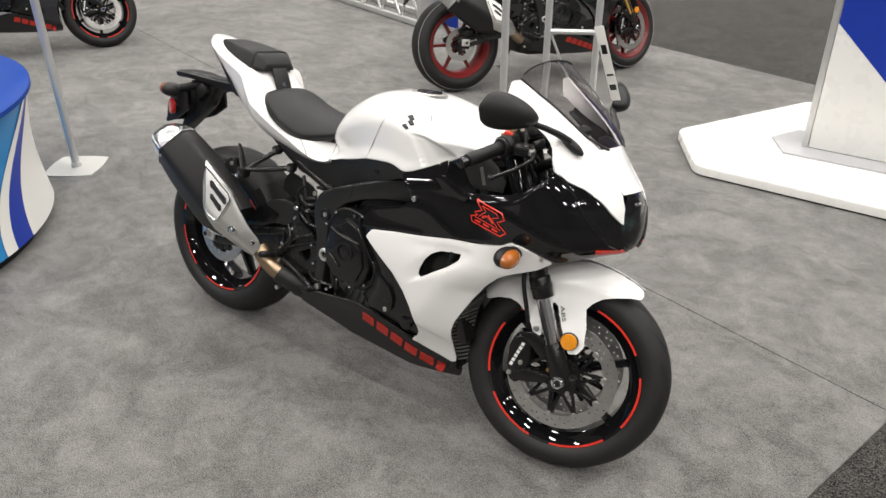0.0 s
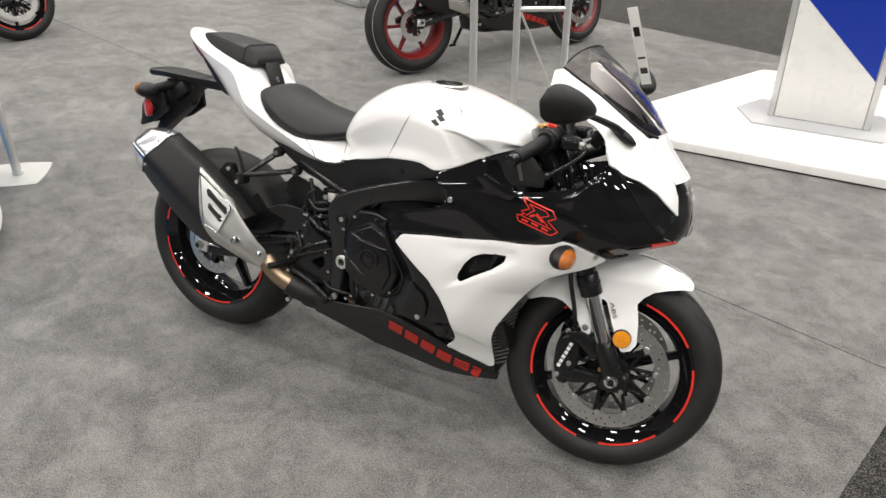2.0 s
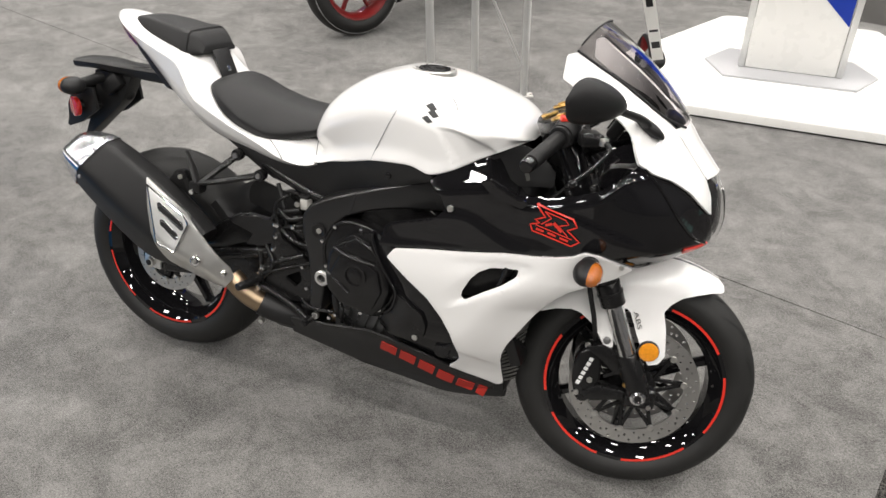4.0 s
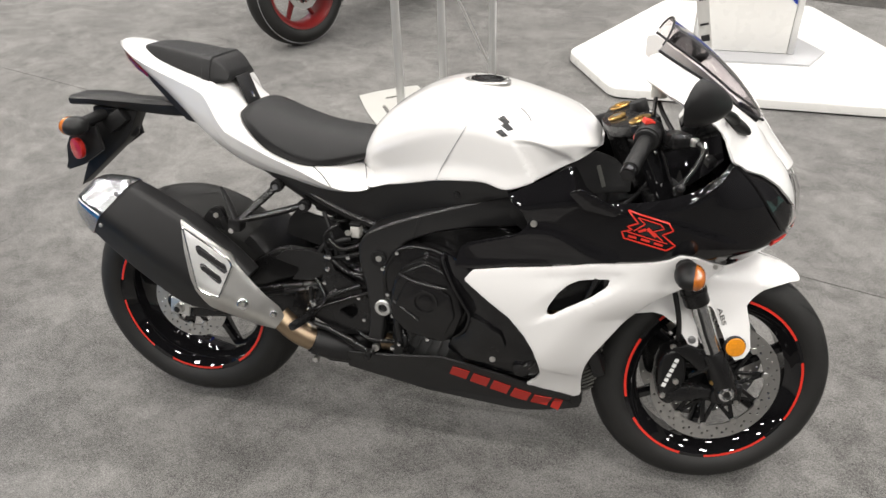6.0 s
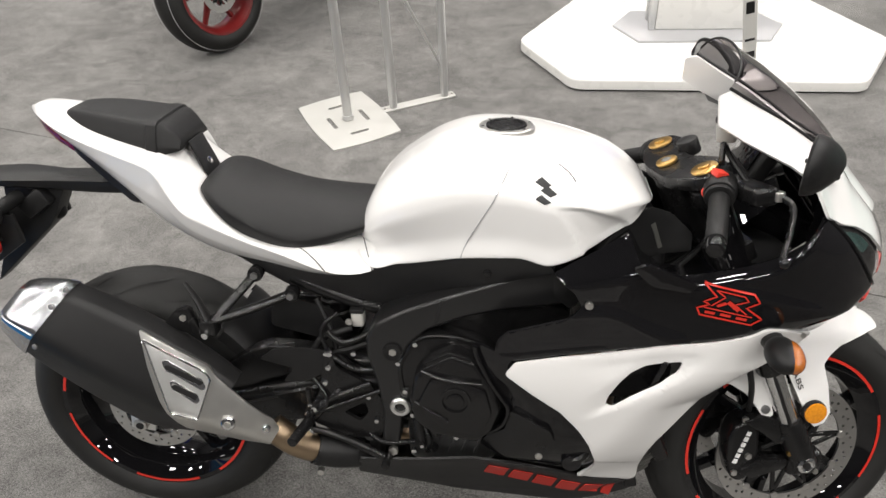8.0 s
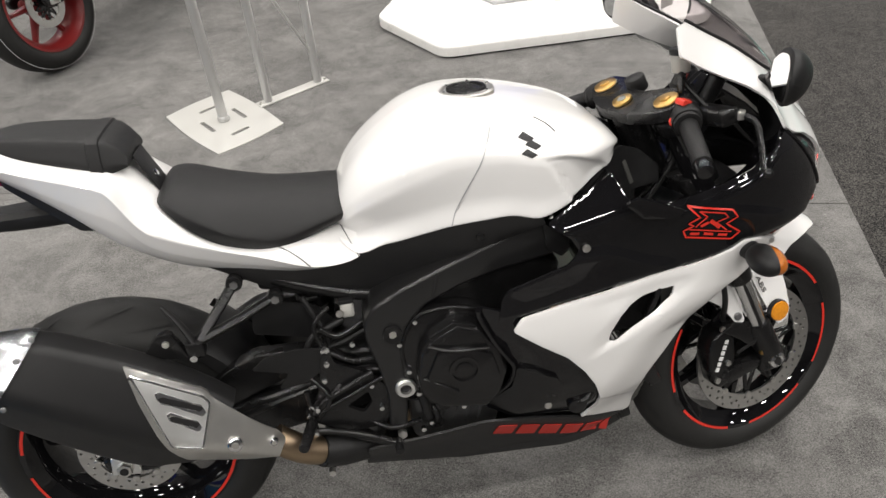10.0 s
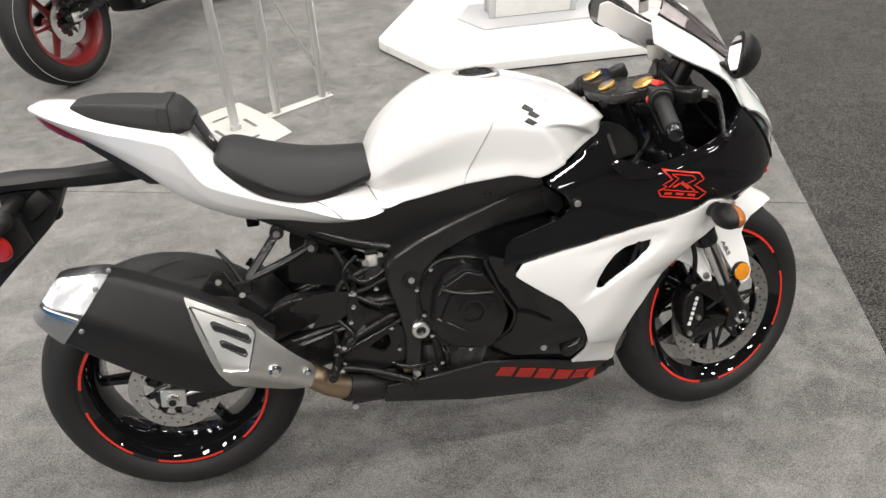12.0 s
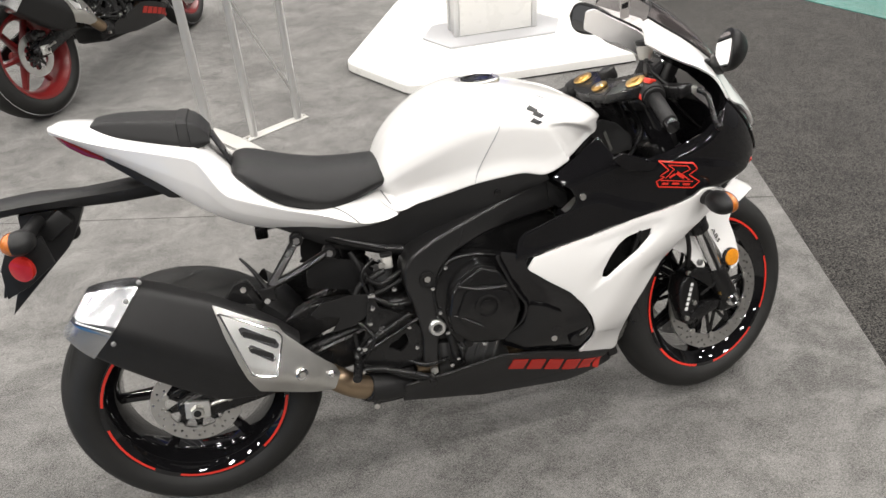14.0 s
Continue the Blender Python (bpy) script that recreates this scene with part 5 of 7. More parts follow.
        part("bar_clamp", cyl(T + Vector((0, side * 0.107, 0)) + f * 0.030, T + Vector((0, side * 0.107, 0)) + f * 0.062, 0.038, n=24, bevel=0.004), SATIN_BLACK, bar, m=S)
        rings = bmesh.new()
        cyl(fl(gi + d * 0.022), fl(ge - d * 0.022), 0.0175, n=24, bevel=0.002, bm=rings)
        part("grip", rings, VINYL, bar, "ribbed black rubber grip", m=S)
        part("grip_flange", cyl(fl(gi + d * 0.012), fl(gi + d * 0.022), 0.026, n=24, bevel=0.003), MATT_BLACK, bar, m=S)
        part("bar_end", cyl(fl(ge - d * 0.022), fl(ge + d * 0.002), 0.0165, 0.0150, n=16, bevel=0.003), GLOSS_BLACK, bar, m=S)
        part("switch_box", cyl(fl(gi - d * 0.034), fl(gi + d * 0.012), 0.029, n=20, bevel=0.006), MATT_BLACK, bar, m=S)
        if side < 0:
            k = gi - d * 0.008 + Vector((-0.004, 0, 0.029))
            part("kill_switch", box((0.024, 0.022, 0.012), k, 0.003, rot=pose(0, 0, 0, 10, 15, 12)), RED_SWITCH, bar, "red kill switch", m=S)
            k = gi - d * 0.012 + Vector((-0.028, 0, -0.006))
            part("start_button", ellipsoid(k, (0.006, 0.008, 0.009)), RED_SWITCH, bar, "red start button", m=S)
        # lever and master cylinder
        mid = (lp + lt) / 2
        path = [lp + Vector((-0.020, 0.03, 0.0)), lp, lp + Vector((0.012, -0.028, -0.012)), mid + Vector((0.014, -0.004, -0.006)), lt + Vector((0.008, 0.02, 0.004)), lt]
        part("lever", tube([fl(p) for p in path], 0.0054, 10, taper=0.0045, flat=1.25), SATIN_BLACK, bar, "black cast lever", m=S)
        part("lever_ball", ellipsoid(fl(lt), (0.0085, 0.0085, 0.0085), u=14, v=10), SATIN_BLACK, bar, m=S)
        part("lever_pivot", cyl(fl(lp + Vector((0, 0, -0.008))), fl(lp + Vector((0, 0, 0.009))), 0.010, n=18, bevel=0.002), STEEL, bar, m=S)
        part("master_cylinder", box((0.05, 0.075, 0.032), fl(lp + Vector((-0.030, 0.030, 0.0))), 0.008, rot=pose(0, 0, 0, 0, 0, -side * 12), seg=3), SATIN_BLACK, bar, m=S)
    rc = inv @ Vector((1.200, -0.108, 1.008))
    res = part("brake_fluid_pot", cyl(rc - Vector((0, 0, 0.024)), rc + Vector((0, 0, 0.010)), 0.017, 0.020, n=24, bevel=0.003), material("milky_plastic", (0.36, 0.35, 0.32), 0.3, vary=0.1), bike, "milky brake fluid reservoir with black cap", m=S)
    part("cap", cyl(rc + Vector((0, 0, 0.009)), rc + Vector((0, 0, 0.022)), 0.0215, n=24, bevel=0.003), MATT_BLACK, res, m=S)
    part("pot_hose", tube([rc - Vector((0, 0, 0.03)), rc + Vector((0.01, -0.01, -0.055)), lp + Vector((-0.03, 0.05, 0.01))], 0.005, 8), MATT_BLACK, res, m=S)
    part("pot_bracket", box((0.006, 0.016, 0.05), rc + Vector((-0.01, -0.012, -0.045)), 0.002), SATIN_BLACK, res, m=S)
    for k in range(4):
        y = -0.05 + 0.033 * k
        part("cockpit_cable", tube([(1.17, y * 1.6, 0.87), (1.20 + 0.02 * k, y * 1.2, 0.80), (1.14 + 0.02 * k, y, 0.72), (1.06, y, 0.68)], 0.0055, 8), MATT_BLACK, bike, m=S)


def bolt(name, at, r, bike, mat=None, n=14, out=0.006, side=-1):
    a = Vector(at)
    return part(name, cyl(a, a + Vector((0, side * out, 0)), r, n=n, bevel=r * 0.18), mat or STEEL, bike)


def duct_y(x, z):
    """The matt cover between the tank's nose and the fork."""
    return interp([(0.96, 0.200), (1.0, 0.176), (1.05, 0.140), (1.10, 0.112), (1.165, 0.104)], x) - 0.15 * (z - 0.80)


def cockpit(bike, scheme):
    """Windscreen, headlight, mirrors, signals and the inside of the fairing."""
    edge = [(1.427, 0.939), (1.400, 0.953), (1.370, 0.970), (1.330, 0.999), (1.280, 1.032), (1.230, 1.061), (1.185, 1.088)]
    crown = [(1.432, 0.944), (1.418, 0.966), (1.398, 0.990), (1.368, 1.022), (1.322, 1.063), (1.270, 1.102), (1.214, 1.137)]
    outer, inner = [], []
    for (xe, ze), (xc, zc) in zip(edge, crown):
        ye = interp(SCREEN_HALF, xe) - 0.002
        row, row2 = [], []
        for k in range(25):
            a = -math.pi / 2 + math.pi * k / 24
            cz = max(0.0, math.cos(a)) ** 0.75
            p = Vector((xe + (xc - xe) * cz, ye * math.sin(a), ze + (zc - ze) * cz))
            row.append(p)
            row2.append(p - Vector((-0.0018, 0, 0.0022)) * (0.4 + 0.6 * cz))
        outer.append(row)
        inner.append(row2)
    bm = skin(outer, cyclic=False, caps=False)
    skin([list(reversed(r)) for r in inner], cyclic=False, caps=False, bm=bm)
    skin([outer[-1], inner[-1]], cyclic=False, caps=False, bm=bm)
    bmesh.ops.remove_doubles(bm, verts=bm.verts, dist=1e-5)
    screen = part("windscreen", bm, SMOKE, bike, "smoked acrylic windscreen")
    screen.visible_shadow = False
    part("screen_trim", tube([p + Vector((0.001, 0, 0.001)) for p in outer[-1][1:-1]], 0.0022, 8, fine=1), MATT_BLACK, screen)
    part("screen_seal", tube([r[0] + Vector((0.001, -0.001, 0.001)) for r in outer], 0.003, 8), MATT_BLACK, screen)
    part("screen_seal", tube([r[-1] + Vector((0.001, 0.001, 0.001)) for r in outer], 0.003, 8), MATT_BLACK, screen)
    part("screen_foot", ellipsoid((1.402, 0, 0.944), (0.03, 0.050, 0.010), pose(0, 0, 0, 0, 35, 0)), GLOSS_BLACK, bike)

    # headlight set into the nose
    def nose_pt(y, z, out=0.0):
        w = side_y(-1.0, z)
        s = nose_length(z) * (2 / math.pi * math.asin(min(1, abs(y) / w))) ** (1 / 0.6)
        return Vector((nose_x(z) - s + out, y, z))
    rows, rows2 = [], []
    for k in range(13):
        z = 0.682 + 0.158 * k / 12
        xe = interp([(0.682, 1.530), (0.72, 1.531), (0.757, 1.523), (0.80, 1.515), (0.84, 1.504)], z)
        w = side_y(xe, z) + 0.004
        rows.append([nose_pt(w * (j / 10 - 1), z, 0.003 * math.sin(math.pi * j / 20) + 0.001) for j in range(21)])
        rows2.append([nose_pt(0.97 * w * (j / 10 - 1), z, -0.010) for j in range(21)])
    lens = part("headlight", skin(rows2, cyclic=False, caps=False), GLOSS_BLACK, bike, "headlight with clear lens and chromed reflectors")
    glass = part("lens", skin(rows, cyclic=False, caps=False), CLEAR, lens, "clear lens")
    glass.visible_shadow = False
    for z in (0.800, 0.760, 0.722):
        part("reflector_cell", box((0.020, 0.040 - 0.1 * abs(z - 0.77), 0.018), (nose_x(z) - 0.022, 0, z), 0.004), CHROME, lens)
    for side in (-1, 1):
        part("nose_stripe", panel([(1.478, 0.679), (1.525, 0.679), (1.525, 0.691), (1.482, 0.693)], lambda x, z: side_y(x, z) + 0.003, 0.004, 0.01, side, rounded=0.001), RED_PAINT, bike, "red nose stripe")
        part("cowl_ridge", tube([Vector((x, side * (side_y(x, z) - 0.0055), z)) for x, z in ((1.366, 0.878), (1.411, 0.834), (1.452, 0.779), (1.492, 0.723), (1.518, 0.694))], 0.0035, 8), GLOSS_BLACK, bike)
        # inner fairing round the cockpit
        rows = []
        top = [(0.905, 0.774), (0.965, 0.806), (1.030, 0.840), (1.050, 0.800), (1.085, 0.780), (1.140, 0.776), (1.190, 0.785), (1.240, 0.798), (1.290, 0.818), (1.335, 0.856), (1.361, 0.884), (1.351, 0.907), (1.338, 0.933), (1.304, 0.960), (1.257, 0.982), (1.215, 1.004)]
        for k, (x, z) in enumerate(top):
            yo = (cowl_y(x, z) if k < 10 else nose_y(x, z)) - 0.003
            deep = interp([(0, 0.02), (3, 0.03), (5, 0.05), (8, 0.09), (10, 0.08), (12, 0.04), (15, 0.012)], k)
            rows.append([Vector((x, side * yo, z - 0.001)), Vector((x + 0.004, side * (yo - 0.025), z - 0.012)), Vector((x + 0.012, side * (yo - 0.07), z - deep * 0.6)), Vector((x + 0.020, side * max(0.03, yo - (0.13 if k < 11 else 0.085)), z - deep))])
        part("inner_fairing", skin(rows, cyclic=False, caps=False), GLOSS_BLACK, bike)
        part("duct_cover", panel([(0.96, 0.775), (1.0, 0.815), (1.045, 0.846), (1.085, 0.855), (1.125, 0.838), (1.165, 0.800), (1.165, 0.765), (1.04, 0.755)], duct_y, 0.01, 0.012, side), MATT_BLACK, bike)
        part("data_label", panel([(1.084, 0.822), (1.092, 0.825), (1.109, 0.776), (1.101, 0.773)], lambda x, z: duct_y(x, z) + 0.002, 0.002, 0.01, side, rounded=0.001), FIN_GREY, bike, "small grey data label", smooth=False)
        part("winglet", panel([(1.035, 0.802), (1.06, 0.812), (1.10, 0.795), (1.150, 0.772), (1.135, 0.757), (1.07, 0.768)], lambda x, z: side_y(x, z) + 0.010, 0.008, 0.012, side), GLOSS_BLACK, bike)
        # mirrors: the heads are turned, the outer end back
        base = Vector((1.358, side * 0.150, 0.950))
        out = Vector((-0.36, side * 0.93, 0.06)).normalized()
        fwd = Vector((0.93, side * 0.36, -0.12)).normalized()
        rise = fwd.cross(out).normalized() * (-side)
        mc = Vector((1.265, side * 0.339, 1.028))
        root = mc - out * 0.079 + Vector((0, 0, -0.018))
        mir = part("mirror", tube([base, base + Vector((-0.012, side * 0.030, 0.020)), base.lerp(root, 0.62) + Vector((0, 0, 0.004)), root + out * 0.012], 0.0135, 14, taper=0.0085, flat=0.8), MATT_BLACK, bike, "black mirror on a stalk")
        part("mirror_foot", ellipsoid(base + Vector((0.004, 0, -0.001)), (0.040, 0.018, 0.013), pose(0, 0, 0, 0, 33, -side * 22)), MATT_BLACK, mir)
        rings = []
        n = 17
        for k in range(n):
            s = k / (n - 1)
            e = max(0.0, 1 - abs(2 * s - 1) ** 4) ** 0.5
            h = 1.2 * (0.012 + 0.026 * math.sin(math.pi * min(1, 0.05 + 0.62 * s))) * (0.22 + 0.78 * e)
            dpt = (0.014 + 0.036 * math.sin(math.pi * min(1, 0.30 + 0.66 * s))) * (0.25 + 0.75 * e)
            c = mc + out * (0.170 * s - 0.085) + Vector((0, 0, 0.010 * s - 0.005))
            ring = []
            for j in range(24):
                a = 2 * math.pi * j / 24
                fx = max(0.0, math.cos(a)) * dpt + min(0.0, math.cos(a)) * 0.004
                ring.append(c + fwd * fx + rise * (h * math.sin(a)))
            rings.append(ring)
        part("mirror_head", skin(rings), MATT_BLACK, mir)
        gbm = bmesh.new()
        pts = []
        for s, v in round_outline([(0.12, 0.70), (0.45, 0.88), (0.86, 0.86), (0.93, 0.4), (0.92, -0.5), (0.80, -0.86), (0.40, -0.86), (0.12, -0.6)], 0.12, 3):
            h = 1.2 * (0.012 + 0.026 * math.sin(math.pi * min(1, 0.05 + 0.62 * s)))
            pts.append(gbm.verts.new(mc + out * (0.170 * s - 0.085) + Vector((0, 0, 0.010 * s - 0.005)) + rise * (h * v * 0.93) - fwd * 0.0046))
        gbm.faces.new(pts)
        part("glass", gbm, MIRROR, mir, "mirror glass", smooth=False)
        # front signals
        c = Vector((1.300, side * 0.292, 0.655))
        sig = part("turn_signal", ellipsoid(c, (0.030, 0.046, 0.0275)), MATT_BLACK, bike, "black turn signal with amber lens")
        part("stalk", cyl(Vector((1.292, side * 0.215, 0.655)), c, 0.022, 0.017, n=18), MATT_BLACK, sig)
        part("lens", ellipsoid(c + Vector((0.012, side * 0.005, 0)), (0.0225, 0.041, 0.0255)), AMBER_LENS, sig, "amber lens")
        bolt("fairing_bolt", (1.361, side * (side_y(1.361, 0.647) + 0.001), 0.647), 0.006, bike, STEEL, side=side, out=0.004)
        bolt("fairing_bolt", (0.965, side * (cowl_y(0.966, 0.721) + 0.001), 0.720), 0.008, bike, STEEL, side=side, out=0.006)
    # dash
    part("dash", box((0.030, 0.155, 0.085), (1.290, 0.0, 0.930), 0.008, rot=pose(0, 0, 0, 0, 28, 0), seg=3), MATT_BLACK, bike, "black instrument panel")
    part("dash_screen", box((0.004, 0.115, 0.060), (1.273, 0.0, 0.937), 0.002, rot=pose(0, 0, 0, 0, 28, 0)), GLOSS_BLACK, bike, "dark instrument screen")
    # added sheet: stands for the dark under the cockpit, hides the carpet below
    part("cockpit_blackout", slab(round_outline([(0.98, -0.15), (1.16, -0.20), (1.34, -0.19), (1.40, -0.10), (1.40, 0.10), (1.34, 0.19), (1.16, 0.20), (0.98, 0.15)], 0.03), 0.690, 0.700, 0.003), MATT_BLACK, bike, "added black sheet for the dark under the cockpit")
    part("fairing_stay", tube([(1.15, 0, 0.80), (1.25, 0.0, 0.86), (1.34, 0, 0.90)], 0.016, 10), SATIN_BLACK, bike)
    part("airbox_front", box((0.20, 0.22, 0.10), (1.02, 0, 0.74), 0.02, seg=3), MATT_BLACK, bike)


def engine(bike, scheme, detail):
    part("crankcase", box((0.34, 0.30, 0.22), (0.725, 0, 0.44), 0.03, rot=pose(0, 0, 0, 0, 8, 0), seg=3), ENGINE_BLACK, bike, "black engine crankcase")
    part("cylinder_head", box((0.24, 0.30, 0.20), (0.80, 0, 0.60), 0.02, rot=pose(0, 0, 0, 0, 25, 0), seg=3), ENGINE_BLACK, bike)
    part("sump", prism([(0.60, 0.36), (0.78, 0.33), (0.80, 0.25), (0.70, 0.215), (0.60, 0.24)], -0.13, 0.13, 0.012, 0.02), ALU, bike, "grey cast sump")
    for k in range(5):
        x = 0.645 + 0.028 * k
        part("sump_rib", box((0.006, 0.012, 0.06), (x, -0.134, 0.295), 0.002, rot=pose(0, 0, 0, 0, 20, 0)), ALU, bike)
    part("gearbox", box((0.20, 0.24, 0.20), (0.53, 0, 0.40), 0.03, seg=3), ENGINE_BLACK, bike)
    back = [(0.590, 0.470), (0.588, 0.525), (0.612, 0.575), (0.650, 0.604), (0.712, 0.606), (0.770, 0.588), (0.808, 0.548), (0.82, 0.46), (0.80, 0.38), (0.75, 0.345), (0.65, 0.365), (0.612, 0.40)]
    part("cover_flange", prism(back, -0.145, -0.186, 0.006, 0.02), ENGINE_BLACK, bike)
    cover = [(0.622, 0.466), (0.634, 0.528), (0.660, 0.558), (0.711, 0.586), (0.758, 0.566), (0.792, 0.511), (0.808, 0.452), (0.790, 0.400), (0.758, 0.368), (0.665, 0.386), (0.628, 0.421)]
    cov = part("clutch_cover", prism(cover, -0.17, -0.226, 0.012, 0.008, seg=3), ENGINE_BLACK, bike, "satin black clutch cover")
    step = [(0.640, 0.470), (0.655, 0.440), (0.700, 0.405), (0.765, 0.395), (0.790, 0.450), (0.778, 0.505), (0.720, 0.535), (0.668, 0.530)]
    part("cover_step", prism(step, -0.20, -0.235, 0.006, 0.008, seg=2), ENGINE_BLACK, cov)
    part("cover_ring", lathe([(0.026, 0.0), (0.031, 0.0), (0.031, -0.006), (0.026, -0.006)], 36, close=True, m=Matrix.Translation((0.717, -0.234, 0.482))), ENGINE_BLACK, cov)
    part("cover_hub", cyl((0.717, -0.232, 0.482), (0.717, -0.238, 0.482), 0.018, n=28, bevel=0.003), ENGINE_BLACK, cov)
    part("cover_rib", tube([(0.650, -0.228, 0.545), (0.70, -0.234, 0.530), (0.770, -0.232, 0.522)], 0.004, 8), ENGINE_BLACK, cov)
    part("cover_rib", tube([(0.634, -0.226, 0.470), (0.665, -0.234, 0.455), (0.70, -0.236, 0.430)], 0.004, 8), ENGINE_BLACK, cov)
    for x, z in ((0.634, 0.583), (0.709, 0.590), (0.597, 0.536), (0.609, 0.467), (0.622, 0.408), (0.768, 0.378), (0.713, 0.354), (0.785, 0.57)):
        bolt("engine_bolt", (x, -0.186, z), 0.0054, bike, CHROME, n=12, out=0.008)
    part("coolant_hose", tube([(0.62, -0.16, 0.43), (0.632, -0.18, 0.38), (0.640, -0.175, 0.33), (0.66, -0.15, 0.29)], 0.011, 10), MATT_BLACK, bike)
    ring = part("pivot_ring", lathe([(0.012, 0.0), (0.021, 0.0), (0.022, -0.006), (0.019, -0.010), (0.012, -0.010)], 36, close=True, m=Matrix.Translation((0.597, -0.187, 0.428))), BRIGHT_STEEL, bike, "bright swingarm pivot nut")
    part("pivot_hex", cyl((0.597, -0.180, 0.428), (0.597, -0.190, 0.428), 0.013, n=6), SATIN_BLACK, ring)
    rec = part("frame_recess", lathe([(0.0, -0.002), (0.010, -0.002), (0.016, -0.006), (0.019, -0.006), (0.020, 0.0)], 30, m=Matrix.Translation((0.587, -0.1885, 0.562))), SATIN_BLACK, bike)
    part("frame_plug", cyl((0.587, -0.187, 0.562), (0.587, -0.193, 0.562), 0.008, n=6), STEEL, bike)
    bolt("lower_bolt", (0.576, -0.184, 0.31), 0.011, bike, STEEL, n=6, out=0.012)
    bolt("cover_bolt", (0.778, -(cover_y(0.778, 0.748) - 0.003), 0.748), 0.008, bike, SATIN_BLACK, out=0.008)
    part("frame_front_cap", panel([(0.900, 0.755), (0.950, 0.716), (0.952, 0.690), (0.935, 0.676), (0.905, 0.70)], lambda x, z: 0.192, 0.012, 0.02, -1), FRAME_BLACK, bike)
    part("frame_joint", box((0.006, 0.004, 0.055), (0.682, -0.1865, 0.656), 0.001, rot=pose(0, 0, 0, 0, 15, 0)), GREY_PLASTIC, bike)
    for side in (-1, 1):
        inner = [(0.752, 0.612), (0.825, 0.600), (0.845, 0.550), (0.870, 0.522), (0.915, 0.488), (0.955, 0.445), (0.992, 0.392), (1.012, 0.340), (1.010, 0.292), (0.972, 0.270), (0.853, 0.300), (0.762, 0.330), (0.772, 0.365), (0.815, 0.40), (0.824, 0.45), (0.800, 0.495), (0.775, 0.545)]
        def inner_y(x, z):
            fold = interp([(0.30, 0.80), (0.40, 0.86), (0.46, 0.872), (0.55, 0.825), (0.62, 0.80)], z)
            return side_y(x, z) - 0.016 - 0.55 * max(0.0, fold - x)
        part("inner_panel", panel(inner, inner_y, 0.006, 0.012, side), GLOSS_BLACK, bike)
        lip = [(0.757, 0.606), (0.757, 0.592), (0.770, 0.558), (0.785, 0.520), (0.806, 0.480), (0.822, 0.450), (0.812, 0.408), (0.785, 0.376)]
        part("panel_lip", tube([Vector((x, side * (inner_y(x, z) + 0.004), z)) for x, z in lip], 0.006, 12), GLOSS_BLACK, bike)
        part("filter_boss", cyl((0.955, side * 0.165, 0.322), (0.955, side * (side_y(0.955, 0.322) - 0.004), 0.318), 0.021, n=28, bevel=0.004), GLOSS_BLACK, bike)
        low = [(0.775, 0.365), (0.815, 0.402), (0.826, 0.452), (0.862, 0.448), (0.905, 0.424), (0.917, 0.390), (0.907, 0.345), (0.882, 0.324), (0.820, 0.330), (0.765, 0.348)]
        part("generator_panel", panel(low, lambda x, z: inner_y(x, z) + 0.011, 0.008, 0.012, side), ENGINE_BLACK, bike)
        bolt("panel_bolt", (0.886, side * (inner_y(0.886, 0.346) + 0.010), 0.346), 0.008, bike, STEEL, side=side, out=0.005)
        part("panel_sensor", tube([(0.945, side * 0.205, 0.325), (0.975, side * 0.212, 0.335), (0.992, side * 0.205, 0.365)], 0.009, 8), SATIN_BLACK, bike)
        part("intake_duct", panel([(0.985, 0.49), (1.02, 0.56), (1.08, 0.615), (1.165, 0.620), (1.15, 0.55), (1.08, 0.50)], lambda x, z: side_y(x, z) - 0.045, 0.01, 0.03, side), SATIN_BLACK, bike)
        part("intake_vane", box((0.010, 0.035, 0.085), (1.105, side * 0.235, 0.565), 0.003, rot=pose(0, 0, 0, 0, 18, side * 20)), SATIN_BLACK, bike)
    # crankcase rim, hoses, cables and clips behind the footrest
    part("case_rim", tube([(x, -0.184, z) for x, z in ((0.606, 0.455), (0.600, 0.520), (0.622, 0.572), (0.655, 0.598), (0.712, 0.600), (0.765, 0.585))], 0.0055, 8), ENGINE_BLACK, bike)
    part("dome_web", prism([(0.652, 0.560), (0.705, 0.588), (0.752, 0.572), (0.735, 0.535), (0.672, 0.528)], -0.205, -0.224, 0.006, 0.006), ENGINE_BLACK, bike)
    for k, (a, b, c, r) in enumerate((((0.470, -0.150, 0.625), (0.435, -0.160, 0.590), (0.452, -0.165, 0.520), 0.0045), ((0.535, -0.140, 0.575), (0.480, -0.158, 0.560), (0.445, -0.160, 0.585), 0.0065),
                                      ((0.455, -0.165, 0.530), (0.500, -0.172, 0.505), (0.548, -0.165, 0.500), 0.0055), ((0.405, -0.165, 0.480), (0.440, -0.185, 0.430), (0.402, -0.178, 0.372), 0.0050),
                                      ((0.520, -0.170, 0.340), (0.560, -0.188, 0.330), (0.620, -0.170, 0.322), 0.0060), ((0.430, -0.150, 0.330), (0.490, -0.185, 0.318), (0.545, -0.190, 0.296), 0.0075),
                                      ((0.640, -0.170, 0.372), (0.655, -0.186, 0.340), (0.648, -0.170, 0.300), 0.0070))):
        part("hose", tube([a, b, c], r, 10), ENGINE_BLACK if k % 2 else SATIN_BLACK, bike)
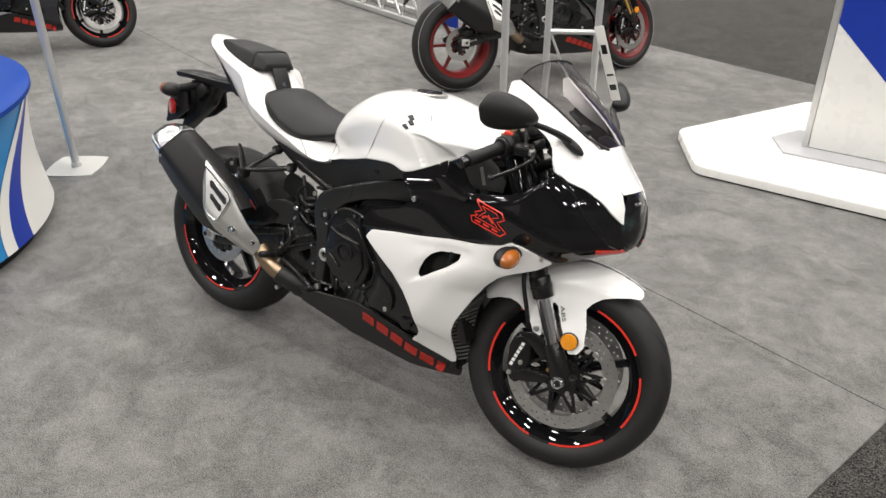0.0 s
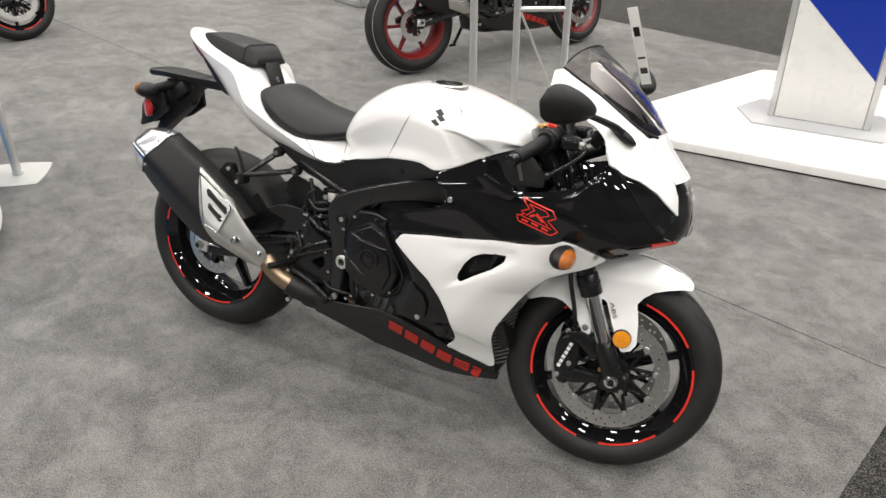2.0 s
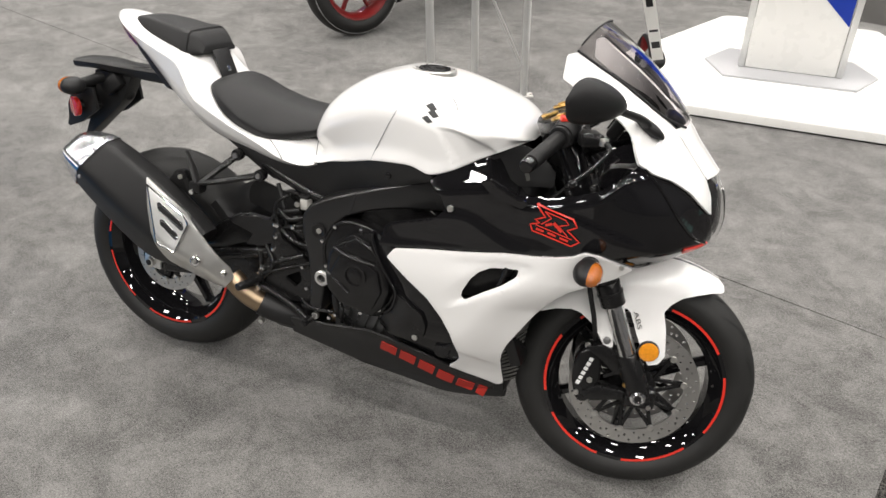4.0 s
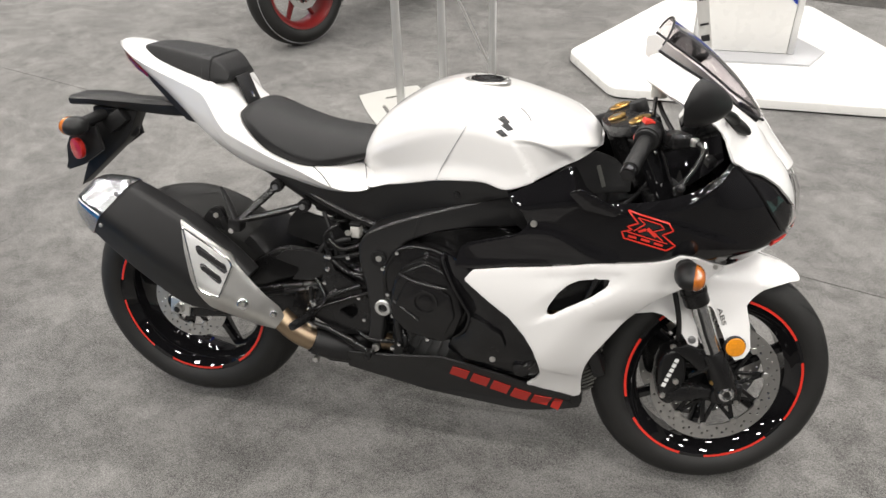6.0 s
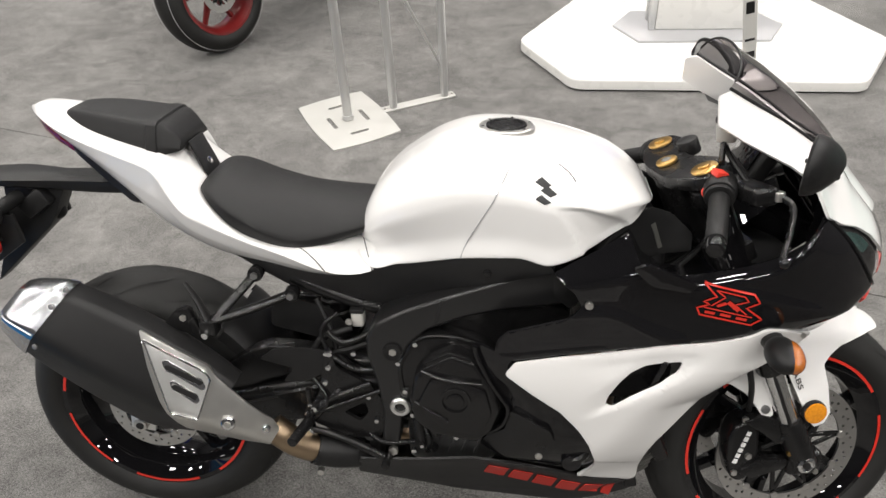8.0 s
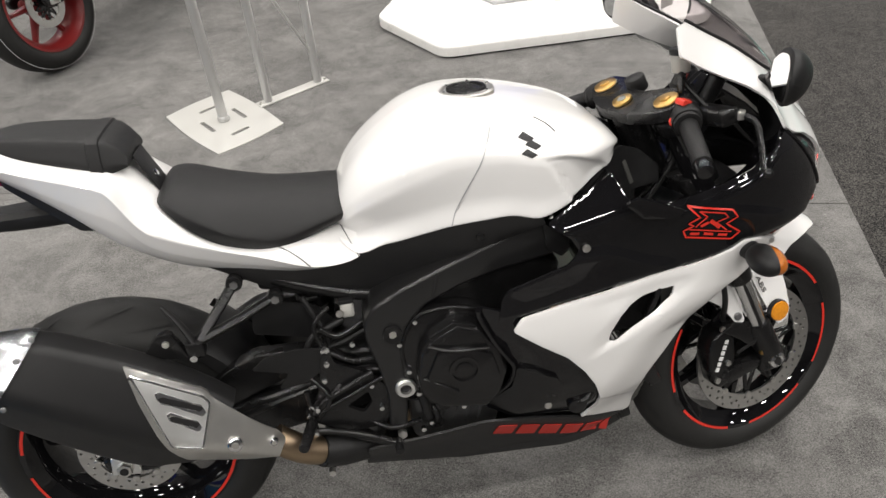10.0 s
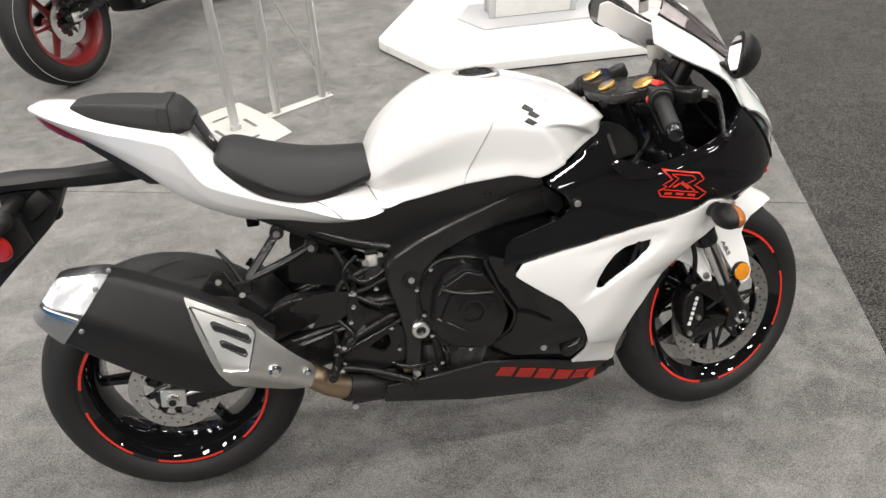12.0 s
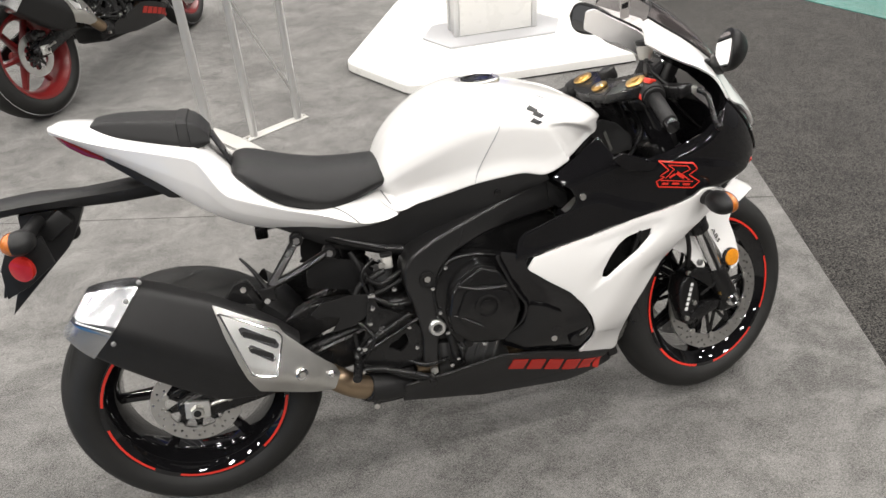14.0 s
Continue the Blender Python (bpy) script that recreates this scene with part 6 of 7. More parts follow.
    for x, y, z, r in ((0.452, 0.172, 0.545, 0.0075), (0.448, 0.172, 0.512, 0.006), (0.437, 0.170, 0.470, 0.006), (0.412, 0.188, 0.415, 0.007), (0.398, 0.186, 0.352, 0.008), (0.505, 0.178, 0.552, 0.006),
                       (0.622, 0.190, 0.318, 0.006), (0.640, 0.190, 0.332, 0.005), (0.436, 0.195, 0.286, 0.007), (0.790, 0.205, 0.418, 0.006)):
        part("union_bolt", cyl((x, -y, z), (x, -y - 0.010, z), r, n=6, bevel=r * 0.15), CHROME, bike)
    part("brake_switch", cyl((0.470, -0.172, 0.452), (0.418, -0.180, 0.408), 0.0085, n=14, bevel=0.002), SATIN_BLACK, bike)
    part("switch_boot", cyl((0.418, -0.180, 0.408), (0.404, -0.182, 0.396), 0.0062, n=12), MATT_BLACK, bike)
    part("linkage_rod", cyl((0.565, -0.178, 0.462), (0.412, -0.186, 0.398), 0.0048, n=10), ENGINE_BLACK, bike)
    part("oil_sight", cyl((0.672, -0.182, 0.365), (0.672, -0.192, 0.365), 0.013, n=24, bevel=0.003), SATIN_BLACK, bike)
    rad = part("radiator", box((0.03, 0.36, 0.24), (1.10, 0, 0.42), 0.006, rot=pose(0, 0, 0, 0, -22, 0)), SATIN_BLACK, bike, "black finned radiator")
    oil = part("oil_cooler", box((0.03, 0.26, 0.10), (1.085, 0, 0.235), 0.006, rot=pose(0, 0, 0, 0, -12, 0)), SATIN_BLACK, bike)
    if detail:
        for k in range(18):
            part("radiator_fin", box((0.004, 0.34, 0.003), (1.118 + 0.0045 * (k - 9) * 1.0, 0, 0.42 + 0.0118 * (k - 9)), rot=pose(0, 0, 0, 0, -22, 0)), GREY_PLASTIC, rad, smooth=False)
        for side in (-1, 1):
            # ribbed side panels of the radiator, just inside the front edge of the side fairing
            def rib(z, lift=0.0):
                xe = interp([(0.20, 1.090), (0.27, 1.091), (0.315, 1.094), (0.345, 1.099), (0.38, 1.112), (0.43, 1.140), (0.48, 1.169)], z)
                xf = interp([(0.22, 1.138), (0.31, 1.140), (0.43, 1.156), (0.49, 1.178)], z + 0.02)
                return Vector((xe, side * (white_y(xe, z) - 0.012 + lift), z)), Vector((xf, side * (min(0.125, white_y(xe, z) - 0.030) + lift), z + 0.020))
            loops = []
            for z in frange(0.212, 0.452, 14):
                a, b = rib(z)
                loops.append([a, b, b + Vector((-0.004, -side * 0.004, 0)), a + Vector((-0.004, -side * 0.004, 0))])
            grille = part("side_grille", skin(loops), GREY_PLASTIC, bike, "ribbed grey side grille")
            for k in range(16):
                a, b = rib(0.218 + 0.0148 * k, 0.002)
                part("side_grille_bar", tube([a, a.lerp(b, 0.5) + Vector((0.002, side * 0.002, 0)), b], 0.0030, 6), FIN_GREY, grille, smooth=False)
    # belly keel closes the pan
    part("belly_keel", box((0.56, 0.21, 0.02), (0.79, 0, 0.178), 0.006, rot=pose(0, 0, 0, 0, 4.0, 0)), GREY_PLASTIC, bike)
    part("header_pipe", tube([(0.98, -0.03, 0.48), (1.02, -0.03, 0.34), (0.92, -0.02, 0.24), (0.55, -0.04, 0.25)], 0.035, 14), BRONZE_PIPE, bike)


def rear_end(bike, scheme, detail):
    muffler(bike)
    for side in (-1, 1):
        beam = [(0.625, 0.455), (0.600, 0.375), (0.44, 0.352), (0.20, 0.318), (0.03, 0.292), (-0.045, 0.300), (-0.055, 0.345), (0.02, 0.368), (0.20, 0.405), (0.45, 0.465)]
        arm = part("swingarm", prism(beam, side * 0.108, side * 0.146, 0.012, 0.02, seg=3), SATIN_BLACK, bike, "black cast swingarm")
        brace = [(0.150, 0.400), (0.180, 0.440), (0.225, 0.490), (0.30, 0.530), (0.40, 0.525), (0.48, 0.490), (0.57, 0.455), (0.57, 0.42), (0.46, 0.44), (0.36, 0.46), (0.28, 0.43), (0.22, 0.395)]
        part("swingarm_brace", prism(brace, side * 0.095, side * 0.132, 0.008, 0.02, seg=3), SATIN_BLACK, arm)
        guard = [(0.313, 0.604), (0.339, 0.633), (0.44, 0.606), (0.48, 0.556), (0.421, 0.529), (0.306, 0.559)]
        part("mud_guard", panel(guard, lambda x, z: 0.098, 0.006, 0.03, side, rounded=0.012), MATT_BLACK, bike)
        part("swingarm_rib", tube([(0.24, side * 0.146, 0.392), (0.36, side * 0.148, 0.425), (0.46, side * 0.146, 0.45)], 0.008, 8), SATIN_BLACK, arm)
        part("axle_block", box((0.058, 0.010, 0.046), (-0.003, side * 0.151, 0.327), 0.003, rot=pose(0, 0, 0, 0, 8, 0)), BRIGHT_STEEL, arm, "bright axle adjuster block")
        part("axle_nut", cyl((-0.003, side * 0.154, 0.327), (-0.003, side * 0.172, 0.327), 0.0165, n=6, bevel=0.002), STEEL, arm)
        part("axle_bore", cyl((-0.003, side * 0.1722, 0.327), (-0.003, side * 0.1735, 0.327), 0.009, n=20), MATT_BLACK, arm)
        part("adjuster_bolt", cyl((0.025, side * 0.150, 0.331), (0.075, side * 0.150, 0.338), 0.0045, n=10), STEEL, arm)
        part("adjuster_head", cyl((0.070, side * 0.150, 0.3372), (0.079, side * 0.150, 0.3385), 0.008, n=6), STEEL, arm)
        # pillion peg hanger
        nd = Vector((0.226, side * 0.200, 0.628))
        h = part("peg_hanger", tube([(0.302, side * 0.128, 0.703), (0.275, side * 0.155, 0.675), nd], 0.012, 12, flat=0.75), SATIN_BLACK, bike, "black pillion footrest hanger")
        part("hanger_arm", tube([(0.372, side * 0.128, 0.657), (0.30, side * 0.165, 0.640), nd], 0.012, 12, flat=0.75), SATIN_BLACK, h)
        for x, z in ((0.302, 0.703), (0.372, 0.657)):
            part("hanger_boss", cyl((x, side * 0.118, z), (x, side * 0.142, z), 0.016, n=20, bevel=0.003), SATIN_BLACK, h)
            part("hanger_bolt", cyl((x, side * 0.142, z), (x, side * 0.147, z), 0.008, n=6), ALU, h)
        part("peg_hinge", box((0.034, 0.036, 0.034), nd + Vector((-0.008, 0, -0.012)), 0.006), SATIN_BLACK, h)
        part("hinge_bolt", cyl(nd + Vector((-0.012, side * 0.018, -0.022)), nd + Vector((-0.012, side * 0.026, -0.022)), 0.007, n=8), CHROME, h)
        part("footpeg", tube([nd + Vector((-0.006, 0, -0.01)), Vector((0.196, side * 0.190, 0.668)), Vector((0.172, side * 0.180, 0.702))], 0.018, 12, taper=0.007, flat=0.4), MATT_BLACK, h, "folded pillion footrest")
        # rider footrest plate
        heel = [(0.452, 0.560), (0.462, 0.508), (0.530, 0.468), (0.557, 0.430), (0.560, 0.372), (0.548, 0.334), (0.481, 0.326), (0.401, 0.366), (0.382, 0.396), (0.410, 0.420), (0.425, 0.455), (0.436, 0.520)]
        hole = [(0.470, 0.395), (0.520, 0.425), (0.525, 0.395), (0.505, 0.372)]
        hp = part("heel_plate", panel(heel, lambda x, z: 0.176, 0.012, 0.03, side, hole, rounded=0.008), SATIN_BLACK, bike, "black footrest plate")
        for x, z in ((0.529, 0.440), (0.542, 0.379), (0.391, 0.390), (0.400, 0.412), (0.447, 0.510), (0.445, 0.545)):
            part("plate_bolt", cyl((x, side * 0.176, z), (x, side * 0.183, z), 0.0052, n=12, bevel=0.001), CHROME, hp)
        part("plate_rib", tube([(0.425, side * 0.179, 0.420), (0.48, side * 0.184, 0.452), (0.535, side * 0.18, 0.475)], 0.006, 8), SATIN_BLACK, hp)
        part("heel_guard", panel([(0.300, 0.520), (0.330, 0.545), (0.395, 0.552), (0.445, 0.545), (0.447, 0.500), (0.400, 0.470), (0.345, 0.465), (0.370, 0.500)], lambda x, z: 0.172, 0.005, 0.02, side), MATT_BLACK, hp)
        part("footrest", cyl((0.395, side * 0.18, 0.372), (0.378, side * 0.262, 0.378), 0.0125, 0.011, n=14, bevel=0.002), SATIN_BLACK, hp, "black footrest")
        if side < 0:
            part("brake_pedal", tube([(0.400, -0.186, 0.355), (0.45, -0.190, 0.345), (0.52, -0.195, 0.318), (0.565, -0.205, 0.300)], 0.0075, 10), SATIN_BLACK, hp)
            part("pedal_tip", cyl((0.565, -0.195, 0.300), (0.565, -0.235, 0.302), 0.009, n=12, bevel=0.002), SATIN_BLACK, hp)
            part("brake_rod", cyl((0.400, -0.176, 0.345), (0.396, -0.174, 0.45), 0.006, n=12), SATIN_BLACK, hp)
        # seat subframe rail
        part("subframe_rail", tube([(0.60, side * 0.100, 0.60), (0.50, side * 0.108, 0.630), (0.40, side * 0.112, 0.675), (0.34, side * 0.105, 0.705)], 0.014, 10), SATIN_BLACK, bike)
    part("brake_reservoir", box((0.027, 0.028, 0.034), (0.505, -0.118, 0.598), 0.006, seg=3), material("milky_reservoir", (0.46, 0.45, 0.42), 0.4, vary=0.1), bike, "milky rear brake reservoir")
    part("reservoir_cap", box((0.030, 0.031, 0.010), (0.505, -0.118, 0.619), 0.003), MATT_BLACK, bike)
    bolt("reservoir_clip", (0.489, -0.135, 0.598), 0.008, bike, STEEL, n=12)
    part("reservoir_hose", tube([(0.492, -0.130, 0.580), (0.465, -0.140, 0.574), (0.430, -0.145, 0.560), (0.410, -0.150, 0.525), (0.398, -0.165, 0.47)], 0.008, 10), MATT_BLACK, bike)
    part("harness", tube([(0.56, -0.13, 0.56), (0.49, -0.14, 0.535), (0.45, -0.142, 0.52), (0.44, -0.14, 0.46), (0.46, -0.14, 0.38)], 0.007, 8), MATT_BLACK, bike)
    part("harness", tube([(0.42, -0.12, 0.64), (0.45, -0.135, 0.57), (0.462, -0.14, 0.52), (0.50, -0.13, 0.47)], 0.006, 8), MATT_BLACK, bike)
    part("rear_shock", cyl((0.43, 0.0, 0.62), (0.47, 0.0, 0.36), 0.028, n=20), SATIN_BLACK, bike)
    if detail:
        part("shock_spring", tube([Vector((0.43 + 0.04 * s, 0.036 * math.cos(s * 44), 0.60 - 0.22 * s)) + Vector((0.036 * math.sin(s * 44), 0, 0)) for s in frange(0, 1, 64)], 0.006, 6, fine=1), GREY_PLASTIC, bike)
    part("linkage", box((0.10, 0.10, 0.06), (0.47, 0, 0.33), 0.012), SATIN_BLACK, bike)
    # hugger over the rear tyre
    rows = []
    for k in range(17):
        a = radians(6 + 42 * k / 16)
        row = []
        for j in range(13):
            b = -math.pi / 2 + math.pi * j / 12
            r = 0.296 + 0.045 * max(0, math.cos(b)) ** 0.5
            row.append(Vector((AXLE_R.x + r * math.cos(a), 0.112 * math.sin(b), AXLE_R.z + r * math.sin(a))))
        rows.append(row)
    part("hugger", skin(rows, cyclic=False, caps=False), MATT_BLACK, bike, "black rear tyre hugger")
    # rear caliper
    part("rear_caliper", prism([(-0.03, 0.415), (0.02, 0.430), (0.075, 0.405), (0.07, 0.375), (0.02, 0.385), (-0.02, 0.375)], -0.075, -0.125, 0.006, 0.01), SATIN_BLACK, bike)
    part("caliper_hanger", prism([(-0.06, 0.36), (0.0, 0.29), (0.10, 0.325), (0.09, 0.36), (0.0, 0.375)], -0.100, -0.112, 0.004, 0.01), SATIN_BLACK, bike)
    # tail parts
    for side in (-1, 1):
        def under_y(x, z):
            return on_line(TAIL_LOW, x)[0] - 0.001
        strip = [(-0.170, 1.010), (-0.150, 1.002), (-0.113, 0.981), (-0.070, 0.955), (-0.066, 0.938), (-0.105, 0.955), (-0.140, 0.976), (-0.163, 0.998)]
        part("tail_light", panel(strip, under_y, 0.012, 0.012, side, rounded=0.003), DARK_RED_LENS, bike, "dark red tail light strip")
        part("tail_under", panel([(-0.070, 0.955), (-0.01, 0.920), (0.045, 0.877), (0.085, 0.838), (0.05, 0.842), (-0.01, 0.890), (-0.066, 0.936)], under_y, 0.012, 0.015, side), MATT_BLACK, bike)
    part("tail_floor", skin([[Vector((x, f * 0.92 * on_line(TAIL_LOW, x)[0], on_line(TAIL_LOW, x)[1] + 0.004)) for f in (-1, -0.5, 0, 0.5, 1)] for x in frange(-0.16, 0.10, 9)], cyclic=False, caps=False), MATT_BLACK, bike)
    part("undertray", box((0.34, 0.17, 0.012), (0.29, 0, 0.775), 0.003, rot=pose(0, 0, 0, 0, 20, 0)), MATT_BLACK, bike)
    hanger = part("plate_hanger", body_loft(frange(-0.335, 0.06, 14), [(-0.335, 0.868), (-0.25, 0.872), (-0.152, 0.868), (-0.03, 0.872), (0.06, 0.875)],
                  [(-0.335, 0.842), (-0.25, 0.846), (-0.165, 0.837), (-0.067, 0.832), (0.06, 0.836)], [(-0.335, 0.048), (-0.24, 0.052), (-0.15, 0.035), (0.06, 0.05)],
                  [(0, 0), (0.7, 0.0), (1.0, 0.25), (0.9, 0.8), (0.7, 1.0)]), MATT_BLACK, bike, "black number plate hanger")
    fin = [(-0.150, 0.835), (-0.185, 0.770), (-0.205, 0.742), (-0.368, 0.600), (-0.338, 0.668), (-0.300, 0.735), (-0.290, 0.835)]
    part("plate_fin", prism(fin, -0.012, 0.040, 0.003), MATT_BLACK, hanger)
    wing = [(-0.235, 0.800), (-0.225, 0.735), (-0.290, 0.690), (-0.342, 0.670), (-0.336, 0.740), (-0.310, 0.790)]
    part("plate_wing", prism(wing, -0.085, -0.072, 0.003), MATT_BLACK, hanger)
    part("plate_wing", prism(wing, 0.100, 0.113, 0.003), MATT_BLACK, hanger)
    part("plate_holder", box((0.006, 0.19, 0.13), (-0.325, 0.013, 0.735), 0.002, rot=pose(0, 0, 0, 0, 20, 0)), MATT_BLACK, hanger)
    part("holder_block", box((0.075, 0.075, 0.045), (-0.215, 0, 0.805), 0.01, rot=pose(0, 0, 0, 0, -35, 0)), MATT_BLACK, hanger)
    part("holder_lamp", ellipsoid((-0.20, 0.02, 0.77), (0.022, 0.02, 0.022), u=16, v=10), MATT_BLACK, hanger)
    for side in (-1, 1):
        c = Vector((-0.268, side * 0.122, 0.808))
        sig = part("rear_signal", ellipsoid(c, (0.034, 0.037, 0.026)), MATT_BLACK, hanger, "black rear turn signal with amber lens")
        part("stalk", cyl((-0.245, side * 0.03, 0.822), c, 0.016, 0.015, n=16), MATT_BLACK, sig)
        part("lens", ellipsoid(c + Vector((-0.015, 0, 0)), (0.0235, 0.0345, 0.0245)), AMBER_LENS, sig, "amber lens")
        c = Vector((-0.282, side * 0.098, 0.742))
        out = Vector((-0.40, side * 0.92, 0.0)).normalized()
        ref = part("rear_reflector", cyl(c, c + out * 0.014, 0.029, n=32, bevel=0.003), RED_LENS, hanger, "round red reflector")
        part("reflector_arm", cyl((-0.265, side * 0.03, 0.735), c, 0.010, n=12), MATT_BLACK, ref)
    # strap panel between the seats
    part("strap_panel", box((0.006, 0.070, 0.105), (0.181, 0, 0.902), 0.003, rot=pose(0, 0, 0, 0, -23, 0)), MATT_BLACK, bike, "black panel between the seats")
    part("strap_bolt", cyl((0.180, 0, 0.897), (0.188, 0, 0.900), 0.009, n=20, bevel=0.002), CHROME, bike)
    # side stand
    st = part("side_stand", tube([(0.52, 0.13, 0.27), (0.50, 0.20, 0.17), (0.49, 0.285, 0.072)], 0.012, 12), SATIN_BLACK, bike, "black side stand")
    part("stand_foot", box((0.06, 0.035, 0.008), (0.485, 0.295, 0.069), 0.003, rot=pose(0, 0, 0, 12.5, 0, 0)), SATIN_BLACK, st)


def trim(bike, scheme):
    """Tank cap, seams, plain marks."""
    cap = part("tank_cap", lathe([(0.0, 0.004), (0.026, 0.004), (0.032, 0.003), (0.033, 0.006), (0.039, 0.006), (0.0415, 0.001), (0.0415, -0.01)], 48, m=Matrix.Translation((0.805, 0, 0.9765)) @ pose(0, 0, 0, 90, 0, 0) @ Matrix.Diagonal((1, 1, 1, 1)) @ pose(0, 0, 0, 0, 0, 0)), SATIN_BLACK, bike, "round black filler cap with steel ring")
    part("cap_ring", lathe([(0.042, 0.0035), (0.053, 0.0035), (0.056, 0.001), (0.056, -0.010), (0.042, -0.004)], 48, close=True, m=Matrix.Translation((0.805, 0, 0.9765)) @ pose(0, 0, 0, 90, 0, 0)), DISC_STEEL, cap, "steel cap ring")
    for k in range(6):
        a = 2 * math.pi * k / 6 + 0.3
        c = Vector((0.805 + 0.0475 * math.cos(a), 0.0475 * math.sin(a), 0.9795))
        part("cap_screw", cyl(c, c + Vector((0, 0, 0.0025)), 0.0034, n=10), CHROME, cap)
    for side in (-1, 1):
        for xa, xb in ((0.393, 0.452), (0.520, 0.547)):
            line = []
            for k in range(7):
                x = xa + (xb - xa) * k / 6
                e, f = Vector(on_line(TAIL_EDGE, x)), Vector(on_line(TAIL_FOLD, x))
                q = e.lerp(f, k / 6)
                line.append(Vector((x, side * (q.x + 0.0008), q.y + 0.0008)))
            part("panel_seam", tube(line, 0.0011, 6), GREY_PLASTIC, bike, "tail panel seam")
        def on_tank(x, z, out=0.0006):
            return Vector((x, side * (tank_y(x, z) + out), z))
        part("tank_seam", tube([on_tank(0.816, 0.950), on_tank(0.808, 0.935), on_tank(0.790, 0.900), on_tank(0.762, 0.850), on_tank(0.738, 0.805), on_tank(0.727, 0.776)], 0.0013, 6), GREY_PLATE, bike, "tank cover seam")
        part("tank_seam", tube([on_tank(0.905, 0.947), on_tank(0.925, 0.936), on_tank(0.935, 0.926)], 0.0012, 6), GREY_PLASTIC, bike)
        for k in range(3):       # tank emblem as plain bars
            x, z = 0.862 + 0.010 * (k % 2), 0.931 - 0.012 * k
            bar = [(x, z), (x + 0.012, z + 0.006), (x + 0.030, z - 0.006), (x + 0.018, z - 0.010)]
            part("emblem_bar", panel(bar, lambda a, b: tank_y(a, b) + 0.0015, 0.002, 0.008, side, rounded=0.001), GREY_PLASTIC, bike, "dark emblem bar", smooth=False)
        # six plain slanted blocks for the maker's name on the belly pan
        if scheme["marks"]:
            for k in range(6):
                x0 = 0.776 + 0.0520 * k
                z0 = 0.276 - 0.0185 * k
                wd = 0.046 if k < 5 else 0.022
                h = 0.017
                def at(u, v):
                    return (x0 + wd * u + 0.012 * (v - 0.5), z0 + h * (2 * v - 1) - 0.015 * u)
                o = [at(0.02, 1), at(0.94, 1), at(0.94, 0), at(0.02, 0)]
                part("name_block", panel(o, lambda a, b: belly_y(a, b) + 0.003, 0.002, 0.01, side, rounded=0.0015), MARK_RED, bike, "red name block", smooth=False)
        if scheme["emblem"]:
            def ribbon(pts, w):
                fine = [pts[0]]
                for p, q in zip(pts, pts[1:]):
                    n = max(1, int((Vector(q) - Vector(p)).length / 0.005))
                    fine += [tuple(Vector(p).lerp(Vector(q), (k + 1) / n)) for k in range(n)]
                pts, rows = fine, []
                for i, p in enumerate(pts):
                    a, b = Vector(pts[max(i - 1, 0)]), Vector(pts[min(i + 1, len(pts) - 1)])
                    n = Vector((-(b - a).y, (b - a).x)).normalized() * w / 2
                    rows.append([Vector((q.x, side * (cowl_y(q.x, q.y) + 0.0022), q.y)) for q in (Vector(p) + n, Vector(p) - n)])
                return skin(rows, cyclic=False, caps=False)
            for line, w in (([(1.163, 0.770), (1.248, 0.753), (1.259, 0.737), (1.238, 0.725), (1.267, 0.703), (1.250, 0.690), (1.160, 0.708), (1.154, 0.722), (1.175, 0.729), (1.164, 0.735), (1.186, 0.745), (1.163, 0.770)], 0.0036),
                            ([(1.184, 0.758), (1.232, 0.749), (1.240, 0.739), (1.218, 0.731), (1.240, 0.711)], 0.0028),
                            ([(1.184, 0.758), (1.200, 0.745), (1.178, 0.726)], 0.0028),
                            ([(1.166, 0.723), (1.250, 0.706)], 0.0028),
                            ([(1.168, 0.714), (1.186, 0.711)], 0.0055), ([(1.195, 0.710), (1.214, 0.706)], 0.0055), ([(1.223, 0.704), (1.242, 0.700)], 0.0055),
                            ([(1.206, 0.736), (1.226, 0.719)], 0.008), ([(1.203, 0.733), (1.188, 0.726)], 0.006)):
                part("emblem_line", ribbon(line, w), RED_PAINT, bike, "red emblem line", smooth=False)


LEAN = -12.5
HERO = {"body": PEARL, "side": PEARL, "cowl": GLOSS_BLACK, "rim": GLOSS_BLACK, "stripes": True, "marks": True, "emblem": True, "pale_line": False, "slider": FORK_STEEL, "stem_y": -0.028}
hero = motorcycle(Matrix.Translation((0, -0.035, 0.017)) @ pose(0, 0, 0, LEAN), 13.3, HERO, "pearl white and gloss black sport motorcycle on its side stand")

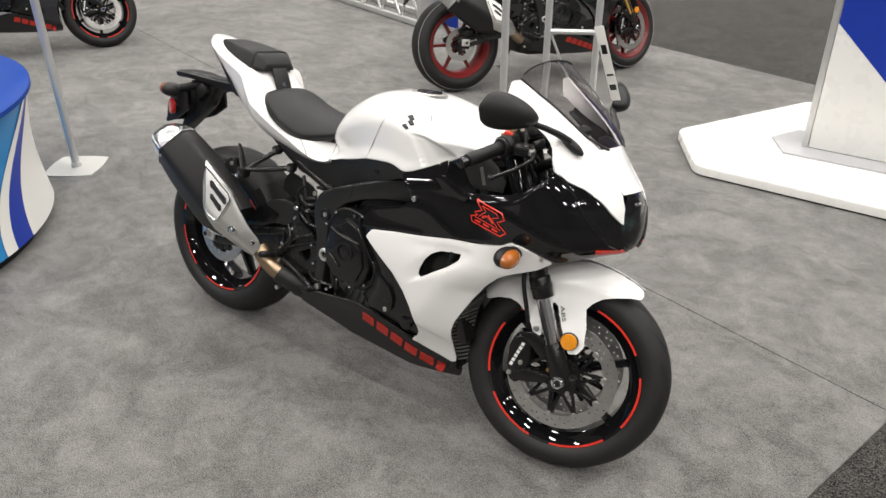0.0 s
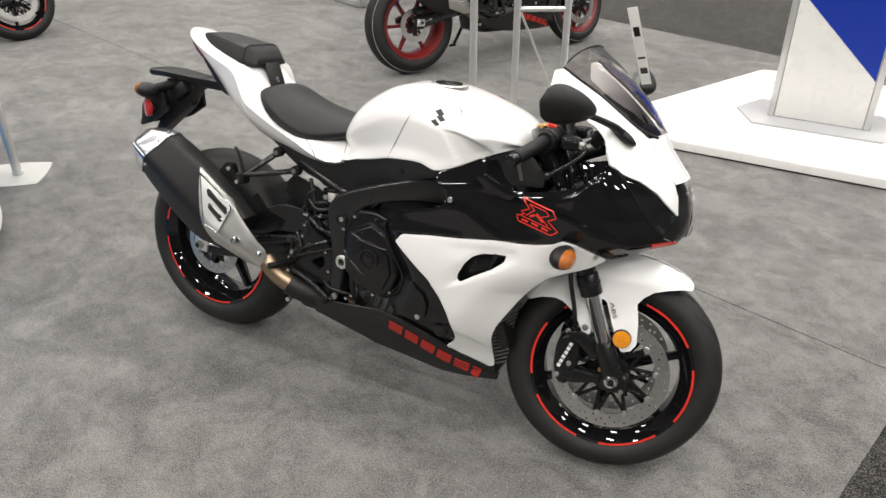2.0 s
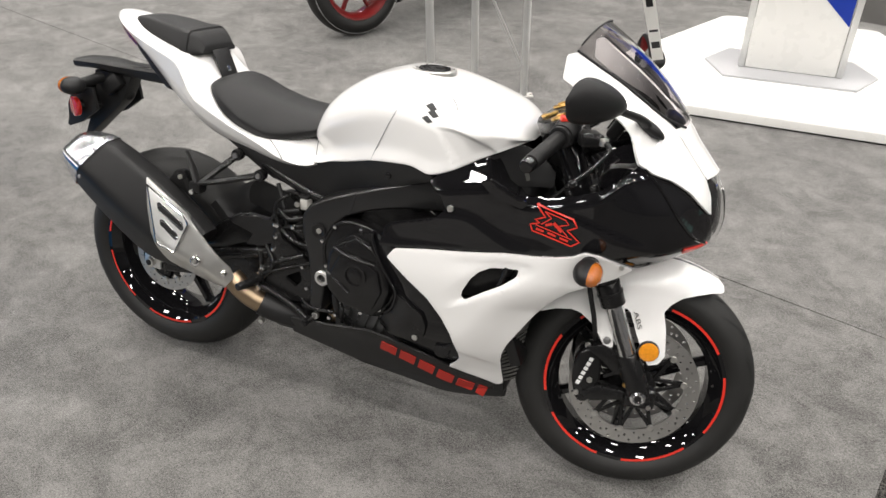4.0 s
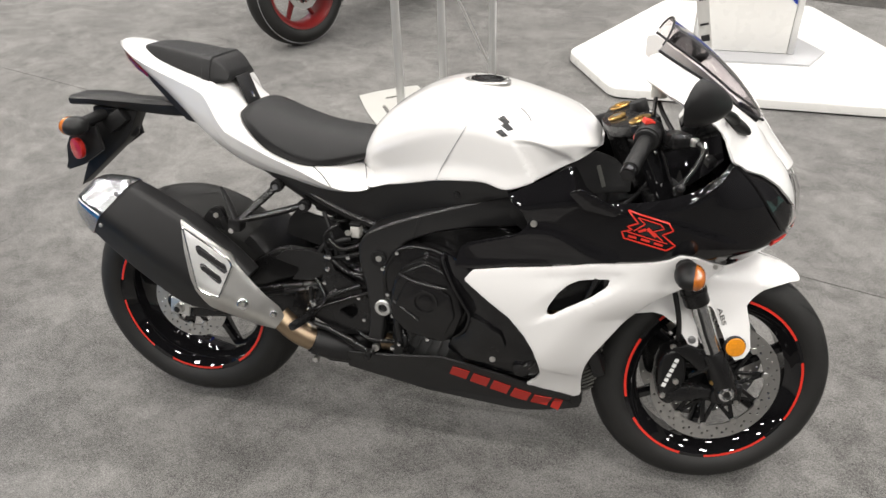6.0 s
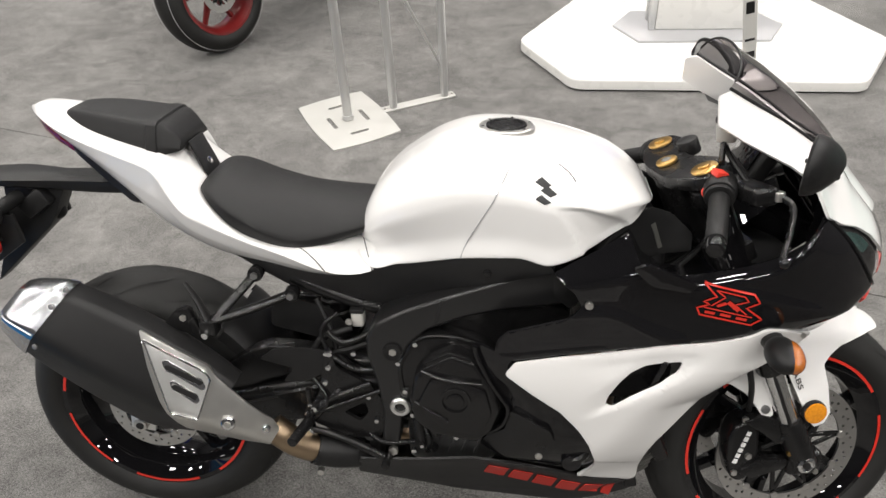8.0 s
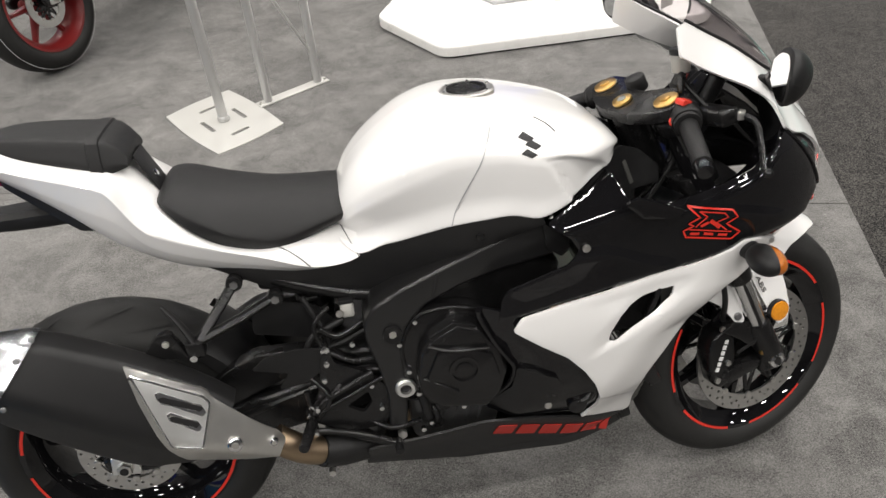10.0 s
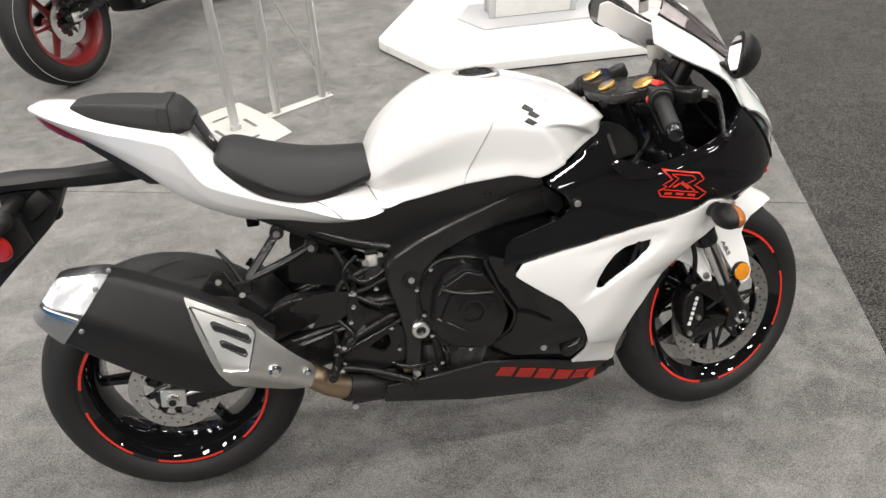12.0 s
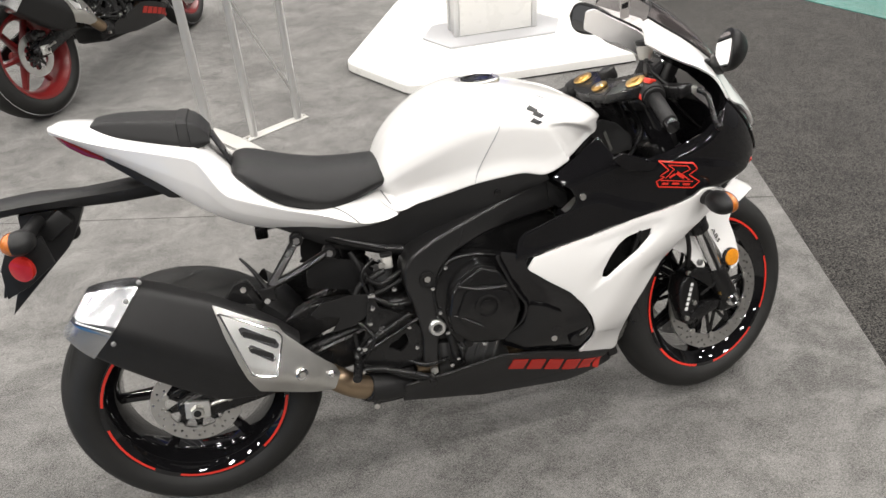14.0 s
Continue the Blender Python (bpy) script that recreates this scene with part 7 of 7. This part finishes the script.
RED_BLACK = {"body": GLOSS_BLACK, "side": GLOSS_BLACK, "cowl": RED_PAINT, "rim": RED_RIM, "stripes": False, "marks": True, "emblem": False, "pale_line": True, "slider": GOLD, "stem_y": 0.0}
motorcycle(Matrix.Translation((-0.820, 2.785, 0.017)) @ pose(0, 0, 0, 0, 0, 58.8) @ pose(0, 0, 0, -9), 12, RED_BLACK, "black and red sport motorcycle with red wheels", detail=False)
NAVY = {"body": DARK_BLUE_PAINT, "side": DARK_BLUE_PAINT, "cowl": DARK_BLUE_PAINT, "rim": GLOSS_BLACK, "stripes": True, "marks": True, "emblem": False, "pale_line": False, "slider": FORK_STEEL, "stem_y": 0.0}
motorcycle(Matrix.Translation((-4.735, 0.880, 0.017)) @ pose(0, 0, 0, 0, 0, 58.8) @ pose(0, 0, 0, -9), 12, NAVY, "dark blue and black sport motorcycle with red rim tape", detail=False)


# ---- clear hang tag on the left mirror ----
B = hero.matrix_world
tag_lo, tag_hi = B @ Vector((1.315, 0.225, 1.035)), B @ Vector((1.262, 0.115, 1.245))
up = (tag_hi - tag_lo).normalized()
across = Vector((1, 0.1, 0)).cross(up).cross(up).normalized()
turn = Matrix((across, up.cross(across) * -1, up)).transposed().to_4x4()
tag = thing("hang_tag", Matrix.Translation(tag_lo) @ turn, "narrow white plastic hang tag tied to a mirror", "tag")
part("strip", box((0.028, 0.0012, 0.235), (0, 0, 0.118), 0.0004), WHITE_PRINT, tag)
part("mark_bar", box((0.020, 0.0004, 0.018), (0, -0.0012, 0.045), 0), GREY_PLASTIC, tag, "dark printed bars", smooth=False)
part("mark_bar", box((0.020, 0.0004, 0.006), (0, -0.0012, 0.085), 0), GREY_PLASTIC, tag, smooth=False)
part("mark_bar", box((0.016, 0.0004, 0.028), (0, -0.0012, 0.165), 0), GREY_PLASTIC, tag, smooth=False)
part("tie", tube([(0, 0, 0.004), (0.010, 0.004, -0.008), (0.004, 0.006, -0.022)], 0.0022, 8), CLEAR, tag, "clear tie")
